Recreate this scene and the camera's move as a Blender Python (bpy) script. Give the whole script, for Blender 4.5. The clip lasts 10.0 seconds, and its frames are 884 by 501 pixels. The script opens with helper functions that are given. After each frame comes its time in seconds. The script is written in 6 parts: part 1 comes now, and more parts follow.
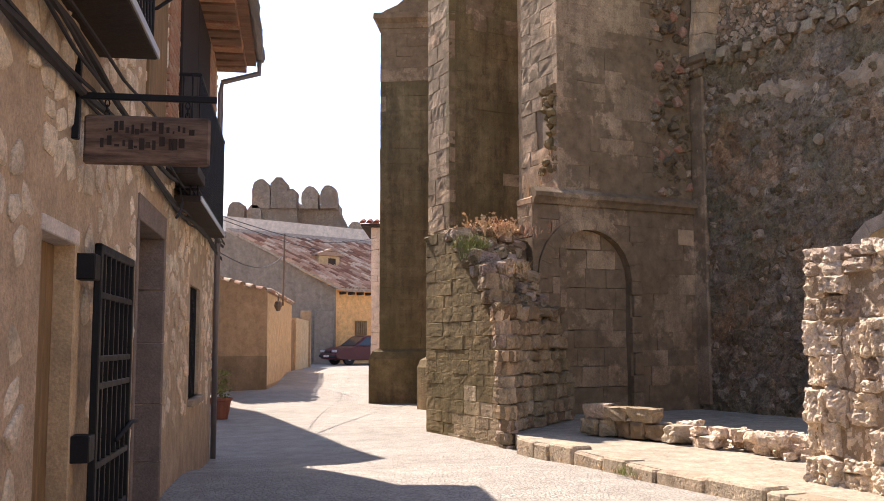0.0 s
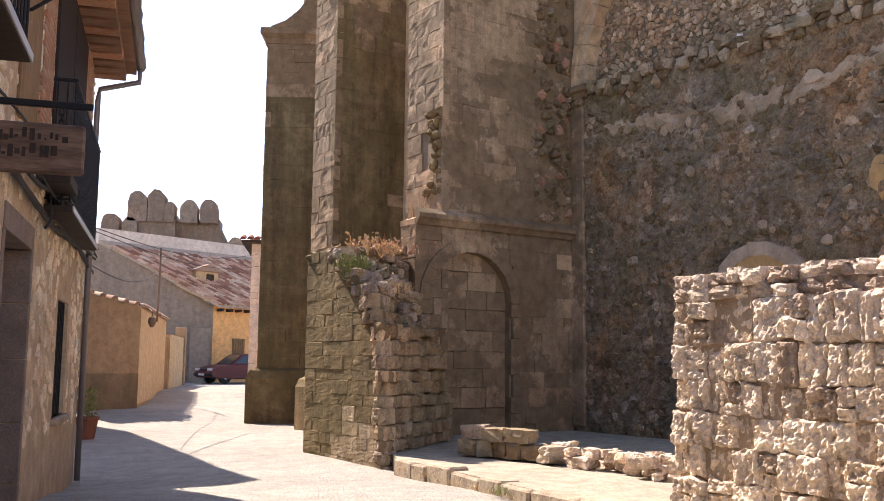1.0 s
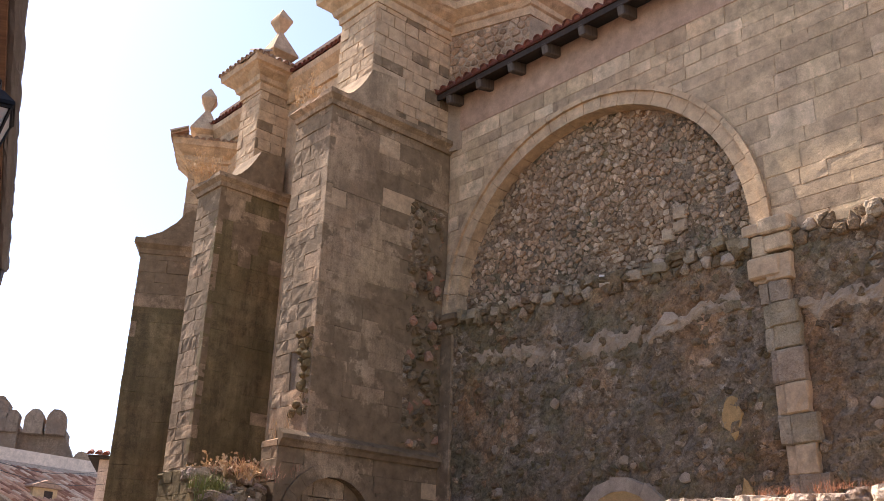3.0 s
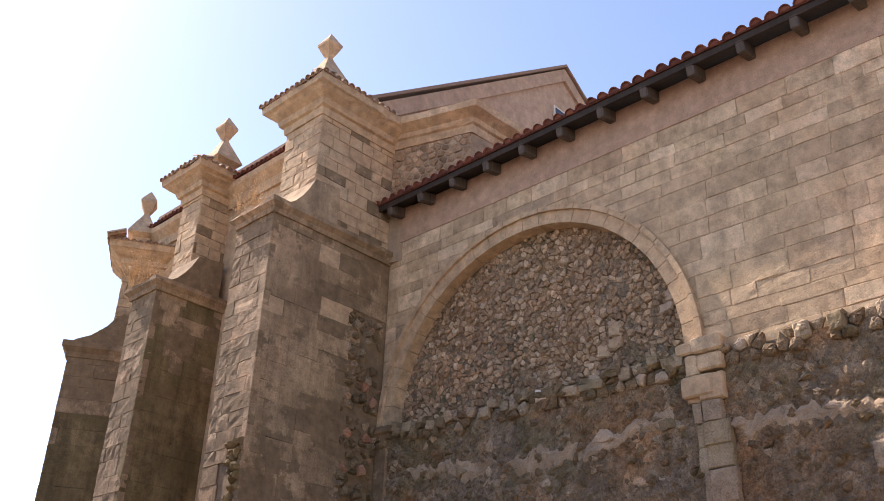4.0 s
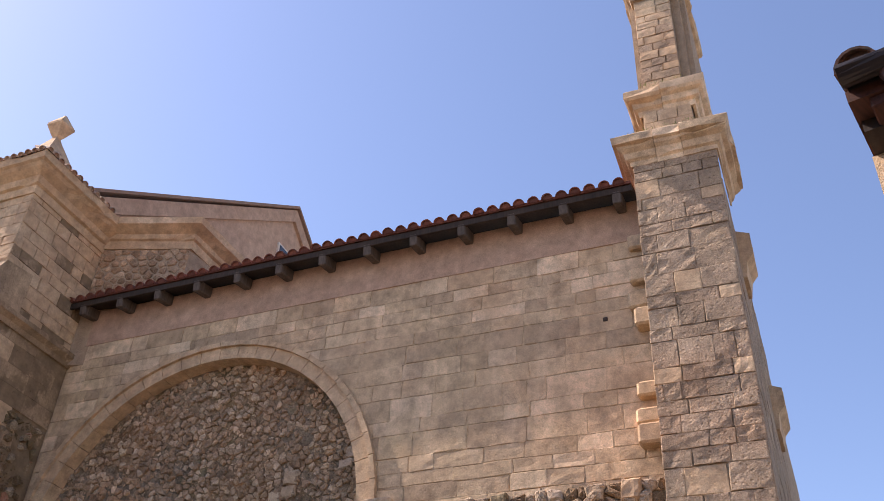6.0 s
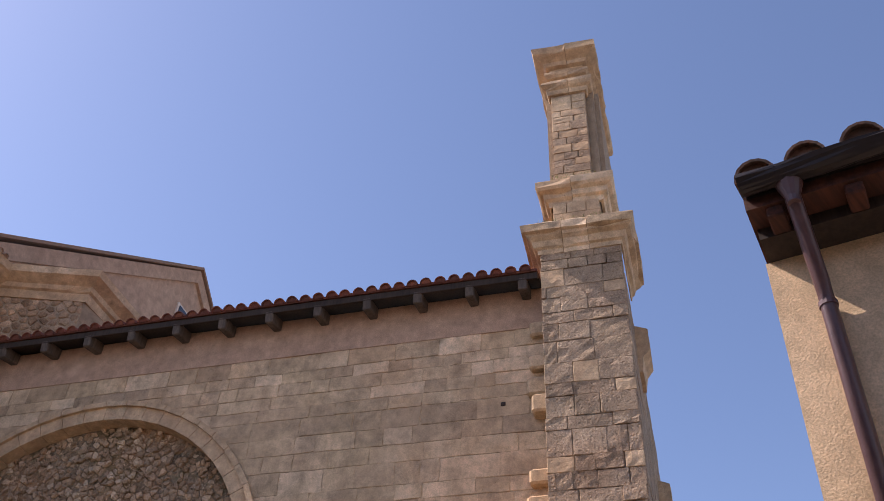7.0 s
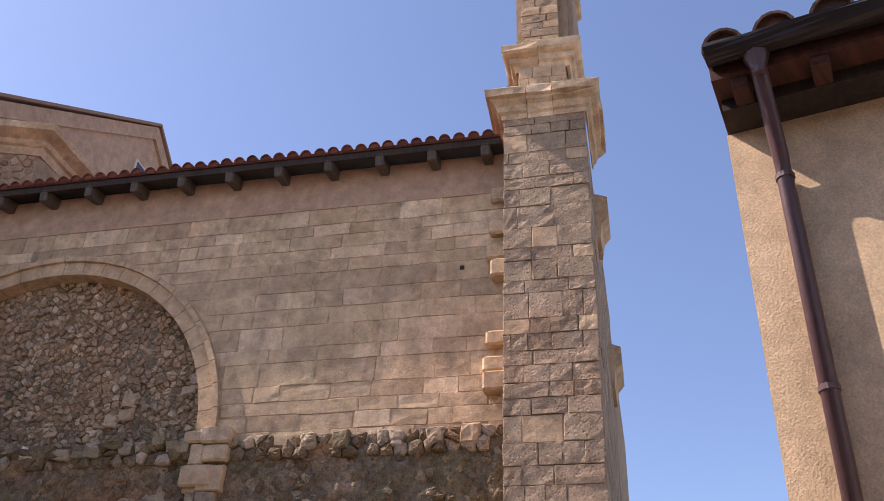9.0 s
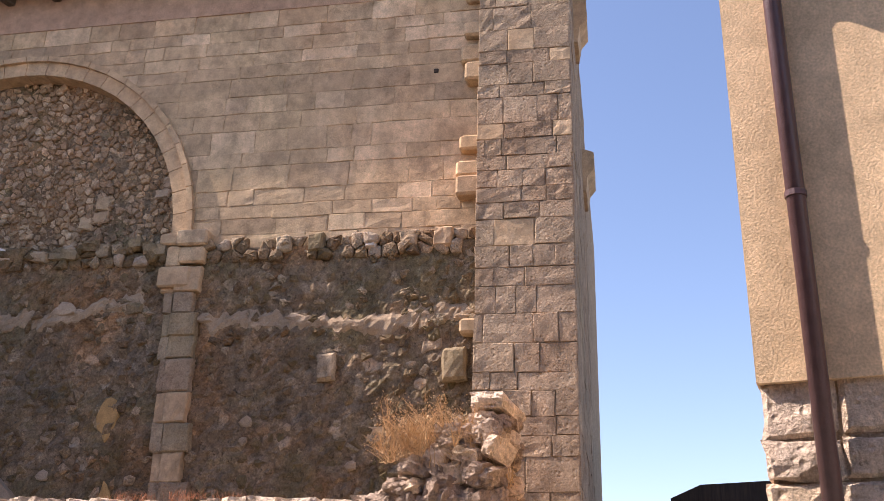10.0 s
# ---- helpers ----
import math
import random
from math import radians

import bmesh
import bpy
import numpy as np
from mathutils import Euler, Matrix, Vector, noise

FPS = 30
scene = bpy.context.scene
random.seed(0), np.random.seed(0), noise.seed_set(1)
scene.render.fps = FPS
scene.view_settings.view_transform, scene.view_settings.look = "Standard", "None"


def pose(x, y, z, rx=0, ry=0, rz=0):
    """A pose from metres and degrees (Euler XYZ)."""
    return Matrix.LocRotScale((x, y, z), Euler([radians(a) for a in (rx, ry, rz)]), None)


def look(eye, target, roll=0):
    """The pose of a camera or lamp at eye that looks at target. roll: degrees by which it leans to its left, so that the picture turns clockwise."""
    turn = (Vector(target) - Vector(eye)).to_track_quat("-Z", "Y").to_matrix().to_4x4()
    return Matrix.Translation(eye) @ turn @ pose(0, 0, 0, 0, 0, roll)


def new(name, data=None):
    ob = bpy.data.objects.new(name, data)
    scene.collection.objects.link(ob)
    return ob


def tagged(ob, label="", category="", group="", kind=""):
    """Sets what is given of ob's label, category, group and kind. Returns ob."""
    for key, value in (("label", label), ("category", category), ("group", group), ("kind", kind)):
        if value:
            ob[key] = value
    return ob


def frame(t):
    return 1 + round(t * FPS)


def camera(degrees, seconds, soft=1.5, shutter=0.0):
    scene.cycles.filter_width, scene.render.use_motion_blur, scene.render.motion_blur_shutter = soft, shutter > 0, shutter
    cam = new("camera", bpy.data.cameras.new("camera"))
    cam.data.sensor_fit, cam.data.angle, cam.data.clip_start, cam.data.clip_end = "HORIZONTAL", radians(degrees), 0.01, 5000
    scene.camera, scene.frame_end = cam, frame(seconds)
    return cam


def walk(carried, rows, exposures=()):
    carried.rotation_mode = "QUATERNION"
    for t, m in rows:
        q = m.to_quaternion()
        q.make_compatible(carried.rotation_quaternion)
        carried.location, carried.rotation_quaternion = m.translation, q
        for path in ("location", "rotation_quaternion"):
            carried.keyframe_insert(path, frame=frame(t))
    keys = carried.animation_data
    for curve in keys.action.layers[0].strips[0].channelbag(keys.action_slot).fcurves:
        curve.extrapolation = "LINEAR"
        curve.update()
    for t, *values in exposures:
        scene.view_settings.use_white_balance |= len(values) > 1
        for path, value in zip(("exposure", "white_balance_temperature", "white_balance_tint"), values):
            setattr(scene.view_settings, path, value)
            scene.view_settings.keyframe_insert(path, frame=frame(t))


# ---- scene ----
EYE = 1.5
cam = camera(50.4, 10.0, soft=0.85)
PATH = [
    (0.0, 95.63, 0.12, 0.05),
    (0.5, 96.30, -0.44, -4.21),
    (1.0, 96.88, -0.60, -7.22),
    (1.5, 98.29, -0.74, -8.81),
    (2.0, 101.44, -1.24, -10.57),
    (2.5, 106.36, -1.35, -12.94),
    (3.0, 110.61, -1.72, -15.60),
    (3.2, 112.34, -1.43, -16.30),
    (4.5, 120.08, -2.13, -23.09),
    (5.0, 122.66, -2.04, -27.78),
    (5.5, 124.91, -2.59, -33.95),
    (6.0, 127.03, -2.73, -41.08),
    (6.2, 127.76, -2.64, -42.89),
    (7.5, 133.32, -2.64, -50.46),
    (8.0, 132.59, -2.53, -51.45),
    (8.5, 129.40, -2.35, -50.59),
    (9.0, 123.83, -2.24, -51.02),
    (9.5, 117.48, -2.38, -51.20),
    (10.0, 112.01, -1.72, -52.55),
]
walk(cam, [(t, pose(0, 0, EYE, rx, ry, rz)) for t, rx, ry, rz in PATH],
     [(0.0, 1.16, 6900, 19), (0.5, 1.22, 6900, 19), (1.5, 1.29, 6950, 20), (2.0, 1.24, 7000, 20), (2.5, 1.12, 7000, 21), (3.1, 0.97, 7000, 21), (4.5, 0.95, 6900, 22), (6.0, 0.7, 6800, 24), (7.5, 0.27, 6600, 25), (8.5, 0.35, 6600, 25), (9.0, 0.55, 6700, 25), (10.0, 0.75, 6900, 24)])

# ---- light ----
SUN_YAW, SUN_EL = 35.5, 47.5
world = bpy.data.worlds.new("sky")
scene.world = world
world.use_nodes = True
wn = world.node_tree
sky = wn.nodes.new("ShaderNodeTexSky")
sky.sky_type = "NISHITA"
sky.sun_disc = False
sky.sun_elevation = radians(SUN_EL)
sky.sun_rotation = radians(-SUN_YAW)
sky.dust_density = 0.7
sky.ozone_density = 3.0
wn.links.new(sky.outputs[0], wn.nodes["Background"].inputs[0])
wn.nodes["Background"].inputs[1].default_value = 0.15
sun = new("sun", bpy.data.lights.new("sun", "SUN"))
sun.data.energy = 5.0
sun.data.angle = radians(0.5)
sun.data.color = (1.0, 0.93, 0.82)
sy, se = radians(SUN_YAW), radians(SUN_EL)
sun.matrix_world = look((-math.sin(sy) * math.cos(se) * 60, math.cos(sy) * math.cos(se) * 60, math.sin(se) * 60), (0, 0, 0))


# ---- materials ----
class Nodes:
    """A small wrapper to write node materials briefly."""

    def __init__(self, name):
        self.mat = bpy.data.materials.new(name)
        self.mat.use_nodes = True
        self.t = self.mat.node_tree
        self.bsdf = self.t.nodes["Principled BSDF"]
        self.pos = self.t.nodes.new("ShaderNodeNewGeometry")

    def link(self, a, b):
        if isinstance(a, (int, float, tuple)):
            b.default_value = a
        else:
            self.t.links.new(a, b)

    def noise(self, scale, detail=4.0, rough=0.6, coord=None):
        n = self.t.nodes.new("ShaderNodeTexNoise")
        n.inputs["Scale"].default_value = scale
        n.inputs["Detail"].default_value = detail
        n.inputs["Roughness"].default_value = rough
        self.link(coord or self.pos.outputs["Position"], n.inputs["Vector"])
        return n.outputs["Fac"]

    def voronoi(self, scale, feature="F1", coord=None):
        n = self.t.nodes.new("ShaderNodeTexVoronoi")
        n.feature = feature
        n.inputs["Scale"].default_value = scale
        self.link(coord or self.pos.outputs["Position"], n.inputs["Vector"])
        return n.outputs["Distance"]

    def stretch(self, x, y, z):
        n = self.t.nodes.new("ShaderNodeVectorMath")
        n.operation = "MULTIPLY"
        self.link(self.pos.outputs["Position"], n.inputs[0])
        n.inputs[1].default_value = (x, y, z)
        return n.outputs[0]

    def math(self, op, a, b=0.0):
        n = self.t.nodes.new("ShaderNodeMath")
        n.operation = op
        self.link(a, n.inputs[0])
        self.link(b, n.inputs[1])
        return n.outputs[0]

    def ramp(self, fac, stops):
        n = self.t.nodes.new("ShaderNodeValToRGB")
        e = n.color_ramp.elements
        while len(e) < len(stops):
            e.new(0.5)
        for el, (p, c) in zip(e, stops):
            el.position = p
            el.color = (*c, 1) if isinstance(c, tuple) else (c, c, c, 1)
        self.link(fac, n.inputs[0])
        return n.outputs[0]

    def mix(self, fac, a, b, blend="MIX"):
        n = self.t.nodes.new("ShaderNodeMix")
        n.data_type = "RGBA"
        n.blend_type = blend
        self.link(fac, n.inputs[0])
        for v, s in ((a, n.inputs[6]), (b, n.inputs[7])):
            self.link((*v, 1) if isinstance(v, tuple) else v, s)
        return n.outputs[2]

    def chance(self):
        """A random number for each piece, whether it is an object or an island of a mesh."""
        o = self.t.nodes.new("ShaderNodeObjectInfo")
        return self.math("FRACT", self.math("ADD", o.outputs["Random"], self.pos.outputs["Random Per Island"]))

    def height(self):
        n = self.t.nodes.new("ShaderNodeSeparateXYZ")
        self.link(self.pos.outputs["Position"], n.inputs[0])
        return n.outputs["Z"]

    def bump(self, h, dist, strength=1.0):
        n = self.t.nodes.new("ShaderNodeBump")
        n.inputs["Distance"].default_value = dist
        n.inputs["Strength"].default_value = strength
        self.link(h, n.inputs["Height"])
        self.link(n.outputs[0], self.bsdf.inputs["Normal"])

    def done(self, color, rough=0.9, metal=0.0, spec=0.3):
        self.link((*color, 1) if isinstance(color, tuple) else color, self.bsdf.inputs["Base Color"])
        self.link(rough, self.bsdf.inputs["Roughness"])
        self.bsdf.inputs["Metallic"].default_value = metal
        self.bsdf.inputs["Specular IOR Level"].default_value = spec
        return self.mat


def warm(c):
    return (c[0] * 1.05, c[1] * 0.93, c[2] * 0.83)


def stone_mat(name, colors, stain=(0.10, 0.085, 0.06), stains=0.5, pits=0.012, pit_scale=14.0, blotch=0.7, runs=0.12, patina=0.0, grain=0.6):
    """Weathered stone: a colour for each piece, blotches, dark stains and pitted relief."""
    n = Nodes(name)
    colors, stain = [warm(c) for c in colors], warm(stain)
    step = 1.0 / len(colors)
    base = n.ramp(n.chance(), [(i * step, c) for i, c in enumerate(colors)])
    big = n.noise(blotch, 5, 0.65)
    mid = n.noise(5.0, 6, 0.7)
    fine = n.noise(38.0, 4, 0.7)
    patch = n.noise(1.7, 5, 0.7)
    hue = n.noise(0.42, 5, 0.6)
    base = n.mix(1.0, base, n.ramp(hue, [(0.36, (1.07, 0.97, 0.9)), (0.5, (1.0, 1.0, 1.0)), (0.64, (0.97, 0.98, 0.94))]), "MULTIPLY")
    run = n.noise(1.0, 6, 0.65, n.stretch(2.6, 2.6, 0.22))
    base = n.mix(1.0, base, n.ramp(run, [(0.38, 1.0 - 1.1 * runs), (0.6, 1.0 + 0.3 * runs)]), "MULTIPLY")
    base = n.mix(1.0, base, n.ramp(patch, [(0.3, 0.72), (0.7, 1.22)]), "MULTIPLY")
    base = n.mix(1.0, base, n.ramp(mid, [(0.25, 0.55), (0.75, 1.32)]), "MULTIPLY")
    base = n.mix(1.0, base, n.ramp(fine, [(0.3, 1.0 - 0.48 * grain), (0.7, 1.0 + 0.38 * grain)]), "MULTIPLY")
    base = n.mix(1.0, base, n.ramp(n.noise(110.0, 3, 0.7), [(0.3, 1.0 - 0.3 * grain), (0.7, 1.0 + 0.25 * grain)]), "MULTIPLY")
    mask = n.ramp(n.math("MULTIPLY", n.math("ADD", big, n.math("MULTIPLY", mid, 0.35)), 0.74), [(0.46, 0.0), (0.62, stains)])
    base = n.mix(mask, base, stain)
    if patina:
        edge = n.math("ADD", n.noise(0.55, 6, 0.72), n.math("MULTIPLY", n.chance(), 0.13))
        crust = n.ramp(edge, [(0.505, 0.0), (0.55, patina)])
        base = n.mix(crust, base, n.mix(1.0, stain, n.ramp(mid, [(0.3, 0.8), (0.7, 1.5)]), "MULTIPLY"))
    holes = n.ramp(n.noise(8.0, 7, 0.8), [(0.62, 0.0), (0.7, 1.0)])
    base = n.mix(holes, base, n.mix(1.0, base, (0.5, 0.47, 0.43), "MULTIPLY"))
    pit = n.ramp(n.voronoi(pit_scale), [(0.0, 0.0), (0.35, 1.0)])
    h = n.math("ADD", n.math("MULTIPLY", fine, 0.5), n.math("ADD", mid, n.math("MULTIPLY", pit, 0.5)))
    n.bump(h, pits)
    return n.done(base, 0.92, spec=0.2)


def plaster_mat(name, color, dirt, amount=0.6, relief=0.006, scale=0.6, fine=60.0):
    """Render or mortar: broad dirt, streaks that run down, fine grain."""
    n = Nodes(name)
    big = n.noise(scale, 6, 0.65)
    streak = n.noise(1.0, 5, 0.6, n.stretch(3.5, 3.5, 0.35))
    grain = n.noise(fine, 3, 0.6)
    m = n.ramp(n.math("MULTIPLY", n.math("ADD", big, streak), 0.5), [(0.42, 0.0), (0.62, amount)])
    c = n.mix(m, warm(color), warm(dirt))
    c = n.mix(1.0, c, n.ramp(n.noise(4.5, 6, 0.7), [(0.28, 0.72), (0.72, 1.22)]), "MULTIPLY")
    c = n.mix(1.0, c, n.ramp(grain, [(0.3, 0.8), (0.7, 1.15)]), "MULTIPLY")
    n.bump(n.math("ADD", n.math("MULTIPLY", big, 2.0), grain), relief)
    return n.done(c, 0.93, spec=0.2)


def plain_mat(name, color, rough=0.6, metal=0.0, vary=0.25, scale=9.0, spec=0.4, relief=0.0015):
    n = Nodes(name)
    a = n.noise(scale, 5, 0.65)
    c = n.mix(1.0, color, n.ramp(a, [(0.25, 1.0 - vary), (0.75, 1.0 + vary)]), "MULTIPLY")
    r = n.ramp(a, [(0.2, max(0.05, rough - 0.12)), (0.8, min(1.0, rough + 0.12))])
    n.bump(n.noise(scale * 7, 3, 0.6), relief)
    return n.done(c, r, metal, spec)


def tile_mat(name, colors, dirt, amount):
    n = Nodes(name)
    step = 1.0 / len(colors)
    c = n.ramp(n.chance(), [(i * step, k) for i, k in enumerate(colors)])
    g = n.noise(9, 5, 0.7)
    c = n.mix(1.0, c, n.ramp(n.noise(40, 3), [(0.3, 0.75), (0.7, 1.2)]), "MULTIPLY")
    c = n.mix(n.ramp(g, [(0.48, 0.0), (0.66, amount)]), c, dirt)
    n.bump(g, 0.008)
    return n.done(c, 0.88, spec=0.2)


def wood_mat(name, color, dark, axis=(14, 14, 0.8), rough=0.75):
    n = Nodes(name)
    grain = n.noise(1.6, 6, 0.7, n.stretch(*axis))
    c = n.mix(n.ramp(grain, [(0.35, 0.0), (0.65, 1.0)]), color, dark)
    c = n.mix(1.0, c, n.ramp(n.noise(3, 4), [(0.3, 0.75), (0.7, 1.2)]), "MULTIPLY")
    n.bump(grain, 0.004)
    return n.done(c, rough, spec=0.3)


def street_mat():
    n = Nodes("street_cobbled_concrete")
    v = n.voronoi(19.0, "DISTANCE_TO_EDGE")
    joints = n.ramp(v, [(0.02, 0.0), (0.12, 1.0)])
    big = n.noise(0.35, 6, 0.6)
    mid = n.noise(3.0, 6, 0.7)
    c = n.ramp(big, [(0.3, (0.36, 0.33, 0.285)), (0.7, (0.46, 0.425, 0.375))])
    c = n.mix(1.0, c, n.ramp(mid, [(0.3, 0.78), (0.7, 1.15)]), "MULTIPLY")
    c = n.mix(1.0, c, n.ramp(joints, [(0.0, 0.72), (1.0, 1.0)]), "MULTIPLY")
    c = n.mix(1.0, c, n.ramp(n.noise(45, 4, 0.75), [(0.3, 0.62), (0.7, 1.28)]), "MULTIPLY")
    n.bump(n.math("ADD", joints, n.math("MULTIPLY", mid, 1.5)), 0.008)
    return n.done(c, 0.9, spec=0.2)


ASHLAR = stone_mat("church_limestone", [(0.48, 0.38, 0.265), (0.45, 0.35, 0.245), (0.49, 0.385, 0.27), (0.435, 0.34, 0.24), (0.465, 0.365, 0.255), (0.51, 0.41, 0.295)], (0.165, 0.126, 0.082), 0.6, runs=0.25, patina=0.85)
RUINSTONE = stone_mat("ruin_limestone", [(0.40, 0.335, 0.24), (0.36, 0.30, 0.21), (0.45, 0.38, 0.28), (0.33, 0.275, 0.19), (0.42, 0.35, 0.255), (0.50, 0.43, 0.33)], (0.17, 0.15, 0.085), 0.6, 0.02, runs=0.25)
# algae-darkened stone; its dark colour also stands for shade in the broken cavity
ASHLAR_MOSS_SHADE = stone_mat("buttress_limestone_algae_shade", [(0.26, 0.212, 0.122), (0.25, 0.203, 0.116), (0.27, 0.22, 0.128), (0.245, 0.197, 0.112)], (0.115, 0.10, 0.05), 0.8, runs=0.35)
ASHLAR_PALE = stone_mat("pale_limestone", [(0.60, 0.49, 0.35), (0.57, 0.465, 0.33), (0.62, 0.51, 0.37), (0.585, 0.475, 0.335), (0.52, 0.41, 0.29), (0.60, 0.49, 0.35)], (0.40, 0.30, 0.20), 0.5, 0.008, patina=0.5, grain=0.5)
UPPER = stone_mat("upper_wall_limestone", [(0.60, 0.49, 0.34), (0.48, 0.385, 0.27), (0.68, 0.56, 0.40), (0.56, 0.45, 0.315), (0.41, 0.325, 0.235), (0.64, 0.52, 0.36), (0.52, 0.415, 0.295), (0.72, 0.60, 0.445)], (0.42, 0.325, 0.22), 0.45, 0.006, grain=0.35)
UPPER_JOINT = plaster_mat("upper_wall_joint", (0.56, 0.455, 0.32), (0.30, 0.235, 0.16), 0.8, 0.008, 1.3)
FACADE = stone_mat("facade_limestone_pitted", [(0.46, 0.375, 0.285), (0.41, 0.335, 0.255), (0.49, 0.405, 0.31), (0.39, 0.315, 0.24)], (0.24, 0.195, 0.14), 0.6, 0.035, 13.0)
RUBBLE = stone_mat("rubble_dark", [(0.29, 0.22, 0.15), (0.24, 0.18, 0.12), (0.35, 0.27, 0.18), (0.20, 0.155, 0.105), (0.25, 0.185, 0.125), (0.42, 0.345, 0.255), (0.21, 0.165, 0.105), (0.30, 0.225, 0.15), (0.23, 0.17, 0.115), (0.48, 0.41, 0.32)], (0.13, 0.115, 0.055), 0.75, 0.04, grain=1.0)
INFILL = stone_mat("infill_fieldstone", [(0.46, 0.36, 0.26), (0.37, 0.28, 0.20), (0.52, 0.41, 0.30), (0.31, 0.23, 0.16), (0.42, 0.32, 0.225), (0.48, 0.37, 0.26), (0.62, 0.52, 0.40)], (0.30, 0.22, 0.155), 0.4, 0.02)
GARDEN = stone_mat("garden_wall_tufa", [(0.82, 0.75, 0.67), (0.76, 0.69, 0.62), (0.84, 0.77, 0.69), (0.82, 0.72, 0.59), (0.73, 0.66, 0.59)], (0.62, 0.52, 0.42), 0.3, 0.045, 17.0, 1.4)
LEFTSTONE = stone_mat("left_house_stone", [(0.84, 0.76, 0.62), (0.79, 0.70, 0.56), (0.86, 0.79, 0.66), (0.74, 0.66, 0.52)], (0.45, 0.38, 0.27), 0.3, 0.012)
GARDEN_DARK = stone_mat("coping_tufa_grey", [(0.52, 0.44, 0.38), (0.44, 0.37, 0.32), (0.60, 0.52, 0.45), (0.36, 0.30, 0.26)], (0.28, 0.23, 0.19), 0.5, 0.05, 17.0, 1.4)
MORTAR = plaster_mat("mortar_brown", (0.27, 0.215, 0.155), (0.15, 0.12, 0.08), 0.7, 0.02)


def rubble_bed():
    """Rubble half buried in crumbling mortar: uneven stones, algae, rusty and pale zones."""
    n = Nodes("crumbling_rubble_mortar")
    warp = n.t.nodes.new("ShaderNodeTexNoise")
    warp.inputs["Scale"].default_value = 3.2
    warp.inputs["Detail"].default_value = 5
    n.link(n.pos.outputs["Position"], warp.inputs["Vector"])
    off = n.t.nodes.new("ShaderNodeVectorMath")
    off.operation = "MULTIPLY_ADD"
    n.link(warp.outputs["Color"], off.inputs[0])
    off.inputs[1].default_value = (0.34, 0.34, 0.34)
    n.link(n.pos.outputs["Position"], off.inputs[2])
    cell = n.t.nodes.new("ShaderNodeTexVoronoi")
    cell.inputs["Scale"].default_value = 4.6
    n.link(off.outputs[0], cell.inputs["Vector"])
    rim = n.t.nodes.new("ShaderNodeTexVoronoi")
    rim.feature = "DISTANCE_TO_EDGE"
    rim.inputs["Scale"].default_value = 4.6
    n.link(off.outputs[0], rim.inputs["Vector"])
    pick = n.t.nodes.new("ShaderNodeSeparateColor")
    n.link(cell.outputs["Color"], pick.inputs[0])
    stone = n.ramp(pick.outputs[0], [(0.0, warm((0.20, 0.165, 0.125))), (0.3, warm((0.29, 0.24, 0.18))), (0.6, warm((0.37, 0.305, 0.23))), (0.82, warm((0.235, 0.18, 0.125))), (0.9, warm((0.55, 0.47, 0.37)))])
    mid = n.noise(7.0, 8, 0.78)
    mortar = n.ramp(mid, [(0.3, warm((0.13, 0.105, 0.075))), (0.45, warm((0.225, 0.18, 0.13))), (0.6, warm((0.36, 0.295, 0.215))), (0.72, warm((0.58, 0.49, 0.38)))])
    bare = n.math("MULTIPLY", n.ramp(rim.outputs["Distance"], [(0.04, 0.0), (0.16, 1.0)]), n.ramp(pick.outputs[1], [(0.35, 0.15), (0.65, 0.85)]))
    c = n.mix(bare, mortar, stone)
    c = n.mix(1.0, c, n.ramp(n.noise(0.6, 5, 0.65), [(0.36, (1.22, 0.96, 0.76)), (0.5, (1.0, 1.0, 1.0)), (0.64, (0.88, 0.92, 1.0))]), "MULTIPLY")
    green = n.ramp(n.noise(0.62, 6, 0.72), [(0.49, 0.0), (0.6, 0.55)])
    c = n.mix(green, c, n.mix(1.0, warm((0.175, 0.16, 0.085)), n.ramp(mid, [(0.3, 0.6), (0.7, 1.5)]), "MULTIPLY"))
    c = n.mix(1.0, c, n.ramp(n.noise(1.5, 6, 0.72), [(0.3, 0.52), (0.7, 1.24)]), "MULTIPLY")
    c = n.mix(1.0, c, n.ramp(n.noise(34.0, 4, 0.75), [(0.3, 0.62), (0.7, 1.34)]), "MULTIPLY")
    c = n.mix(n.ramp(n.noise(10.0, 7, 0.8), [(0.57, 0.0), (0.63, 0.85)]), c, warm((0.075, 0.06, 0.042)))
    n.bump(n.math("ADD", mid, n.math("ADD", n.math("MULTIPLY", bare, 0.5), n.math("MULTIPLY", n.noise(30.0, 3, 0.7), 0.3))), 0.05)
    return n.done(c, 0.95, spec=0.15)


RUBBLE_BED = rubble_bed()
MORTAR_PALE = plaster_mat("mortar_pale", (0.42, 0.345, 0.26), (0.30, 0.24, 0.175), 0.6, 0.02)
LEFTMORTAR = plaster_mat("left_house_mortar", (0.52, 0.42, 0.305), (0.43, 0.34, 0.245), 0.5, 0.016, 0.9, 45.0)
PINK = plaster_mat("pinkish_plaster", (0.46, 0.34, 0.26), (0.36, 0.25, 0.19), 0.6, 0.008)
LIME = plaster_mat("old_lime_patches", (0.45, 0.385, 0.31), (0.30, 0.25, 0.20), 0.6, 0.015)
TAN = plaster_mat("tan_render", (0.72, 0.59, 0.41), (0.60, 0.475, 0.32), 0.5, 0.004, 1.2, 80.0)
GREYWALL = plaster_mat("grey_render", (0.30, 0.27, 0.24), (0.19, 0.17, 0.15), 0.6, 0.006)
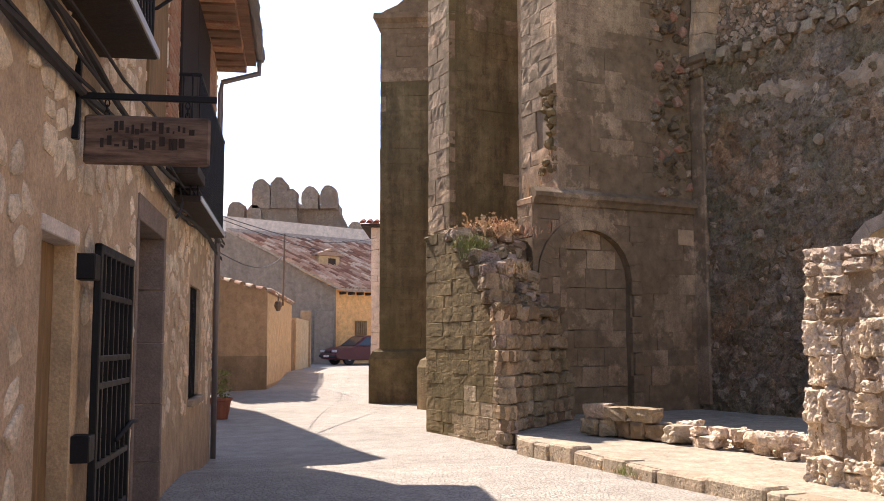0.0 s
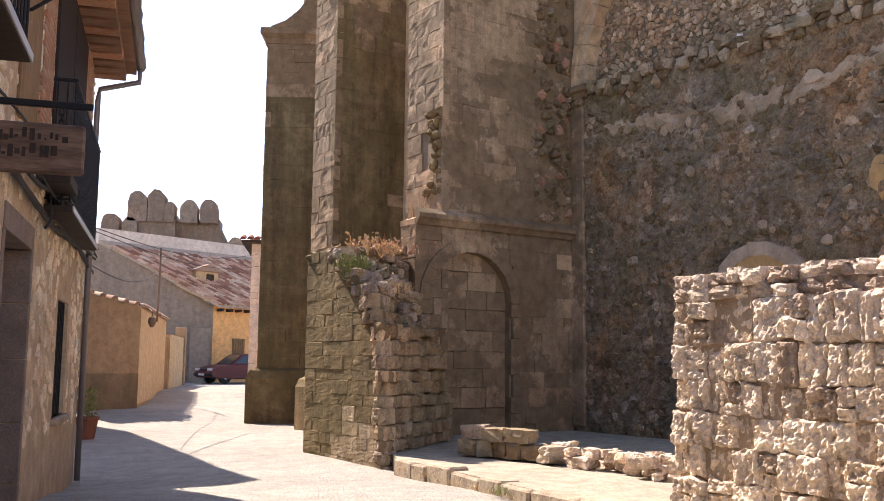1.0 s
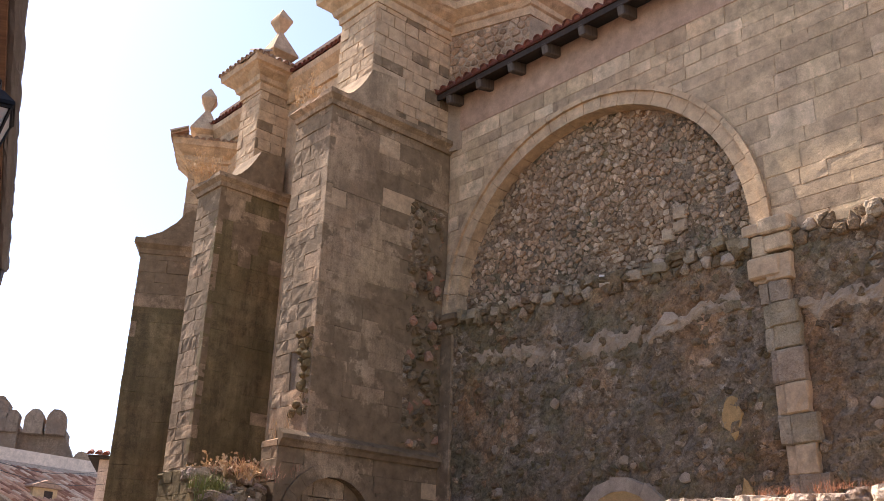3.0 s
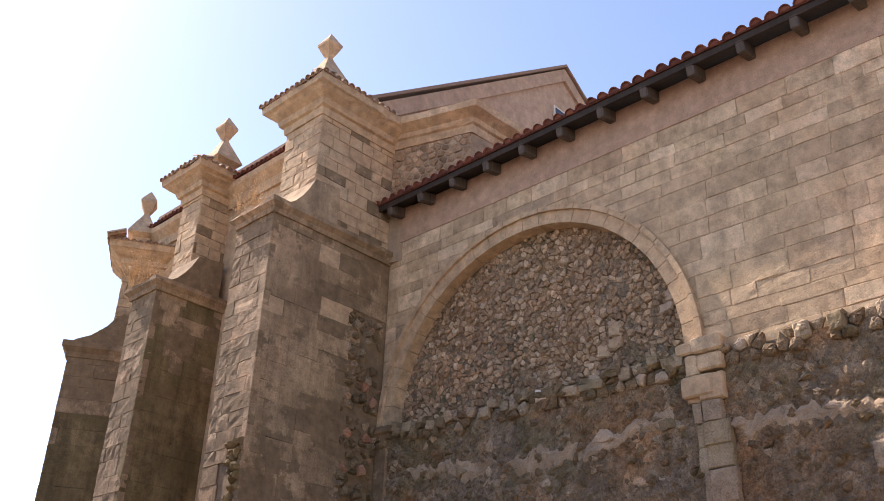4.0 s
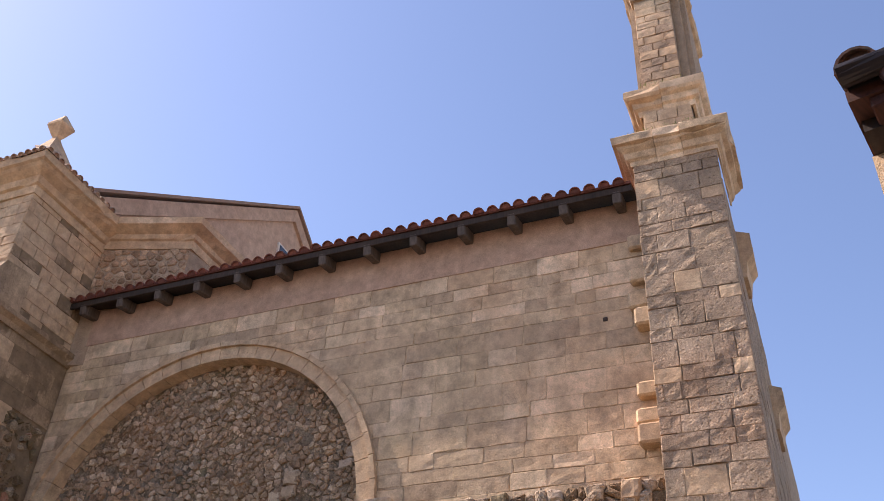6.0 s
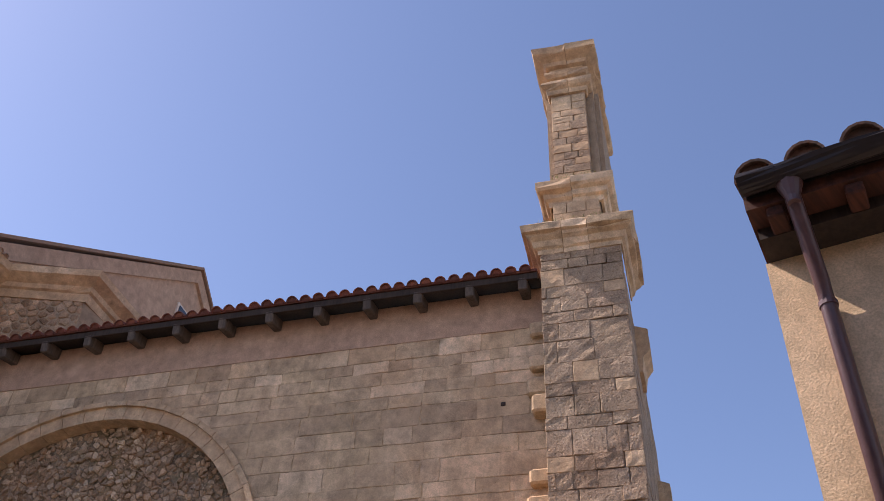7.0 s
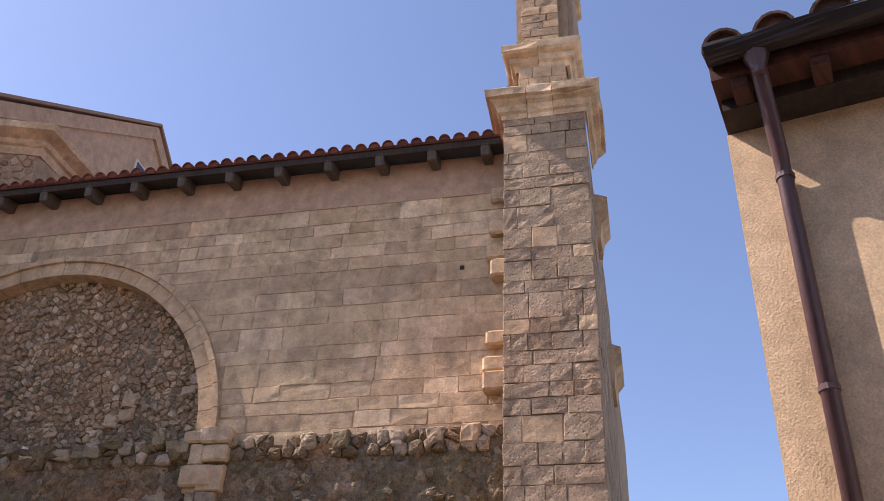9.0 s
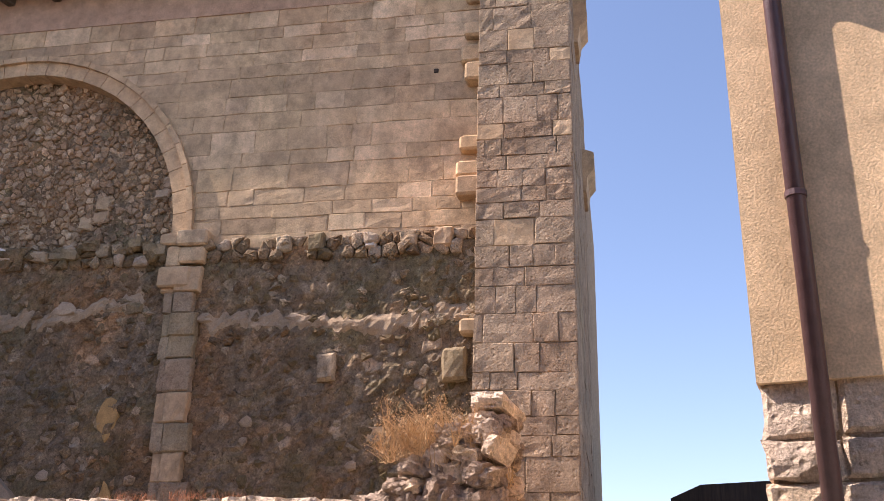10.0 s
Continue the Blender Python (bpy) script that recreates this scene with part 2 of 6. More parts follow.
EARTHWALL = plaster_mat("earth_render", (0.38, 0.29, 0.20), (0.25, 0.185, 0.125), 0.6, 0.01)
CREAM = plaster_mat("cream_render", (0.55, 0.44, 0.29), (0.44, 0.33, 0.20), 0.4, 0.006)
ORANGE = plaster_mat("orange_render", (0.88, 0.53, 0.24), (0.80, 0.46, 0.2), 0.4, 0.004)
WHITE = plaster_mat("whitewash", (0.66, 0.63, 0.60), (0.45, 0.42, 0.40), 0.4, 0.004)
CASTLE = stone_mat("castle_stone", [(0.40, 0.325, 0.27), (0.34, 0.275, 0.23), (0.44, 0.36, 0.30)], (0.22, 0.175, 0.145), 0.85, 0.25, 1.2, 0.35, grain=1.0)
OCHRE = plaster_mat("ochre_plaster", (0.47, 0.325, 0.155), (0.37, 0.25, 0.12), 0.5, 0.008)
STREET = street_mat()
EARTH = plaster_mat("dusty_earth", (0.39, 0.385, 0.335), (0.27, 0.265, 0.225), 0.6, 0.03, 1.1, 25.0)
KERB = stone_mat("kerb_stone", [(0.43, 0.395, 0.325), (0.38, 0.345, 0.285), (0.47, 0.435, 0.365)], (0.25, 0.225, 0.18), 0.6, 0.02)
TILE = tile_mat("clay_tile_red", [(0.23, 0.075, 0.05), (0.19, 0.065, 0.045), (0.27, 0.095, 0.06), (0.15, 0.06, 0.045)], (0.10, 0.05, 0.04), 0.6)
TILE_OLD = tile_mat("clay_tile_lichen", [(0.35, 0.20, 0.13), (0.42, 0.27, 0.19), (0.28, 0.16, 0.11), (0.46, 0.36, 0.28)], (0.20, 0.16, 0.12), 0.8)
TILE_MOSSY = tile_mat("clay_tile_dark_lichen", [(0.20, 0.105, 0.07), (0.26, 0.15, 0.10), (0.15, 0.085, 0.06)], (0.12, 0.10, 0.07), 0.9)
BEAM = wood_mat("dark_beam", (0.055, 0.036, 0.026), (0.03, 0.02, 0.015))
DOORWOOD = wood_mat("varnished_door", (0.30, 0.18, 0.085), (0.20, 0.115, 0.05))
SIGNWOOD = wood_mat("weathered_sign", (0.25, 0.16, 0.115), (0.075, 0.045, 0.032), (2, 2, 14))
IRON = plain_mat("black_iron", (0.018, 0.016, 0.017), 0.55, 0.5, 0.3)
ZINC = plain_mat("painted_gutter", (0.20, 0.17, 0.165), 0.45, 0.3, 0.2)
PIPE = plain_mat("maroon_pipe", (0.105, 0.055, 0.055), 0.38, 0.0, 0.2, 14.0, 0.5)
TILE_FAR = tile_mat("sunbleached_tile", [(0.58, 0.33, 0.23), (0.74, 0.60, 0.48), (0.33, 0.16, 0.11), (0.62, 0.40, 0.29), (0.28, 0.14, 0.10)], (0.30, 0.2, 0.15), 0.4)
BRICK = tile_mat("brick_orange", [(0.40, 0.19, 0.115), (0.46, 0.23, 0.14), (0.34, 0.16, 0.10), (0.43, 0.27, 0.18)], (0.42, 0.31, 0.22), 0.6)
EAVEWOOD = wood_mat("brown_eave_board", (0.30, 0.165, 0.105), (0.18, 0.095, 0.06), (0.8, 14, 14))
SOFFIT = wood_mat("dark_red_eave_wood", (0.115, 0.04, 0.024), (0.05, 0.02, 0.013), (0.8, 14, 14))
SLATE = plain_mat("dark_shutter", (0.045, 0.032, 0.028), 0.85, 0.0, 0.25, spec=0.15)
STEEL = plain_mat("pale_metal_edge", (0.55, 0.54, 0.55), 0.4, 0.4, 0.1)
LINTEL = plaster_mat("grey_lintel", (0.25, 0.21, 0.19), (0.18, 0.15, 0.13), 0.5, 0.006)
CABLE = plain_mat("cable_sheath", (0.035, 0.03, 0.03), 0.7)
DRY = plain_mat("dry_weeds", (0.56, 0.37, 0.20), 0.9, 0.0, 0.4, 6.0)
GREEN = plain_mat("green_weeds", (0.21, 0.215, 0.07), 0.85, 0.0, 0.4, 6.0)
RUSSET = plain_mat("russet_weeds", (0.40, 0.19, 0.11), 0.9, 0.0, 0.4, 6.0)
RUST = plain_mat("rusty_wire", (0.16, 0.11, 0.08), 0.8)
CARPAINT = plain_mat("maroon_car_paint", (0.085, 0.008, 0.011), 0.42, 0.0, 0.08, 3.0, 0.4, 0.0)
RUBBER = plain_mat("tyre_rubber", (0.02, 0.02, 0.02), 0.85)
RIM = plain_mat("wheel_rim", (0.35, 0.35, 0.36), 0.4, 0.7)
DARKGLASS = plain_mat("window_glass", (0.03, 0.035, 0.04), 0.12, 0.0, 0.1, 2.0, 0.7, 0.0)
LAMPGLASS = plain_mat("frosted_lamp_glass", (0.50, 0.46, 0.44), 0.5, 0.0, 0.1, 4.0)
TERRACOTTA = plain_mat("terracotta", (0.26, 0.09, 0.05), 0.85)
GUTTER_DARK = plain_mat("dark_gutter", (0.03, 0.022, 0.02), 0.45, 0.2, 0.2)


# ---- geometry helpers ----
class Mesher:
    """Collects vertices and faces quickly; m is the pose in which pieces are added."""

    def __init__(self, m=None):
        self.v, self.f, self.m = [], [], m or Matrix()

    def add(self, verts, faces):
        k = len(self.v)
        self.v += [tuple(self.m @ Vector(p)) for p in verts]
        self.f += [tuple(i + k for i in q) for q in faces]

    def box(self, x0, x1, y0, y1, z0, z1, c=0.0):
        """A box; c chamfers its upright and level edges at the front and back."""
        if c <= 0:
            vs = [(x, y, z) for z in (z0, z1) for y in (y0, y1) for x in (x0, x1)]
            self.add(vs, [(0, 2, 3, 1), (4, 5, 7, 6), (0, 1, 5, 4), (1, 3, 7, 5), (3, 2, 6, 7), (2, 0, 4, 6)])
            return
        ring = [(x0 + c, y0), (x1 - c, y0), (x1, y0 + c), (x1, y1 - c), (x1 - c, y1), (x0 + c, y1), (x0, y1 - c), (x0, y0 + c)]
        cx, cy = (x0 + x1) / 2, (y0 + y1) / 2
        kx, ky = 1 - 2 * c / max(x1 - x0, 3 * c), 1 - 2 * c / max(y1 - y0, 3 * c)
        small = [(cx + (x - cx) * kx, cy + (y - cy) * ky) for x, y in ring]
        vs = [(*p, z0) for p in small] + [(*p, z0 + c) for p in ring] + [(*p, z1 - c) for p in ring] + [(*p, z1) for p in small]
        fs = [tuple(range(7, -1, -1)), tuple(range(24, 32))]
        for r in range(3):
            fs += [(8 * r + i, 8 * r + (i + 1) % 8, 8 * r + 8 + (i + 1) % 8, 8 * r + 8 + i) for i in range(8)]
        self.add(vs, fs)

    def prism(self, poly, y0, y1):
        """A polygon in x and z, counter-clockwise seen from -y, drawn out from y0 to y1."""
        n = len(poly)
        vs = [(x, y0, z) for x, z in poly] + [(x, y1, z) for x, z in poly]
        fs = [tuple(range(n)), tuple(range(2 * n - 1, n - 1, -1))]
        fs += [(i, i + n, (i + 1) % n + n, (i + 1) % n) for i in range(n)]
        self.add(vs, fs)

    def slab(self, poly, z0, z1):
        """A polygon in x and y, counter-clockwise from above, drawn up from z0 to z1."""
        n = len(poly)
        vs = [(x, y, z0) for x, y in poly] + [(x, y, z1) for x, y in poly]
        fs = [tuple(range(n - 1, -1, -1)), tuple(range(n, 2 * n))]
        fs += [(i, (i + 1) % n, (i + 1) % n + n, i + n) for i in range(n)]
        self.add(vs, fs)

    def tube(self, pts, r, sides=8, r1=None):
        pts = [Vector(p) for p in pts]
        vs, fs = [], []
        for i, p in enumerate(pts):
            d = (pts[min(i + 1, len(pts) - 1)] - pts[max(i - 1, 0)]).normalized()
            a = d.cross(Vector((0.31, 0.17, 0.93))).normalized()
            b = d.cross(a)
            k = r if r1 is None else r + (r1 - r) * i / max(1, len(pts) - 1)
            vs += [tuple(p + (a * math.cos(2 * math.pi * j / sides) + b * math.sin(2 * math.pi * j / sides)) * k) for j in range(sides)]
        for i in range(len(pts) - 1):
            fs += [(i * sides + j, i * sides + (j + 1) % sides, (i + 1) * sides + (j + 1) % sides, (i + 1) * sides + j) for j in range(sides)]
        fs += [tuple(range(sides - 1, -1, -1)), tuple(range((len(pts) - 1) * sides, len(pts) * sides))]
        self.add(vs, fs)

    def lathe(self, prof, x=0, y=0, sides=16, turn=0.0):
        vs, fs = [], []
        for r, z in prof:
            vs += [(x + r * math.cos(2 * math.pi * j / sides + turn), y + r * math.sin(2 * math.pi * j / sides + turn), z) for j in range(sides)]
        for i in range(len(prof) - 1):
            fs += [(i * sides + j, i * sides + (j + 1) % sides, (i + 1) * sides + (j + 1) % sides, (i + 1) * sides + j) for j in range(sides)]
        fs += [tuple(range(sides - 1, -1, -1)), tuple(range((len(prof) - 1) * sides, len(prof) * sides))]
        self.add(vs, fs)

    def sweep(self, path, prof, wear=0.012):
        """A moulding along a path in x and y; prof gives (out, z), out to the right of the way."""
        P = [Vector(path[0])]
        for p in path[1:]:
            q = P[-1].copy()
            n = max(1, round((Vector(p) - q).length / 0.22)) if wear else 1
            P += [q.lerp(Vector(p), i / n) for i in range(1, n + 1)]
        vs, fs, k = [], [], len(prof)
        chip = random.Random(len(P))
        for i, p in enumerate(P):
            ds = [(P[j + 1] - P[j]).normalized() for j in (i - 1, i) if 0 <= j < len(P) - 1]
            ns = [Vector((d.y, -d.x)) for d in ds]
            n = sum(ns, Vector((0, 0))).normalized()
            n /= max(0.35, n.dot(ns[0]))
            for o, z in prof:
                o += chip.uniform(-wear, wear * 0.4) * (1 if o > 0.02 else 0) - (0.05 if wear and o > 0.1 and chip.random() < 0.05 else 0)
                vs.append((p.x + n.x * o, p.y + n.y * o, z + chip.uniform(-wear, wear) * 0.5))
        for i in range(len(P) - 1):
            fs += [(i * k + j, (i + 1) * k + j, (i + 1) * k + (j + 1) % k, i * k + (j + 1) % k) for j in range(k)]
        fs += [tuple(range(k - 1, -1, -1)), tuple(range((len(P) - 1) * k, len(P) * k))]
        self.add(vs, fs)

    def mesh(self, name):
        me = bpy.data.meshes.new(name)
        me.from_pydata(self.v, [], self.f)
        return me


def fix(me):
    bm = bmesh.new()
    bm.from_mesh(me)
    bmesh.ops.recalc_face_normals(bm, faces=bm.faces)
    bm.to_mesh(me)
    bm.free()
    return me


def part(name, ms, mat, parent=None, label="", smooth=False):
    """One mesh object out of a Mesher, under a thing or a part, in its parent's space."""
    me = ms.mesh(name)
    fix(me)
    me.materials.append(mat)
    if smooth:
        me.polygons.foreach_set("use_smooth", [True] * len(me.polygons))
    ob = new(name, me)
    ob.parent = parent
    return tagged(ob, label)


def thing(name, m, label, category, group="", kind=""):
    """An empty at the thing's base."""
    ob = new(name)
    ob.empty_display_size = 0.2
    ob.matrix_world = m
    return tagged(ob, label, category, group, kind)


def face_on(origin, right):
    """The pose of an upright face: x to the right, y into the wall, z up."""
    r = Vector(right).normalized()
    return Matrix(((r.x, -r.y, 0, origin[0]), (r.y, r.x, 0, origin[1]), (0, 0, 1, origin[2]), (0, 0, 0, 1)))


def rough_stone(ms, poly, depth, bevel, rng, wobble=0.0, dome=0.0, back=0.04, fine=False):
    """One stone: its outline in x and z, its face standing proud towards -y. fine: a second, uneven ring on the face."""
    n = len(poly)
    cx, cz = sum(p[0] for p in poly) / n, sum(p[1] for p in poly) / n
    size = min(max(p[0] for p in poly) - min(p[0] for p in poly), max(p[1] for p in poly) - min(p[1] for p in poly))
    k = 1 - min(0.45, 2 * bevel / max(size, 0.01))
    vs = [(x, back, z) for x, z in poly]
    vs += [(x, -depth + bevel * 0.8, z) for x, z in poly]
    vs += [(cx + (x - cx) * k, -depth + rng.uniform(-wobble, wobble), cz + (z - cz) * k) for x, z in poly]
    rows = 2
    if fine:
        vs += [(cx + (x - cx) * 0.5 + rng.uniform(-0.02, 0.02), -depth - dome + rng.uniform(-wobble, wobble) * 1.3, cz + (z - cz) * 0.5 + rng.uniform(-0.02, 0.02)) for x, z in poly]
        rows = 3
    top = rows * n
    mid = sum(v[1] for v in vs[top:]) / n
    vs += [(cx + rng.uniform(-0.1, 0.1) * size, mid + (rng.uniform(-wobble, wobble) if fine else -dome), cz + rng.uniform(-0.1, 0.1) * size)]
    fs = []
    for r in range(rows):
        fs += [(r * n + i, r * n + (i + 1) % n, r * n + n + (i + 1) % n, r * n + n + i) for i in range(n)]
    fs += [(top + i, top + (i + 1) % n, top + n) for i in range(n)] if dome or wobble else [tuple(range(top, top + n))]
    ms.add(vs, fs)


def craggy_stone(ms, x0, x1, z0, z1, depth, rng, n=7, rough=0.04, rim=0.03, slack=0.014, warp=0.0, lip=0.07, sink=0.4, flute=0.0):
    """A pitted, weathered block: an uneven grid for its face, turned back at the rim."""
    seed = Vector((rng.uniform(0, 90), rng.uniform(0, 90), rng.uniform(0, 90)))
    w, h = x1 - x0, z1 - z0
    lean = [rng.uniform(-slack, slack) for _ in range(4)]
    at = [0.0, lip] + [lip + (1 - 2 * lip) * i / (n - 3) for i in range(1, n - 3)] + [1 - lip, 1.0]
    vs, fs = [], []
    for t in at:
        for s in at:
            edge = min(s, 1 - s, t, 1 - t)
            x = x0 + w * s + lean[0] * t + lean[1] * (1 - t)
            z = z0 + h * t + lean[2] * s + lean[3] * (1 - s)
            p = Vector((x, z, 0)) + seed
            d = rough * noise.noise(p * 9) + rough * 0.8 * noise.noise(p * 23) + (rough * 0.6 * noise.noise(p * 47) if n > 8 else 0.0)
            if flute:
                d += flute * noise.noise(Vector((p.x * 24, p.y * 5, 1.0))) - flute * 1.6 * max(0.0, noise.noise(p * 17 + seed) - 0.12)
            if edge == 0:
                x += noise.noise(p * 11) * slack
                z += noise.noise(p * 13 + seed) * slack
                d = -rim - depth * sink
            elif edge < 0.1:
                d -= rim * 0.3
            if warp:
                z += warp * noise.noise(Vector((x * 1.1, z * 1.6, 3.0))) * min(1.0, z)
            vs.append((x, -depth - d, z))
    fs += [(k * n + i, k * n + i + 1, (k + 1) * n + i + 1, (k + 1) * n + i) for k in range(n - 1) for i in range(n - 1)]
    m = n * n
    edge = [i for i in range(n)] + [k * n + n - 1 for k in range(1, n)] + [(n - 1) * n + i for i in range(n - 2, -1, -1)] + [k * n for k in range(n - 2, 0, -1)]
    vs += [(vs[i][0], 0.12, vs[i][2]) for i in edge]
    q = len(edge)
    fs += [(edge[i], m + i, m + (i + 1) % q, edge[(i + 1) % q]) for i in range(q)]
    ms.add(vs, fs)


def rock(ms, m, sx, sy, sz, rng, n=4, rough=0.22, round_off=0.45):
    """A broken stone: a cube's grid, half rounded and shaken by noise."""
    seed = Vector((rng.uniform(0, 90), rng.uniform(0, 90), rng.uniform(0, 90)))
    keep, ms.m = ms.m, ms.m @ m
    index, vs, fs = {}, [], []

    def vert(p):
        key = tuple(round(v, 4) for v in p)
        if key not in index:
            v = Vector(p)
            r = v.normalized() * 1.15
            q = v.lerp(r, round_off)
            q *= 1 + rough * noise.noise(v * 1.3 + seed) + rough * 0.5 * noise.noise(v * 3.1 + seed)
            index[key] = len(vs)
            vs.append((q.x * sx, q.y * sy, q.z * sz))
        return index[key]

    for ax in range(3):
        for sg in (-1, 1):
            for i in range(n):
                for k in range(n):
                    quad = []
                    for di, dk in ((0, 0), (1, 0), (1, 1), (0, 1)):
                        p = [0.0, 0.0, 0.0]
                        p[ax] = sg
                        p[(ax + 1) % 3] = -1 + 2 * (i + di) / n
                        p[(ax + 2) % 3] = -1 + 2 * (k + dk) / n
                        quad.append(vert(p))
                    fs.append(tuple(quad if sg > 0 else quad[::-1]))
    ms.add(vs, fs)
    ms.m = keep


def courses(w, h, rng, ch=(0.30, 0.40), bl=(0.35, 0.75)):
    """Rectangles of coursed ashlar over w by h."""
    out, z = [], 0.0
    while z < h - 0.05:
        c = rng.uniform(*ch)
        if z + c > h - 0.15:
            c = h - z
        x = -rng.uniform(0, bl[0])
        while x < w - 0.02:
            b = rng.uniform(*bl)
            x1 = x + b
            if x1 > w - 0.16:
                x1 = w
            if min(x1, w) - max(x, 0) > 0.06:
                out.append((max(x, 0), min(x1, w), z, z + c))
            x = x1
        z += c
    return out


def block_poly(r, gap, rng, j=0.007):
    x0, x1, z0, z1 = r
    q = [(x0 + gap, z0 + gap), (x1 - gap, z0 + gap), (x1 - gap, z1 - gap), (x0 + gap, z1 - gap)]
    if j > 0.015:
        xm, zm = (x0 + x1) / 2, (z0 + z1) / 2
        q = [q[0], (xm, z0 + gap), q[1], (x1 - gap, zm), q[2], (xm, z1 - gap), q[3], (x0 + gap, zm)]
        q = [(xm + (x - xm) * rng.uniform(0.9, 1.0), zm + (z - zm) * rng.uniform(0.9, 1.0)) for x, z in q]
    return [(x + rng.uniform(-j, j), z + rng.uniform(-j, j)) for x, z in q]


def ashlar(parent, m, w, h, mat, rng, keep=None, ch=(0.30, 0.40), bl=(0.35, 0.75), name="ashlar_block", gap=0.003, joined=False, deep=0.03, dents=0.008, alt=None, bevel=0.008, jit=0.007, odds=1.0, wob=0.003, shy=0.006, single=None, crag=0.0, clean=None, sink=0.4, altp=0.06):
    """A face of ashlar in parent's space: each block an object, or all of them one part."""
    bag = Mesher(m)
    for r in courses(w, h, rng, ch, bl):
        if rng.random() > odds:
            continue
        if keep and not keep((r[0] + r[1]) / 2, (r[2] + r[3]) / 2, r):
            continue
        lone = not joined or (single and single((r[0] + r[1]) / 2, (r[2] + r[3]) / 2))
        ms = Mesher(m) if lone else bag
        g = gap * rng.uniform(0.2, 1.7)
        if crag:
            craggy_stone(ms, r[0] + g, r[1] - g, r[2] + g, r[3] - g, deep + rng.uniform(-shy, dents), rng, 6, crag * rng.uniform(0.5, 1.5), bevel, jit, 0.0, 0.025 if crag < 0.02 else 0.08, sink)
        else:
            rough_stone(ms, block_poly(r, g, rng, jit), deep + rng.uniform(-shy, dents), bevel, rng, wob)
        if lone:
            pick = alt if alt and rng.random() < altp else mat
            if clean and clean((r[0] + r[1]) / 2, (r[2] + r[3]) / 2):
                pick = RUINSTONE if name == "wall_stone" else ASHLAR
            part(name, ms, pick, parent)
    if joined:
        tagged(part(name + "s", bag, mat, parent), kind="stuff")


def clip(poly, px, pz, nx, nz):
    """The piece of a polygon on the side of the line through p that n points away from."""
    out = []
    for i, a in enumerate(poly):
        b = poly[(i + 1) % len(poly)]
        da, db = (a[0] - px) * nx + (a[1] - pz) * nz, (b[0] - px) * nx + (b[1] - pz) * nz
        if da <= 0:
            out.append(a)
        if da * db < 0:
            t = da / (da - db)
            out.append((a[0] + (b[0] - a[0]) * t, a[1] + (b[1] - a[1]) * t))
    return out


def cells(w, h, sx, sz, rng, jitter=0.38, stagger=True):
    """Irregular stones: the Voronoi cells of a shaken grid over w by h."""
    nx, nz = max(2, round(w / sx)), max(2, round(h / sz))
    sx, sz = w / nx, h / nz
    site = {}
    for i in range(-2, nx + 2):
        for k in range(-2, nz + 2):
            off = 0.5 if stagger and k % 2 else 0.0
            site[i, k] = ((i + 0.5 + off + rng.uniform(-jitter, jitter)) * sx, (k + 0.5 + rng.uniform(-jitter, jitter)) * sz)
    out = []
    for i in range(-1, nx + 1):
        for k in range(nz):
            p = site[i, k]
            poly = [(p[0] - 2 * sx, p[1] - 2 * sz), (p[0] + 2 * sx, p[1] - 2 * sz), (p[0] + 2 * sx, p[1] + 2 * sz), (p[0] - 2 * sx, p[1] + 2 * sz)]
            for a in range(-2, 3):
                for b in range(-2, 3):
                    q = site.get((i + a, k + b))
                    if q and (a or b):
                        poly = clip(poly, (p[0] + q[0]) / 2, (p[1] + q[1]) / 2, q[0] - p[0], q[1] - p[1])
            for px, pz, ax, az in ((0, 0, -1, 0), (w, 0, 1, 0), (0, 0, 0, -1), (0, h, 0, 1)):
                poly = clip(poly, px, pz, ax, az) if poly else poly
            if len(poly) > 2:
                out.append(poly)
    return out


def shrink(poly, gap, rng, wob=0.0, cut=0.12):
    """Pulls a stone's outline in by about gap and rounds its corners."""
    n = len(poly)
    cx, cz = sum(p[0] for p in poly) / n, sum(p[1] for p in poly) / n
    r = sum(math.hypot(p[0] - cx, p[1] - cz) for p in poly) / n
    k = max(0.3, 1 - gap / max(r, 0.02))
    q = []
    for i, a in enumerate(poly):
        b = poly[(i + 1) % n]
        d = math.hypot(a[0] - b[0], a[1] - b[1])
        if d > 0.35 * r:
            q += [(a[0] * (1 - cut) + b[0] * cut, a[1] * (1 - cut) + b[1] * cut), (a[0] * cut + b[0] * (1 - cut), a[1] * cut + b[1] * (1 - cut))]
        else:
            q.append(((a[0] + b[0]) / 2, (a[1] + b[1]) / 2))
    return [(cx + (x - cx) * k + rng.uniform(-wob, wob), cz + (z - cz) * k + rng.uniform(-wob, wob)) for x, z in q]


def rubble(parent, m, w, h, sx, sz, mat, rng, keep=None, gap=0.02, depth=(0.02, 0.06), bevel=0.03, dome=0.015, wob=0.01, joined=True, name="rubble_stone", jitter=0.38, odds=1.0, alt=None, single=None):
    bag = Mesher(m)
    for poly in cells(w, h, sx, sz, rng, jitter):
        cx, cz = sum(p[0] for p in poly) / len(poly), sum(p[1] for p in poly) / len(poly)
        if rng.random() > odds or (keep and not keep(cx, cz)):
            continue
        q = shrink(poly, gap * rng.uniform(0.6, 1.6), rng, wob * 0.4)
        if len(q) < 3:
            continue
        lone = not joined or (single and single(cx, cz))
        ms = Mesher(m) if lone else bag
        rough_stone(ms, q, rng.uniform(*depth), bevel, rng, wob, dome)
        if lone:
            part(name, ms, alt if alt and rng.random() < 0.12 else mat, parent)
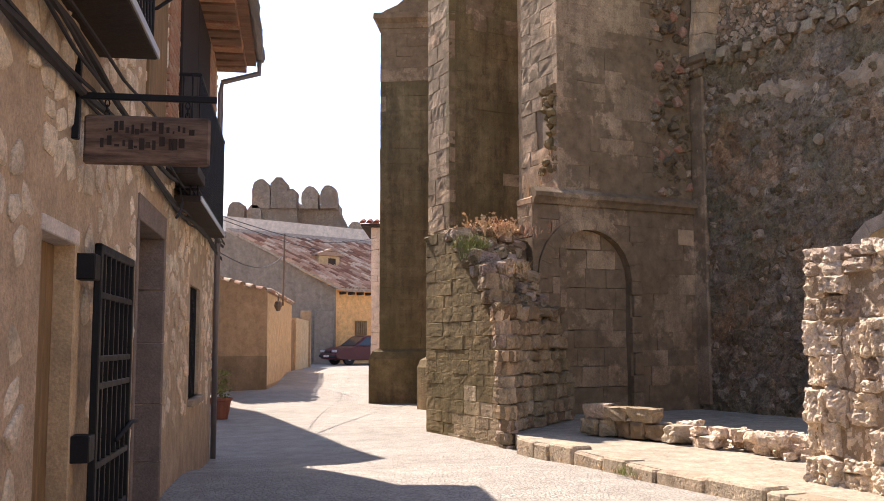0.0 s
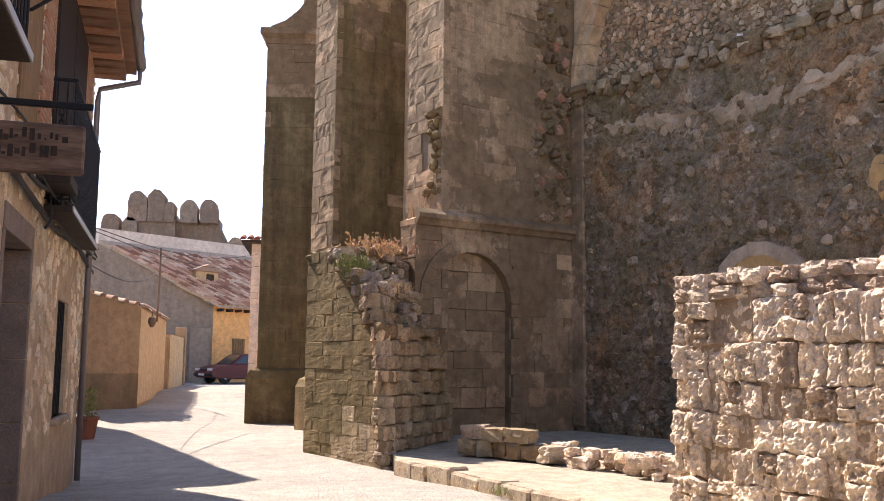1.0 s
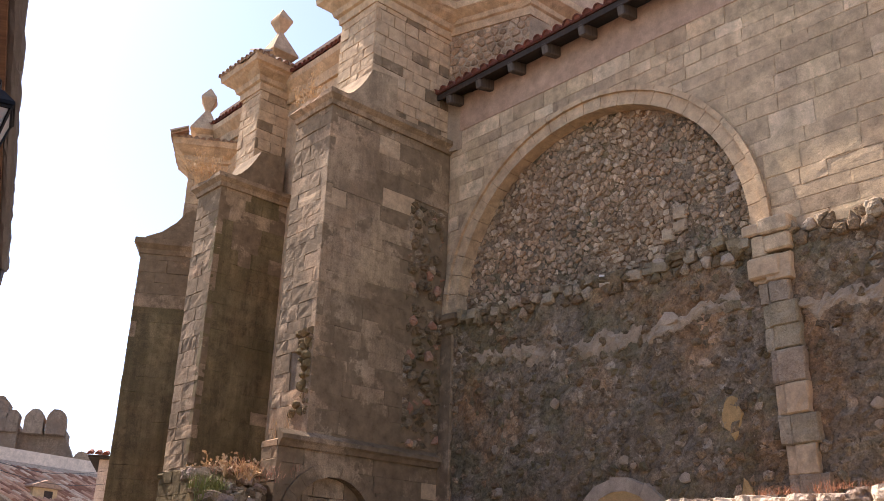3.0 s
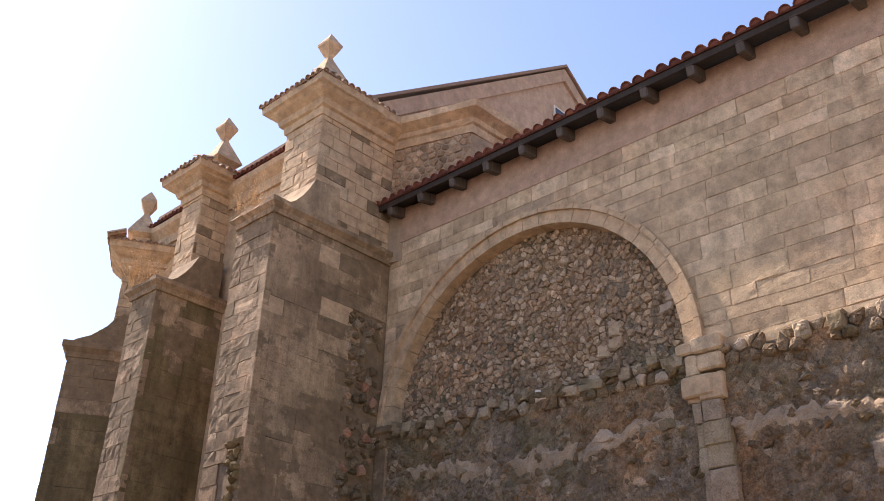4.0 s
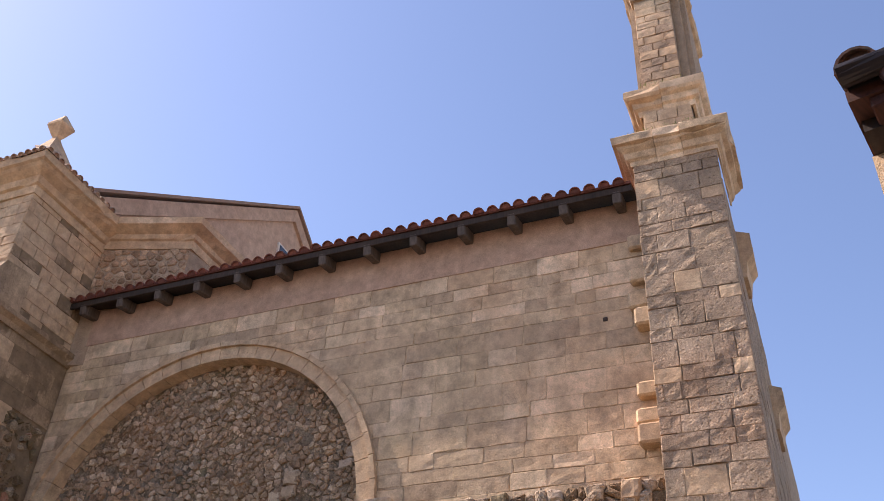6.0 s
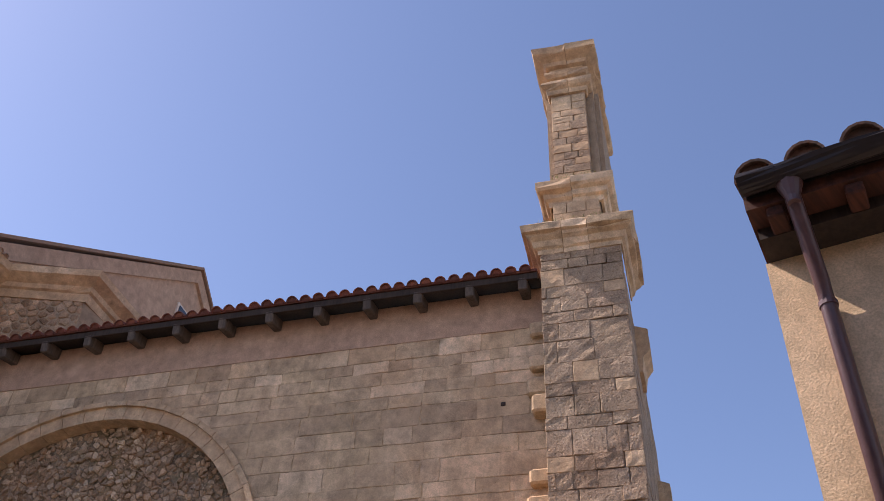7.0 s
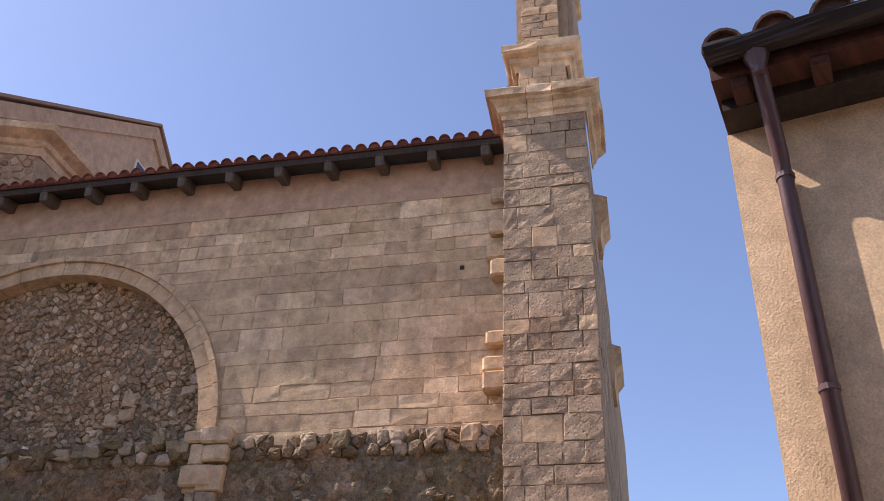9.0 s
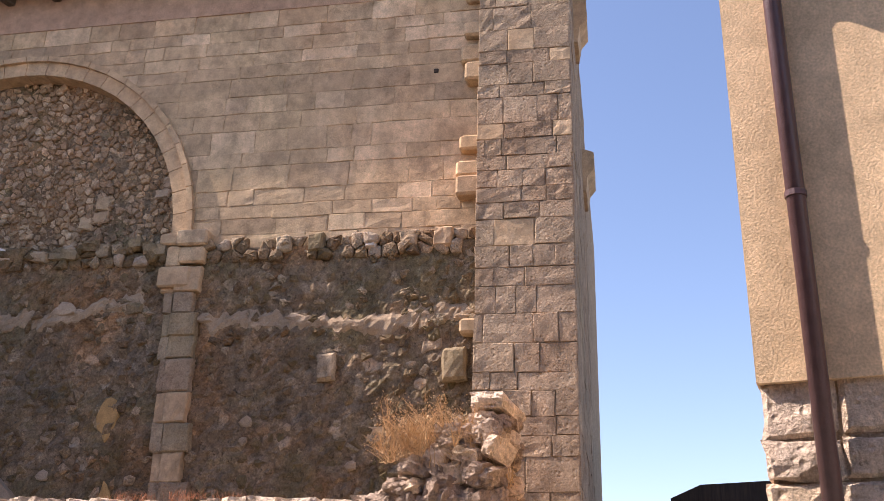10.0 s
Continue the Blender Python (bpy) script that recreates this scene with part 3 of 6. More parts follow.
    if joined and bag.v:
        tagged(part("rubble", bag, mat, parent), kind="stuff")


def tuft(ms, x, y, z, n, h, spread, rng, w=0.006, lean=0.5):
    """Thin bent blades that fan out from one spot."""
    for _ in range(n):
        a, k, t = rng.uniform(0, 6.283), rng.uniform(0, lean), h * rng.uniform(0.45, 1.1)
        bx, by = x + rng.uniform(-spread, spread), y + rng.uniform(-spread, spread)
        dx, dy = math.cos(a), math.sin(a)
        pts = [(bx + dx * k * t * s * s, by + dy * k * t * s * s, z + t * s * (1 - 0.25 * k * s)) for s in (0.0, 0.5, 1.0)]
        px, py = -dy * w, dx * w
        vs = [(p[0] + px * (1 - 0.8 * i / 2), p[1] + py * (1 - 0.8 * i / 2), p[2]) for i, p in enumerate(pts)] + [(p[0] - px * (1 - 0.8 * i / 2), p[1] - py * (1 - 0.8 * i / 2), p[2]) for i, p in enumerate(pts)]
        ms.add(vs, [(0, 1, 4, 3), (1, 2, 5, 4)])


def barrel(length, r=0.11, r1=None, t=0.016, sides=8):
    """A half-round cover tile that lies along -y, its mouth at y = 0."""
    ms = Mesher()
    r1 = r1 or r * 0.85
    vs = []
    for y, k in ((0.0, r), (length, r1)):
        for q in (k, k - t):
            vs += [(q * math.cos(math.pi * j / sides), y, q * math.sin(math.pi * j / sides)) for j in range(sides + 1)]
    n = sides + 1
    fs = []
    for j in range(sides):
        fs += [(j, j + 1, 2 * n + j + 1, 2 * n + j), (n + j, 3 * n + j, 3 * n + j + 1, n + j + 1), (j, n + j, n + j + 1, j + 1), (2 * n + j, 2 * n + j + 1, 3 * n + j + 1, 3 * n + j)]
    fs += [(0, 2 * n, 3 * n, n), (sides, n + sides, 3 * n + sides, 2 * n + sides)]
    k = len(vs)
    vs += [((r - t) * math.cos(math.pi * j / sides), 0.035, (r - t) * math.sin(math.pi * j / sides)) for j in range(sides + 1)]
    fs.append(tuple(range(k, k + n)))
    ms.add(vs, fs)
    return ms


def tile_row(parent, m, count, pitch, length, mat, rng, rise=20.0, r=0.11, name="roof_tile", rows=1):
    """Cover tiles side by side along x of m, climbing away from the eave by rise degrees."""
    me = fix(barrel(length, r).mesh(name))
    me.materials.append(mat)
    for k in range(rows):
        for i in range(count):
            ob = new(name, me)
            ob.parent = parent
            back = k * length * 0.8
            ob.matrix_local = m @ pose(i * pitch + rng.uniform(-0.008, 0.008), back * math.cos(radians(rise)) + rng.uniform(-0.015, 0.015), back * math.sin(radians(rise)) + 0.02 * k, rise + rng.uniform(-1.5, 1.5), rng.uniform(-2, 2), rng.uniform(-1.5, 1.5))


RNG = random.Random(7)


def pierced(ms, x0, x1, z0, z1, y0, y1, holes):
    """A wall from x0 to x1 with openings (x0, x1, z0, z1) that go through it."""
    xs = sorted({x0, x1, *(h[0] for h in holes), *(h[1] for h in holes)})
    for a, b in zip(xs, xs[1:]):
        cuts = sorted((h[2], h[3]) for h in holes if h[0] <= a and h[1] >= b)
        z = z0
        for c, d in cuts:
            if c > z:
                ms.box(a, b, y0, y1, z, c)
            z = d
        if z < z1:
            ms.box(a, b, y0, y1, z, z1)


# ---- ground ----
LEVELS = [(0, 0, 0.05), (-2.56, 8.83, 0.15), (-3.32, 13.6, -0.14), (-0.3, 8.6, 0.1), (1.0, 13.4, 0.0), (2.2, 9.7, 0.08), (2.9, 8.0, 0.12),
          (-0.27, 15.6, 0.03), (-1.9, 24.9, -0.05), (-5.0, 27.0, 0.2), (-4.0, 20.0, 0.0), (-5.8, 36.0, 0.46), (-4.5, 45.0, 0.47), (-5, 60, 0.9), (0, -10, 0), (20, 0, 0.2), (10, 30, 0.1), (-20, 20, 0.3)]


def ground_z(x, y):
    s = q = 0.0
    for a, b, z in LEVELS:
        w = 1.0 / ((x - a) ** 2 + (y - b) ** 2 + 0.8) ** 1.6
        s += w * z
        q += w
    return s / q


xs = [-2500, -600, -200, -90, -50, -30] + [-20 + i for i in range(41)] + [30, 50, 90, 200, 600, 2500]
ys = [-2500, -600, -150, -60, -30] + [-20 + i for i in range(82)] + [75, 100, 150, 300, 800, 2500]
ms = Mesher()
ms.add([(x, y, ground_z(x, y)) for y in ys for x in xs], [(j * len(xs) + i, j * len(xs) + i + 1, (j + 1) * len(xs) + i + 1, (j + 1) * len(xs) + i) for j in range(len(ys) - 1) for i in range(len(xs) - 1)])
tagged(part("ground", ms, STREET, smooth=True), "pale worn concrete and cobble street", "street", kind="structure")

# raised earth platform in front of the church
ms = Mesher()
plat = [(1.05, 12.95), (2.2, 9.75), (2.9, 8.05), (3.6, 6.3), (4.6, 3.6), (14.0, 4.0), (12.0, 9.0), (5.1, 18.6), (2.2, 17.2), (1.0, 14.6)]
ms.slab(plat, -0.3, 0.22)
tagged(part("pavement", ms, EARTH), "dusty raised earth terrace beside the church", "terrace", kind="structure")

kerb = thing("kerb", Matrix(), "worn limestone kerb edging the earth terrace", "kerb", kind="structure")
kp = [Vector((1.02, 12.95)), Vector((2.18, 9.69)), Vector((2.85, 7.99)), Vector((4.0, 5.0))]
for a, b in zip(kp, kp[1:]):
    L = (b - a).length
    d = (b - a) / L
    s = 0.0
    while s < L - 0.1:
        e = min(L, s + RNG.uniform(0.4, 0.95))
        p = a + d * s
        m = face_on((p.x, p.y, 0), d) @ pose(0, 0, 0, RNG.uniform(-2, 2), RNG.uniform(-1.5, 1.5), RNG.uniform(-1.2, 1.2))
        ms = Mesher(m)
        ms.box(0.008, e - s - 0.008, RNG.uniform(-0.05, -0.02), 0.26, -0.2, 0.235 + RNG.uniform(-0.03, 0.02), 0.022)
        part("kerb_stone", ms, KERB, kerb)
        s = e

# ---- church ----
CH = face_on((5.04, 18.394, 0), (0.45399, -0.89101))
SIDE = face_on((0, 0, 0), (0, 1))
church = thing("church", CH, "large brown limestone church with buttresses and a walled-up arch", "church")
WALL_R = 12.12
AC, AZ, RI, RO = 3.85, 7.2, 3.30, 3.66

# backing walls
ms = Mesher()
ms.box(-0.2, 12.2, 0.28, 1.1, -0.3, 12.3)
part("core_wall", ms, RUBBLE_BED, church)


# ashlar of the upper wall, round the arch, as slabs of mortar and blocks on them
ms = Mesher()
seg = 24
def arch(r, a):
    """A point of the arch; its far half is a little wider."""
    c = math.cos(a)
    return (AC + r * c * (1.06 if c < 0 else 1.0), AZ + r * math.sin(a))


ring = [arch(RO, math.pi * i / seg) for i in range(seg + 1)]
ms.prism([(-0.3, 6.9), (ring[-1][0], 6.9)] + ring[::-1] + [(ring[0][0], 6.9), (WALL_R, 6.9), (WALL_R, 12.3), (-0.3, 12.3)], 0.008, 0.3)
part("upper_wall", ms, UPPER_JOINT, church, "pale coursed limestone wall above the rubble")
PLB = 11.45


def in_arch(x, z):
    return math.hypot((x - AC) / (1.06 if x < AC else 1.0), max(0.0, z - AZ)) < RI + 0.12


for x0, x1, z0, z1 in courses(WALL_R, 4.62, RNG, (0.22, 0.42), (0.32, 1.0)):
    z0, z1 = z0 + 6.95, z1 + 6.95
    while x1 - x0 > 0.08 and (in_arch(x1, z0) or in_arch(x1, z1)) and x1 < AC + 0.3:
        x1 -= 0.04
    while x1 - x0 > 0.08 and (in_arch(x0, z0) or in_arch(x0, z1)) and x0 > AC - 0.3:
        x0 += 0.04
    while z1 - z0 > 0.08 and any(in_arch(x0 + (x1 - x0) * k / 4, z0) for k in range(5)) and z0 > AZ + 1.5:
        z0 += 0.03
    if z0 > PLB or any(in_arch(x0 + (x1 - x0) * k / 4, z0) for k in range(5)):
        continue
    g = 0.0025 + 0.008 * RNG.random() ** 2
    ms = Mesher()
    craggy_stone(ms, x0 + g, x1 - g, z0 + g, z1 - g, RNG.uniform(0.0, 0.012), RNG, 6, 0.005 * RNG.uniform(0.5, 2.0), 0.004 * RNG.random() ** 2, 0.012, 0.0, 0.03, 0.25)
    part("ashlar_block", ms, ASHLAR_PALE if RNG.random() < 0.05 else UPPER, church)
ms = Mesher()
ms.box(-0.05, WALL_R, -0.022, 0.02, PLB, 12.3)
part("plaster_band", ms, PINK, church, "pinkish peeling plaster under the eave")

# arch ring
n = 26
for k in range(n):
    a0, a1 = math.pi * k / n + 0.0016, math.pi * (k + 1) / n - 0.0016
    ms = Mesher()
    for r0, r1, y0 in ((RI, RI + 0.26, -0.03), (RI + 0.26, RO, -0.09)):
        ms.prism([arch(r, a) for a, r in ((a0, r0), (a0, r1), (a1, r1), (a1, r0))], y0, 0.4)
    part("voussoir", ms, ASHLAR_PALE, church)
ms = Mesher()
ms.box(AC - RO * 1.06, AC - RI * 1.06, -0.12, 0.4, 0.3, AZ, 0.03)
part("arch_jamb", ms, ASHLAR, church)
ms = Mesher()
ms.sweep([(0.42, 0.3), (0.42, -0.14), (-0.02, -0.14)][::-1], [(0, 6.88), (0.03, 6.88), (0.06, 6.96), (0.12, 7.0), (0.12, 7.08), (0, 7.1)])
part("impost", ms, ASHLAR, church)

# rubble in the arch and below it
rubble(church, Matrix.Translation((0.2, 0.28, 7.0)), 7.1, 3.6, 0.135, 0.10, INFILL, RNG, lambda x, z: math.hypot((x + 0.2 - AC) / (1.06 if x + 0.2 < AC else 1.0), max(0, z + 7.0 - AZ)) < RI - 0.01, 0.010, (-0.015, 0.055), 0.012, 0.003, 0.02, jitter=0.48, single=lambda x, z: x > 5.2)
ms = Mesher()
ms.box(-0.1, 12.15, 0.0, 0.3, -0.3, 6.9)
NX, NZ = 205, 118


def wall_relief(x, z):
    """How far the rubble wall bulges at a place."""
    return -0.07 - 0.05 * noise.noise(Vector((x * 2.7, z * 3.3, 4.0))) - 0.04 * noise.noise(Vector((x * 7.0, z * 8.2, 9.0))) - 0.03 * noise.noise(Vector((x * 15.0, z * 15.7, 2.0)))


ms.add([(-0.1 + 12.25 * i / NX, wall_relief(-0.1 + 12.25 * i / NX, -0.2 + 7.12 * k / NZ), -0.2 + 7.12 * k / NZ) for k in range(NZ + 1) for i in range(NX + 1)],
       [(k * (NX + 1) + i, k * (NX + 1) + i + 1, (k + 1) * (NX + 1) + i + 1, (k + 1) * (NX + 1) + i) for k in range(NZ) for i in range(NX)])
part("lower_wall", ms, RUBBLE_BED, church, "dark mossy rubble wall with remains of plaster")
rubble(church, Matrix.Translation((0, -0.07, 0.1)), 12.15, 6.75, 0.17, 0.125, RUBBLE, RNG, lambda x, z: noise.noise(Vector((x * 0.8, z * 0.8, 7.0))) > -0.4, 0.016, (-0.045, 0.05), 0.025, 0.01, 0.024, jitter=0.5, odds=0.5, single=lambda x, z: x > 9.0 and z > 4.0)
rubble(church, Matrix.Translation((0, -0.09, 6.68)), 12.1, 0.42, 0.2, 0.17, RUBBLE, RNG, None, 0.012, (0.0, 0.11), 0.035, 0.012, 0.018, joined=False, name="ledge_stone", alt=LIME, odds=0.85)
for k in range(26):
    x = 0.6 + 0.26 * k + RNG.uniform(-0.1, 0.1)
    ms = Mesher()
    rock(ms, Matrix.Translation((x, -0.06, 6.98 + RNG.uniform(-0.08, 0.1))) @ pose(0, 0, 0, RNG.uniform(-12, 12), RNG.uniform(-12, 12), 0), RNG.uniform(0.08, 0.16), RNG.uniform(0.1, 0.16), RNG.uniform(0.06, 0.12), RNG, 3, 0.2, 0.3)
    part("ledge_stone", ms, RNG.choice([RUBBLE, RUBBLE, RUINSTONE]), church)


def strip_z(x):
    """The wavering height of the plaster strip along the wall."""
    return 6.16 - 0.2 * math.sin((x - 1.0) * 0.55) ** 2 - 0.032 * x + 0.04 * math.sin(x * 2.3)


# plaster strip that runs across the rubble
for x0, x1 in ((0.9, 3.3), (3.45, 7.1), (7.85, 12.08)):
    n = int((x1 - x0) / 0.06)
    ms = Mesher()
    vs = []
    for i in range(n + 1):
        x = x0 + (x1 - x0) * i / n
        zc = strip_z(x)
        up, down = (0.17 + 0.2 * noise.noise(Vector((x * 1.7, 0, q))) + 0.14 * noise.noise(Vector((x * 5.5, 0, q))) + 0.07 * noise.noise(Vector((x * 15, 0, q))) for q in (1.3, 5.2))
        end = min(1.0, i / 4, (n - i) / 4)
        for j in range(7):
            t = j / 6
            z = zc - max(0.01, down) * end * (1 - t) + max(0.01, up) * end * t
            vs.append((x, wall_relief(x, z) + 0.02 - 0.045 * min(1.0, 4 * t, 4 - 4 * t), z))
    ms.add(vs, [(i * 7 + j, i * 7 + 7 + j, i * 7 + 8 + j, i * 7 + 1 + j) for i in range(n) for j in range(6)])
    part("plaster_strip", ms, MORTAR_PALE, church, "uneven band of pale lime mortar")
for k in range(16):
    x = RNG.uniform(1.0, 11.9)
    if abs(x - 7.5) < 0.45:
        continue
    s = RNG.uniform(0.05, 0.15)
    ms = Mesher(Matrix.Translation((x, -0.1, strip_z(x) + RNG.uniform(-0.12, 0.2))))
    pts = [(1.5 * s * math.cos(q) * RNG.uniform(0.6, 1.2), 0.8 * s * math.sin(q) * RNG.uniform(0.6, 1.2)) for q in [j * 0.6283 for j in range(10)]]
    rough_stone(ms, pts, RNG.uniform(0.0, 0.03), 0.02, RNG, 0.015, 0.006, 0.06)
    part("facing_stone", ms, RNG.choice([MORTAR_PALE, LIME, RUINSTONE, RUBBLE]), church)
# single stones that stand out of the wall
for x, z, w, h, out, mat in ((9.92, 4.98, 0.13, 0.2, 0.2, RUINSTONE), (11.85, 4.97, 0.17, 0.24, 0.26, RUINSTONE), (10.69, 4.03, 0.13, 0.11, 0.09, ASHLAR_PALE), (10.49, 6.92, 0.085, 0.1, 0.16, WHITE), (4.28, 6.96, 0.13, 0.1, 0.16, WHITE), (9.6, 6.95, 0.12, 0.15, 0.2, RUINSTONE), (9.1, 6.98, 0.12, 0.13, 0.18, RUINSTONE), (11.1, 6.95, 0.13, 0.12, 0.2, RUINSTONE), (11.6, 6.98, 0.15, 0.16, 0.2, UPPER), (11.35, 5.62, 0.09, 0.09, 0.1, ASHLAR_PALE), (11.5, 5.3, 0.16, 0.09, 0.08, MORTAR_PALE)):
    ms = Mesher(Matrix.Translation((0, 0.0, 0)))
    craggy_stone(ms, x - w, x + w, z - h, z + h, out, RNG, 7, 0.02, 0.03, 0.03, 0.0, 0.1, 0.1)
    part("facing_stone", ms, mat, church)
for x, z, w, h, mat in ((5.71, 7.96, 0.14, 0.12, ASHLAR_PALE), (5.67, 7.74, 0.14, 0.11, UPPER), (5.42, 7.64, 0.12, 0.11, ASHLAR_PALE), (6.84, 8.3, 0.12, 0.1, LIME), (6.72, 8.14, 0.13, 0.08, LIME)):
    ms = Mesher(Matrix.Translation((0, 0.28, 0)))
    craggy_stone(ms, x - w, x + w, z - h, z + h, 0.06, RNG, 6, 0.02, 0.012, 0.03, 0.0, 0.08, 0.2)
    part("facing_stone", ms, mat, church)
# no opening is cut: a dark block gives the scaffold hole's shade
ms = Mesher()
ms.box(11.34, 11.42, -0.02, 0.012, 9.92, 10.0, 0.012)
part("putlog_hole", ms, BEAM, church, "small dark block painted in for the shade of a scaffold hole")

for k in range(20):
    s = RNG.uniform(0.05, 0.1)
    x = RNG.uniform(1.2, 12.0)
    if abs(x - 7.45) < 0.5:
        continue
    ms = Mesher(Matrix.Translation((x, -0.08, RNG.choice([RNG.uniform(2.6, 5.6), RNG.uniform(3.4, 4.4)]))))
    pts = [(1.2 * s * math.cos(q) * RNG.uniform(0.75, 1.15), s * math.sin(q) * RNG.uniform(0.7, 1.2)) for q in [j * 0.7854 for j in range(8)]]
    rough_stone(ms, pts, RNG.uniform(0.01, 0.04), 0.02, RNG, 0.01, 0.006, 0.06)
    part("facing_stone", ms, RNG.choice([MORTAR_PALE, MORTAR_PALE, LIME]), church)
for x, z, s in ((6.6, 4.3, 0.28), (6.75, 3.1, 0.2)):
    ms = Mesher(Matrix.Translation((x, -0.08, z)))
    pts = [(0.6 * s * math.cos(q) * RNG.uniform(0.5, 1.2), 1.3 * s * math.sin(q) * RNG.uniform(0.5, 1.2)) for q in [j * 0.5236 for j in range(12)]]
    rough_stone(ms, pts, 0.012, 0.015, RNG, 0.008, 0.004, 0.06)
    part("plaster_patch", ms, OCHRE, church)

# pilaster under the arch's foot, with its broken capital
z = 0.1
while z < 6.25:
    h = RNG.uniform(0.32, 0.52)
    ms = Mesher(Matrix.Translation((7.17 + 0.07 * (6.25 - z), 0, 0)))
    x0, x1, cut = RNG.uniform(-0.02, 0.08), 0.66 - RNG.uniform(0, 0.14), RNG.uniform(0.16, 0.24)
    for u0, u1 in ((x0, cut), (cut, x1)):
        craggy_stone(ms, u0 + 0.002, u1 - 0.002, z + 0.002, z + h - 0.002, (0.13 if u0 == x0 else 0.2) + RNG.uniform(-0.02, 0.03), RNG, 7, 0.016, 0.006, 0.014, 0.0, 0.05, 0.12)
    part("pilaster_block", ms, RNG.choice([ASHLAR_PALE, UPPER, UPPER, RUINSTONE, FACADE]), church)
    z += h
for x0, x1, y0, z0, z1 in ((7.05, 7.38, -0.2, 7.0, 7.2), (7.36, 7.88, -0.27, 6.96, 7.22), (7.42, 7.84, -0.22, 6.68, 6.95), (7.2, 7.44, -0.2, 6.62, 6.98), (7.12, 7.66, -0.24, 6.28, 6.62)):
    ms = Mesher()
    ms.box(x0, x1, y0, 0.1, z0, z1, 0.03)
    part("capital_stone", ms, ASHLAR_PALE, church)

# blocked ochre arch low in the wall
ms = Mesher()
ms.prism([(3.7, 0.3), (5.3, 0.3), (5.3, 2.5)] + [(4.5 + 0.8 * math.cos(math.pi * i / 12), 2.5 + 0.8 * math.sin(math.pi * i / 12)) for i in range(1, 12)] + [(3.7, 2.5)], -0.19, -0.05)
part("blocked_arch", ms, OCHRE, church, "ochre plastered blocked arch")
for k in range(9):
    a0, a1 = math.pi * k / 9 + 0.003, math.pi * (k + 1) / 9 - 0.003
    ms = Mesher()
    ms.prism([(4.5 + r * math.cos(q), 2.5 + r * math.sin(q)) for q, r in ((a0, 0.8), (a0, 0.98 + RNG.uniform(0, 0.06)), (a1, 0.98 + RNG.uniform(0, 0.06)), (a1, 0.8))], -0.2, -0.04)
    part("voussoir", ms, LIME, church)


# buttresses
def buttress(x0, x1, yf, top, rng, moss, label, niche=None, broken=False):
    """A buttress from the wall line out to yf, with plinth and moulded cap; niche: centre, spring and radius of a blocked arch in its side."""
    b = thing("buttress", CH, label, "buttress", "church buttresses")
    ms = Mesher()
    ms.box(x0 + 0.03, x1 - 0.28, yf + 0.03, 0.2, -0.3, top)
    part("core", ms, MORTAR, b)
    ms = Mesher(face_on((x1 - 0.03, 0, 0), (0, 1)))
    if niche:
        c, s, r = niche
        arc = [(c - r * math.cos(math.pi * k / 14), s + r * math.sin(math.pi * k / 14)) for k in range(15)]
        ms.prism([(yf + 0.03, -0.3), (c - r, -0.3)] + arc + [(c + r, -0.3), (0.2, -0.3), (0.2, top), (yf + 0.03, top)], 0.0, 0.3)
        part("side_core", ms, ASHLAR, b)
        ashlar(b, face_on((x1 - 0.17, c - r, 0.1), (0, 1)), 2 * r, s + r, ASHLAR, rng, None, (0.28, 0.4), (0.35, 0.7), crag=0.006, bevel=0.0, sink=0.15)
    else:
        ms.box(yf + 0.03, 0.2, 0.0, 0.3, -0.3, top)
        part("side_core", ms, MORTAR, b)

    def clear_side(x, z, q):
        y = x + yf
        if broken and y > -1.0 + 0.25 * math.sin(z * 3) and 4.4 < z < 9.4:
            return False
        if not niche:
            return True
        c, s, r = niche
        near = min(abs(q[0] + yf - c), abs(q[1] + yf - c)) if not q[0] + yf < c < q[1] + yf else 0.0
        return math.hypot(near, max(0.0, q[2] - s)) > r + 0.1

    def clear_front(x, z, q):
        return not (broken and 4.75 < z < 6.2 and x > (x1 - x0) - 0.6 - 0.15 * math.sin(z * 7))

    ashlar(b, face_on((x0, yf + 0.03, 0), (1, 0)), x1 - x0, top, ASHLAR, rng, clear_front, (0.26, 0.4), (0.3, 0.75), alt=ASHLAR_PALE, crag=0.011, bevel=0.0, jit=0.01, gap=0.001, sink=0.16, altp=0.03)
    ashlar(b, face_on((x1 - 0.03, yf, 0), (0, 1)), -yf, top, moss, rng, clear_side, (0.26, 0.42), (0.32, 0.9), alt=ASHLAR_PALE if broken else ASHLAR, crag=0.007, bevel=0.0, jit=0.005, gap=0.0003, deep=0.026, dents=0.004, sink=0.14, altp=0.025, clean=None if broken else lambda x, z: z > top - 0.9 + 1.6 * noise.noise(Vector((x * 1.7, z * 1.3, 3.0))) - (2.5 if x > 2.6 else 0.0))
    if broken:
        rubble(b, face_on((x1 - 0.03, -1.1, 4.3), (0, 1)), 0.95, 5.2, 0.22, 0.15, RUBBLE, rng, None, 0.022, (-0.04, 0.15), 0.035, 0.008, 0.03, joined=False, name="broken_stone", alt=BRICK)
        # front cavity isn't hollowed out: darker stone paints in its shade
        rubble(b, face_on((x1 - 0.75, yf + 0.03, 4.6), (1, 0)), 0.72, 1.7, 0.2, 0.17, ASHLAR_MOSS_SHADE, rng, lambda x, z: x > 0.22 + 0.2 * math.sin(z * 2.2), 0.03, (0.02, 0.16), 0.06, 0.02, 0.02, joined=False, name="broken_stone", alt=RUBBLE)
    # plinth
    ms = Mesher()
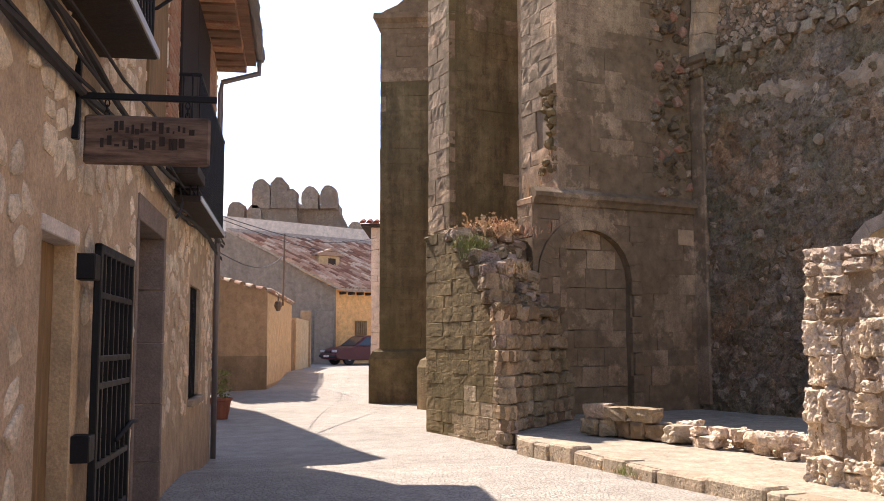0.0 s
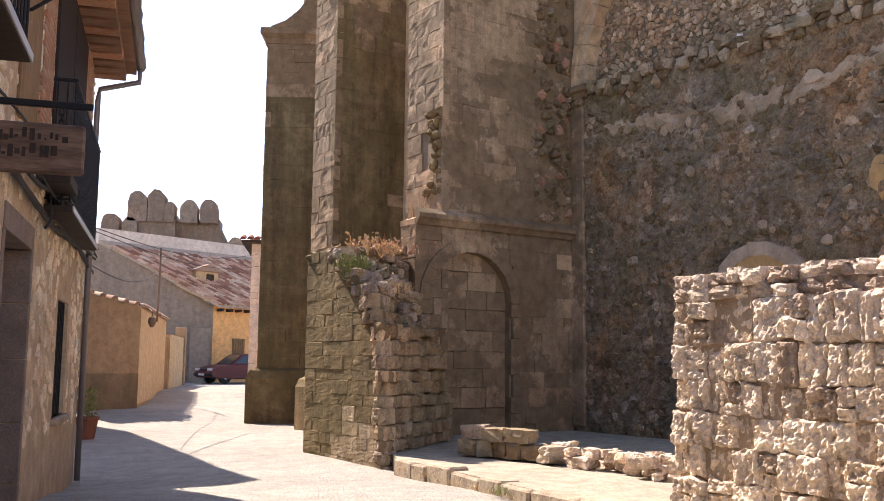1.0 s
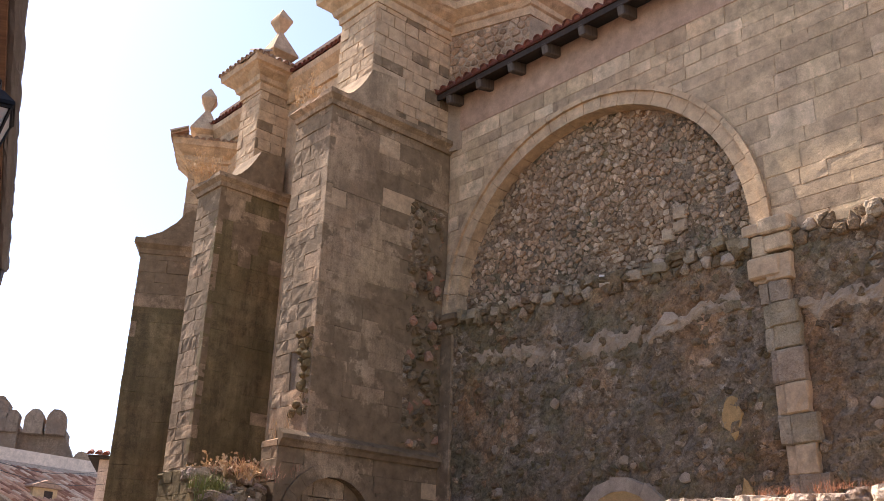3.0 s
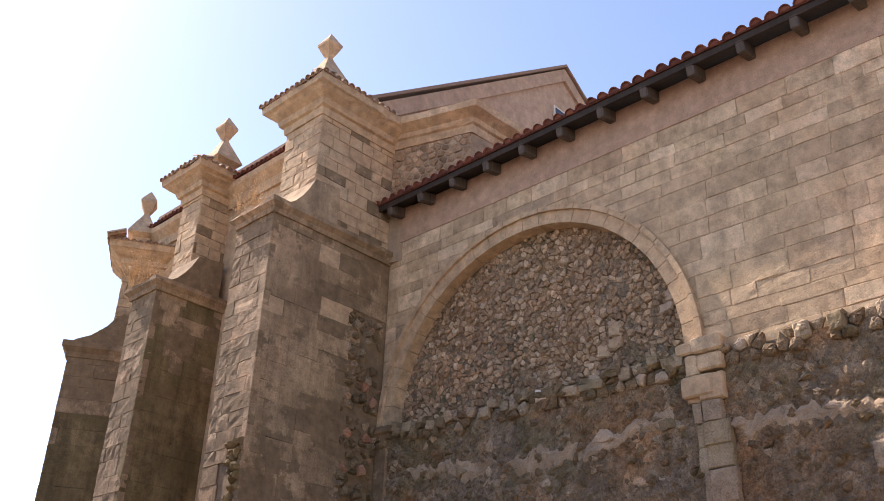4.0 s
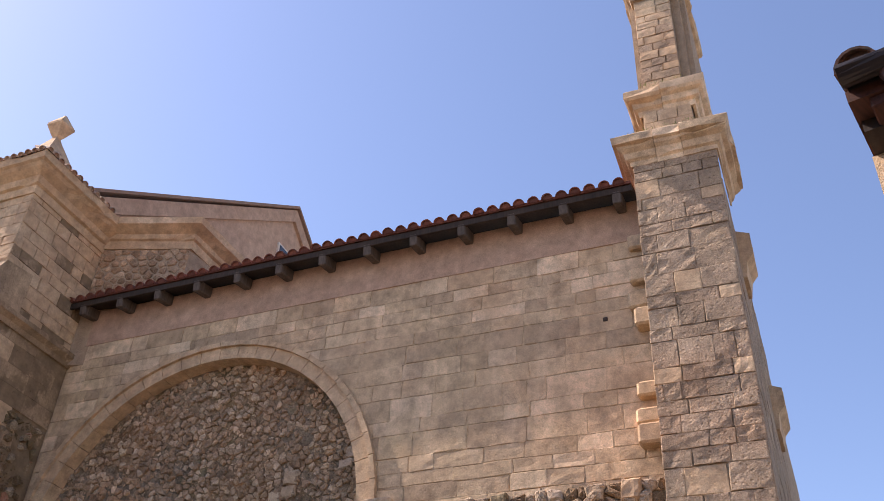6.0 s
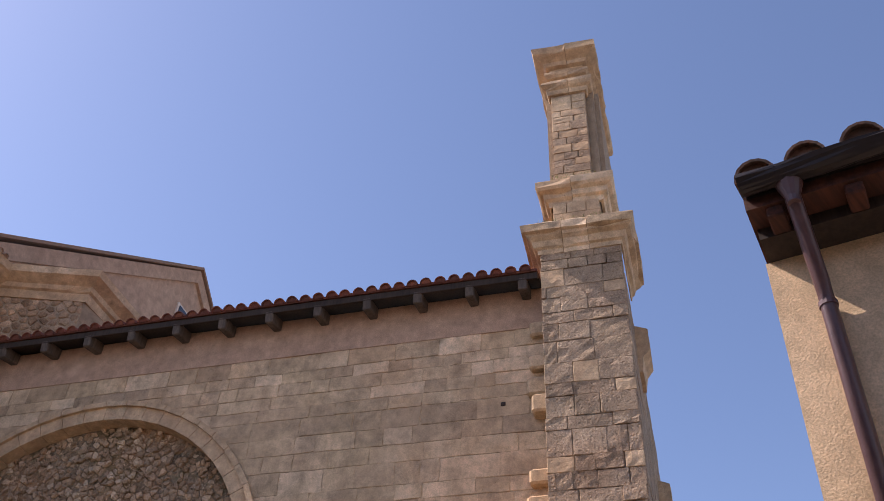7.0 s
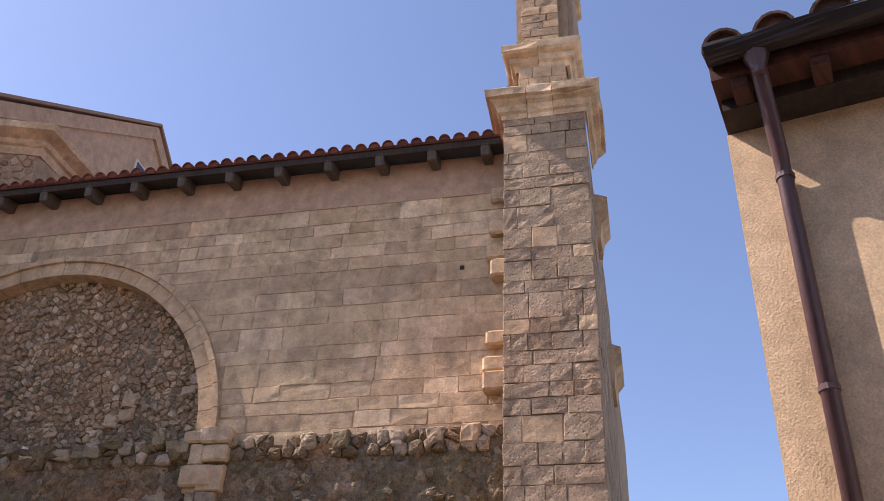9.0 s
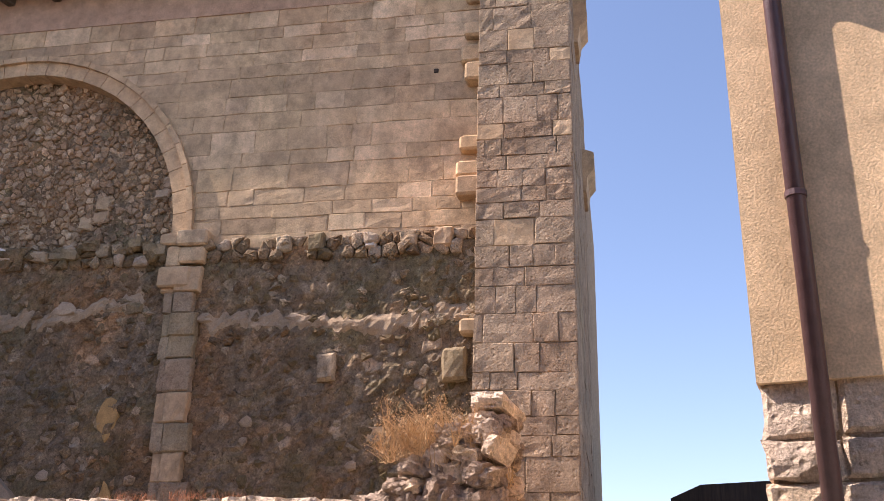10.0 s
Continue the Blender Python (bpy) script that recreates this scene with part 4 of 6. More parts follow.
    ms.sweep([(x0, 0), (x0, yf), (x1, yf)] if niche else [(x0, 0), (x0, yf), (x1, yf), (x1, 0)], [(0, -0.3), (0.2, -0.3), (0.2, 0.95), (0.14, 1.12), (0.03, 1.2), (0, 1.2)])
    part("plinth", ms, moss, b)
    # cap moulding and the hollow slope above it
    ms = Mesher()
    ms.sweep([(x0, 0), (x0, yf), (x1, yf), (x1, 0)], [(0, top - 0.05), (0.05, top - 0.05), (0.07, top + 0.05), (0.16, top + 0.14), (0.16, top + 0.24), (0, top + 0.26)])
    part("cap_moulding", ms, ASHLAR, b)
    ms = Mesher(SIDE)
    prof = [(yf - 0.05, top + 0.2), (yf * 0.5, top + 0.2), (yf * 0.5, top + 1.25)]
    prof += [(yf + 0.95 * t, top + 0.22 + 0.95 * t ** 2.2) for t in (1.0, 0.85, 0.7, 0.5, 0.3, 0.1)]
    ms.prism(prof, -x1 - 0.02, -x0 + 0.02)
    part("weathering", ms, ASHLAR, b, "hollow sloping top stone with lichen")
    return b


b3 = buttress(-1.26, 0.0, -3.28, 11.0, random.Random(3), ASHLAR, "tall brown limestone buttress with a blocked arched niche", (-2.62, 2.65, 0.92), True)
# the lower stage of the nearest buttress stands further out, under the string course
ms = Mesher()
ms.box(-0.52, -0.02, -3.82, -3.2, -0.3, 4.02)
part("lower_core", ms, MORTAR, b3)
ashlar(b3, face_on((-0.03, -3.84, 0), (0, 1)), 0.56, 4.0, ASHLAR, random.Random(17), None, (0.28, 0.4), (0.25, 0.56), crag=0.008, bevel=0.0, sink=0.2)
ashlar(b3, face_on((-0.52, -3.82, 0), (1, 0)), 0.52, 4.0, ASHLAR, random.Random(18), None, (0.28, 0.4), (0.3, 0.7), crag=0.008, bevel=0.0, sink=0.2)
ms = Mesher(SIDE)
ms.prism([(-3.86, 4.0), (-3.2, 4.0), (-3.2, 4.34), (-3.3, 4.3), (-3.86, 4.1)], 0.02, 0.52)
part("lower_weathering", ms, ASHLAR, b3)
b2 = buttress(-5.4, -4.32, -3.28, 10.55, random.Random(4), ASHLAR_MOSS_SHADE, "tall buttress darkened green by algae")


def upper_pier(x0, x1, yf, z0, zc, rng, label, m=CH, back=0.6, shift=0.0, lift=0.0):
    """The pale upper stage of a buttress: ashlar, cornice, tiled cap and finial."""
    p = thing("upper_pier", m, label, "church pier", "upper piers")
    ms = Mesher()
    ms.box(x0 + 0.02, x1 - 0.02, yf + 0.02, back, z0, zc + 0.3)
    part("core", ms, MORTAR_PALE, p)
    ashlar(p, face_on((x0, yf + 0.02, z0), (1, 0)), x1 - x0, zc - z0 + 0.1, ASHLAR_PALE, rng, None, (0.22, 0.3), (0.3, 0.6), crag=0.012, bevel=0.006)
    ashlar(p, face_on((x1 - 0.02, yf, z0), (0, 1)), back - yf, zc - z0 + 0.1, ASHLAR_PALE, rng, None, (0.24, 0.34), (0.3, 0.7), crag=0.012, bevel=0.006, alt=ASHLAR, altp=0.15)
    ms = Mesher()
    ms.sweep([(x0, back), (x0, yf), (x1, yf), (x1, back - 0.5)], [(0, zc), (0.05, zc), (0.07, zc + 0.18), (0.14, zc + 0.21), (0.18, zc + 0.34), (0.34, zc + 0.46), (0.4, zc + 0.52), (0.46, zc + 0.55), (0.48, zc + 0.72), (0, zc + 0.78)])
    part("cornice", ms, ASHLAR_PALE, p)
    cx, cy = (x0 + x1) / 2, yf + 0.65
    ms = Mesher()
    ms.lathe([(0.72 * (x1 - x0) + 0.3, zc + 0.74), (0.25, zc + 1.12)], cx, cy, 4, math.pi / 4)
    part("tile_bed", ms, MORTAR, p)
    nx = int((x1 - x0 + 0.7) / 0.19)
    tile_row(p, Matrix.Translation((x0 - 0.42, yf - 0.52, zc + 0.7)), nx + 2, 0.19, 0.5, TILE_OLD, rng, 24, 0.085)
    tile_row(p, face_on((x1 + 0.52, yf - 0.42, zc + 0.7), (0, 1)), 12, 0.19, 0.5, TILE_OLD, rng, 24, 0.085)
    tile_row(p, face_on((x0 - 0.52, min(back, yf + 2.0), zc + 0.7), (0, -1)), 12, 0.19, 0.5, TILE_OLD, rng, 24, 0.085)
    z = zc + 1.0 + lift
    cx += shift
    ms = Mesher()
    ms.box(cx - 0.4, cx + 0.4, cy - 0.4, cy + 0.4, zc + 0.7, z + 0.02, 0.03)
    part("finial_plinth", ms, ASHLAR_PALE, p)
    ms = Mesher()
    ms.lathe([(0.30, z), (0.34, z + 0.32), (0.56, z + 0.42), (0.54, z + 0.48), (0.12, z + 1.12), (0.09, z + 1.2)], cx, cy, 4, 0.785)
    part("finial_base", ms, ASHLAR_PALE, p)
    ms = Mesher()
    ms.lathe([(0.09, z + 1.18), (0.14, z + 1.24), (0.31, z + 1.52), (0.31, z + 1.58), (0.02, z + 1.94)], cx, cy, 4, 0.785)
    part("finial_tip", ms, ASHLAR_PALE, p)
    return p


upper_pier(-1.29, 0.0, -2.33, 11.2, 13.9, random.Random(5), "sunlit pale stone pier with cornice and diamond finial", shift=-0.22, lift=0.26)
upper_pier(-5.55, -4.68, -2.33, 10.8, 13.6, random.Random(6), "pale stone pier with cornice, weeds and diamond finial")
B1 = CH @ face_on((-8.65, -3.11, 0), (0.53, 0.848))

# apse buttress, turned outwards
b1 = thing("buttress", B1, "outermost apse buttress of mossy limestone on a stepped plinth", "buttress", "church buttresses")
ms = Mesher()
ms.box(0.02, 4.4, 0.02, 1.3, -0.4, 10.1)
part("core", ms, MORTAR, b1)
ashlar(b1, face_on((0, 0, 0), (1, 0)), 4.4, 10.1, ASHLAR_MOSS_SHADE, random.Random(8), None, (0.26, 0.42), (0.35, 0.9), crag=0.006, bevel=0.002, jit=0.005, gap=0.0003, dents=0.004, sink=0.14, clean=lambda x, z: z > 8.3 + 2.2 * noise.noise(Vector((x * 1.7, z * 1.3, 8.0))))
ms = Mesher()
ms.sweep([(0, 1.3), (0, 0), (4.4, 0)], [(0, -0.4), (0.24, -0.4), (0.24, 1.1), (0.16, 1.28), (0.03, 1.36), (0, 1.36)])
part("plinth", ms, ASHLAR_MOSS_SHADE, b1)
ms = Mesher()
ms.sweep([(0, 1.3), (0, 0), (4.4, 0)], [(0, 9.95), (0.05, 9.95), (0.08, 10.08), (0.18, 10.2), (0.18, 10.35), (0, 10.4)])
part("cap_moulding", ms, ASHLAR, b1)
ms = Mesher()
ms.prism([(-0.05, 10.3), (3.0, 10.3), (3.0, 11.4), (1.15, 11.4), (0.8, 10.9), (0.45, 10.6), (0.1, 10.45)], -0.03, 1.3)
part("weathering", ms, ASHLAR, b1)
upper_pier(0.92, 2.6, 0.05, 10.4, 12.55, random.Random(9), "pale stone apse pier with cornice and finial", B1, 1.4, -0.6)

# nave and apse walls behind the piers
nave = thing("nave", CH, "high nave of pale limestone with cornice and plastered gable", "church nave")
ms = Mesher()
ms.box(-9.0, -0.4, -1.45, 7.0, 0, 14.0)
part("side_wall", ms, ASHLAR_PALE, nave)
ms = Mesher()
ms.sweep([(-9.0, -1.45), (-0.4, -1.45)], [(0, 13.5), (0.08, 13.5), (0.12, 13.75), (0.3, 13.95), (0.32, 14.1), (0, 14.2)])
part("cornice", ms, ASHLAR_PALE, nave)
tile_row(nave, Matrix.Translation((-8.9, -1.8, 14.15)), 44, 0.19, 1.0, TILE, RNG, 22, 0.085)
ms = Mesher()
ms.slab([(-1.0, -0.2), (0.02, -0.12), (1.95, 0.52), (2.15, 2.5), (2.15, 6.0), (-1.0, 6.0)], 11.0, 14.5)
part("corner_wall", ms, MORTAR_PALE, nave)
rubble(nave, face_on((0.02, -0.12, 12.2), (1.93, 0.64)), 2.03, 1.82, 0.22, 0.16, INFILL, RNG, None, 0.02, (0.01, 0.04), 0.02, 0.01, 0.008)
ms = Mesher()
ms.sweep([(0.0, -0.6), (0.02, -0.12), (1.95, 0.52), (2.15, 6.0)], [(0, 14.0), (0.05, 14.0), (0.07, 14.2), (0.13, 14.23), (0.16, 14.34), (0.3, 14.43), (0.38, 14.48), (0.4, 14.64), (0, 14.72)])
part("corner_cornice", ms, ASHLAR_PALE, nave)
ms = Mesher(SIDE)
ms.prism([(-0.85, 13.0), (15.4, 13.0), (15.4, 15.0), (7.2, 20.88), (-0.85, 15.0)], 0.2, 0.6)
part("gable_wall", ms, PINK, nave, "pinkish plastered gable")
ms = Mesher(SIDE)
ms.prism([(-1.1, 14.88), (-0.95, 14.48), (7.2, 20.45), (15.3, 14.52), (15.6, 14.88), (7.2, 20.93)], 0.1, 0.25)
part("gable_band", ms, PINK, nave)
ms = Mesher(SIDE)
ms.prism([(-1.2, 14.93), (7.2, 20.98), (15.7, 14.93), (15.7, 15.03), (7.2, 21.08), (-1.2, 15.03)], 0.02, 9.0)
part("roof", ms, TILE_OLD, nave)
ms = Mesher(SIDE)
ms.box(6.6, 7.3, 0.14, 0.3, 18.2, 19.2)
part("window_frame", ms, WHITE, nave)
ms = Mesher(SIDE)
ms.box(6.68, 7.22, 0.12, 0.2, 18.28, 19.12)
part("pane", ms, DARKGLASS, nave)

# eave of the aisle: boards, rafters, tiles
eave = thing("aisle_roof", CH, "red clay tile roof on dark wooden rafters", "roof")
ms = Mesher()
ms.prism([(-0.05, 0), (12.08, 0), (12.08, 0.05), (-0.05, 0.05)], 0, 6.5)
m = Matrix.Translation((0, -0.44, 12.26)) @ pose(0, 0, 0, 14)
ms.v = [tuple(m @ Vector(p)) for p in ms.v]
part("boarding", ms, BEAM, eave)
ms = Mesher()
ms.box(-0.05, 12.08, -0.47, -0.42, 12.17, 12.30)
part("fascia", ms, BEAM, eave)
for i in range(13):
    ms = Mesher(Matrix.Translation((0.35 + i * 0.955, -0.42, 12.1)) @ pose(0, 0, 0, 12))
    ms.box(-0.08, 0.08, -0.03, 0.9, -0.11, 0.13, 0.02)
    part("rafter", ms, wood_mat("grey_rafter", (0.13, 0.10, 0.08), (0.07, 0.052, 0.04)) if i == 0 else bpy.data.materials["grey_rafter"], eave)
ms = Mesher(Matrix.Translation((0, -0.5, 12.31)) @ pose(0, 0, 0, 14))
ms.box(-0.05, 12.08, 0.0, 3.4, 0.0, 0.045)
tagged(part("channel_tile", ms, TILE, eave), "bed of red channel tiles")
tile_row(eave, Matrix.Translation((0.02, -0.56, 12.315)), 47, 0.258, 0.9, TILE, RNG, 14, 0.105, rows=4)

# niche in the buttress side: blocked arched door with moulding
niche = thing("blocked_niche", CH @ SIDE, "blocked round-arched doorway with worn stone surround", "niche")
NC, NZ, NR = -2.62, 2.65, 0.92
ms = Mesher()
for k in range(11):
    a0, a1 = math.pi * k / 11 + 0.002, math.pi * (k + 1) / 11 - 0.002
    vs = Mesher()
    vs.prism([(NC + r * math.cos(a), NZ + r * math.sin(a)) for a, r in ((a0, NR), (a0, NR + 0.24), (a1, NR + 0.24), (a1, NR))], -0.05, 0.08)
    part("voussoir", vs, ASHLAR, niche)
for x0 in (NC - NR - 0.24, NC + NR):
    for r in courses(0.24, NZ - 0.25, random.Random(4), (0.3, 0.42), (0.24, 0.25)):
        vs = Mesher()
        vs.box(x0 + r[0], x0 + r[1], -0.045, 0.08, 0.25 + r[2] + 0.004, 0.25 + r[3] - 0.004, 0.012)
        part("jamb_block", vs, ASHLAR, niche)
ms = Mesher()
ms.sweep([(-3.86, 0.0), (-0.1, 0.0)], [(0, 4.0), (0.05, 4.0), (0.09, 4.08), (0.14, 4.12), (0.14, 4.2), (0, 4.3)])
part("string_course", ms, ASHLAR, niche)

# west front seen on its end
tower = thing("west_front", CH, "end of the stone west front with classical cornices", "church front")
X0, X1, YF, YB = 12.15, 13.57, -0.5, 13.0
ms = Mesher()
ms.box(X0 + 0.02, X1 - 0.02, YF + 0.02, YB, -0.3, 12.0)
ms.box(X0 + 0.24, X1 - 0.3, YF + 0.16, 1.2, 12.0, 14.6)
part("core", ms, MORTAR_PALE, tower)
ashlar(tower, face_on((X0, YF + 0.02, 0), (1, 0)), X1 - X0, 12.66, FACADE, random.Random(11), None, (0.22, 0.46), (0.25, 0.7), gap=0.003, dents=0.01, deep=0.03, bevel=0.001, jit=0.009, crag=0.012, sink=0.3, altp=0.12, alt=ASHLAR_PALE)
ashlar(tower, face_on((X1 - 0.02, YF, 0), (0, 1)), 6.0, 12.0, FACADE, random.Random(12), None, (0.34, 0.42), (0.5, 0.8))


def cornice_stones(x0, x1, yf, yb, prof, cuts):
    """A moulded cornice round three sides, laid in separate stones."""
    xs = [x0] + [x0 + (x1 - x0) * c for c in cuts] + [x1]
    for i, (p, q) in enumerate(zip(xs, xs[1:])):
        path = [(p + 0.004, yf), (q - 0.004, yf)]
        if i == 0:
            path = [(x0, yb), (x0, yf), (q - 0.004, yf)]
        if i == len(xs) - 2:
            path = [(p + 0.004, yf), (x1, yf), (x1, yb)]
        dz, do = TW.uniform(-0.012, 0.012), TW.uniform(-0.015, 0.015)
        ms = Mesher()
        ms.sweep(path, [(o + (do if o > 0.02 else 0), z + dz) for o, z in prof], 0.02)
        part("cornice_stone", ms, TW.choice([ASHLAR_PALE, ASHLAR_PALE, UPPER]), tower)


TW = random.Random(16)
cornice_stones(X0, X1, YF, 1.1, [(0, 12.64), (0.03, 12.64), (0.05, 12.73), (0.1, 12.76), (0.14, 12.88), (0.22, 12.93), (0.24, 12.98), (0.3, 13.0), (0.3, 13.16), (0.25, 13.21), (0, 13.27)], (0.3, 0.62))
ashlar(tower, face_on((X0 + 0.26, YF + 0.14, 13.2), (1, 0)), X1 - X0 - 0.56, 0.75, ASHLAR_PALE, random.Random(13), None, (0.45, 0.55), (0.25, 0.4), deep=0.06)
cornice_stones(X0 + 0.22, X1 - 0.28, YF + 0.14, 1.2, [(0, 13.9), (0.04, 13.9), (0.06, 14.02), (0.12, 14.06), (0.15, 14.17), (0.22, 14.21), (0.26, 14.26), (0.27, 14.4), (0.22, 14.46), (0, 14.55)], (0.45,))
SX0, SX1 = 12.45, 13.16
ms = Mesher()
ms.box(SX0, SX1, YF + 0.25, YF + 3.2, 14.4, 17.6)
ms.box(SX0 - 0.12, SX1 + 0.16, YF + 0.42, YF + 3.2, 14.4, 17.6)
ms.box(SX1 + 0.1, SX1 + 0.26, YF + 0.6, YF + 3.2, 14.4, 17.6)
part("shaft_core", ms, MORTAR_PALE, tower)
ashlar(tower, face_on((SX0, YF + 0.25, 14.5), (1, 0)), SX1 - SX0, 2.7, ASHLAR_PALE, random.Random(14), None, (0.17, 0.28), (0.24, 0.5), deep=0.04, alt=FACADE, altp=0.4, crag=0.008)
for prof in ([(0, 17.3), (0.05, 17.3), (0.07, 17.42), (0.14, 17.46), (0.17, 17.52), (0.17, 17.62), (0, 17.66)], [(0, 17.84), (0.08, 17.86), (0.12, 17.92), (0.12, 18.0), (0, 18.04)], [(0, 18.2), (0.1, 18.22), (0.14, 18.32), (0.22, 18.38), (0.3, 18.42), (0.33, 18.46), (0.34, 18.62), (0, 18.72)]):
    cornice_stones(SX0, SX1, YF + 0.25, YF + 3.2, prof, (0.55,))
ms = Mesher()
ms.box(SX0, SX1, YF + 0.25, YF + 3.2, 17.5, 18.68)
part("top_core", ms, ASHLAR_PALE, tower)

for y0, y1, z0, z1 in ((1.0, 1.7, 11.0, 12.0), (3.4, 4.4, 9.3, 10.2)):
    ms = Mesher()
    ms.sweep([(X1, y0), (X1, y1)], [(0, z0), (0.08, z0), (0.12, z0 + 0.3), (0.24, z0 + 0.45), (0.24, z1 - 0.1), (0, z1)])
    part("column_cornice", ms, ASHLAR_PALE, tower)
TR = random.Random(15)
for z in (3.2, 5.4, 7.6, 7.95, 8.4, 9.6, 10.0, 10.5, 11.2):
    ms = Mesher()
    ms.box(X0 - TR.uniform(0.22, 0.38), X0 + 0.1, -TR.uniform(0.12, 0.3), 0.1, z, z + TR.uniform(0.22, 0.34), 0.035)
    part("toothing_stone", ms, UPPER, tower)

# ---- ruined wall before the buttress ----
RUIN = CH
ruin = thing("ruined_wall", RUIN, "broken stub of a thick stone wall with weeds on top", "ruined wall")
RR = random.Random(21)
RX, RY = -0.24, -5.85
# height, where the front face ends, and the far end of the broken side
BREAK = [(-0.3, 2.5, 0.79, -3.58), (0.45, 2.45, 0.83, -3.64), (1.4, 2.37, 1.0, -3.88), (1.85, 2.28, 1.25, -4.2), (1.98, 2.2, 1.2, -4.22), (2.06, 2.12, 0.95, -4.5), (2.6, 1.78, 0.75, -4.45), (3.0, 1.2, 0.3, -4.4), (3.2, 0.85, 0.1, -4.3), (3.5, 0.3, -0.1, -4.1)]


def broken_at(z):
    for p, q in zip(BREAK, BREAK[1:]):
        if z <= q[0]:
            t = max(0.0, (z - p[0]) / (q[0] - p[0]))
            return [p[i] + (q[i] - p[i]) * t for i in (1, 2, 3)]
    return list(BREAK[-1][1:])


def stone_row(p, q, z0, z1, mat, rng, b=(0.16, 0.36), rough=0.02, deep=0.05, vary=0.03, sink=0.3, n=7, rim=0.012):
    """Stones side by side from p to q in one course."""
    d = Vector(q) - Vector(p)
    L, x = d.length, 0.0
    m = face_on((p[0], p[1], 0), d)
    while x < L - 0.04:
        e = x + rng.uniform(*b)
        e = L if e > L - 0.1 else e
        ms = Mesher(m)
        worn = rim > 0.01
        dz = rng.uniform(-0.02, 0.02) if worn else 0.0
        g = 0.004 if worn else 0.0005
        craggy_stone(ms, x + g, e - g, z0 + g + dz, z1 - g + dz, deep + rng.uniform(-vary, vary), rng, n, rough, rim, 0.018 if worn else 0.006, 0.0, 0.08 if rim > 0.01 else 0.03, sink)
        part("wall_stone", ms, mat(rng, x, (z0 + z1) / 2), ruin)
        x = e


z = -0.1
while z < 3.3:
    h = RR.uniform(0.15, 0.25)
    xr, qx, qy = broken_at(z + h / 2)
    xr += RR.uniform(-0.05, 0.05)
    qx += RR.uniform(-0.06, 0.06)
    ms = Mesher()
    ms.slab([(RX + 0.03, RY + 0.03), (xr - 0.06, RY + 0.03), (qx - 0.05, qy - 0.02), (min(qx - 0.4, RX), -3.8), (RX + 0.03, -3.8)], z, z + h + 0.01)
    part("core", ms, MORTAR, ruin)
    stone_row((RX, RY + 0.03), (xr - 0.3, RY + 0.03), z, z + h, lambda r, x, k: RUINSTONE if k < 0.5 * x + r.uniform(-0.35, 0.25) and k < 1.3 and x > 0.7 else ASHLAR_MOSS_SHADE, RR, (0.28, 0.7), 0.006, 0.03, 0.005, 0.05, 7, 0.001)
    stone_row((xr - 0.32, RY + 0.02), (xr, RY + 0.02), z, z + h, lambda r, x, k: r.choice([RUINSTONE, GARDEN_DARK, ASHLAR_PALE]), RR, (0.34, 0.4), 0.025, 0.06, 0.03, 0.3)
    stone_row((xr - 0.03, RY), (qx, qy), z, z + h, lambda r, x, k: r.choice([RUINSTONE, RUINSTONE, ASHLAR, RUBBLE if k > 1.9 else RUINSTONE]), RR, (0.14, 0.38), 0.035, 0.07, 0.05, 0.35, 8)
    z += h
for k in range(90):
    z = RR.choice([RR.uniform(1.9, 3.3), RR.uniform(2.3, 3.3)])
    xr, qx, qy = broken_at(z)
    t = RR.random()
    x, y = xr + (qx - xr) * t - RR.uniform(0.0, 0.3), RY + (qy - RY) * t + RR.uniform(0.0, 0.2)
    ms = Mesher()
    rock(ms, Matrix.Translation((x, y, z + 0.05)) @ pose(0, 0, 0, RR.uniform(-15, 15), RR.uniform(-15, 15), RR.uniform(0, 90)), RR.uniform(0.08, 0.19), RR.uniform(0.07, 0.15), RR.uniform(0.05, 0.1), RR, 4, 0.25, 0.3)
    part("loose_stone", ms, RR.choice([RUINSTONE, RUBBLE, RUINSTONE, GARDEN_DARK]), ruin)
for k in range(40):
    y = RR.uniform(-5.75, -4.1)
    x = RR.uniform(-0.25, 0.62 - 0.42 * (y + 5.85))
    ms = Mesher()
    rock(ms, Matrix.Translation((x, y, 3.28 + 0.12 * (y + 5.8))) @ pose(0, 0, 0, RR.uniform(-10, 10), RR.uniform(-10, 10), RR.uniform(0, 90)), RR.uniform(0.12, 0.22), RR.uniform(0.1, 0.18), RR.uniform(0.05, 0.09), RR, 4, 0.25, 0.3)
    part("loose_stone", ms, RR.choice([RUINSTONE, ASHLAR_MOSS_SHADE, RUBBLE]), ruin)

# ---- garden wall ----
GW = face_on((3.41, 8.89, 0), (0.375, -0.927))
garden = thing("garden_wall", GW, "sunlit dry garden wall of pitted tufa blocks", "garden wall")
GR = random.Random(31)
ms = Mesher()
ms.prism([(0.05, -0.3), (5.5, -0.3), (5.5, 2.95), (5.2, 2.75), (4.9, 2.4), (4.6, 2.3), (0.05, 2.28)], 0.015, 0.6)
part("core", ms, MORTAR_PALE, garden)
z = -0.05
while z < 2.05:
    c = GR.uniform(0.24, 0.42)
    if z + c > 1.9:
        c = 2.12 - z
    x = 0.0
    while x < 5.5:
        b = GR.uniform(0.15, 0.36)
        hs = [(z, z + c)]
        if GR.random() < 0.3 and c > 0.26:
            k = c * GR.uniform(0.35, 0.65)
            hs = [(z, z + k), (z + k, z + c)]
        for a0, a1 in hs:
            ms = Mesher()
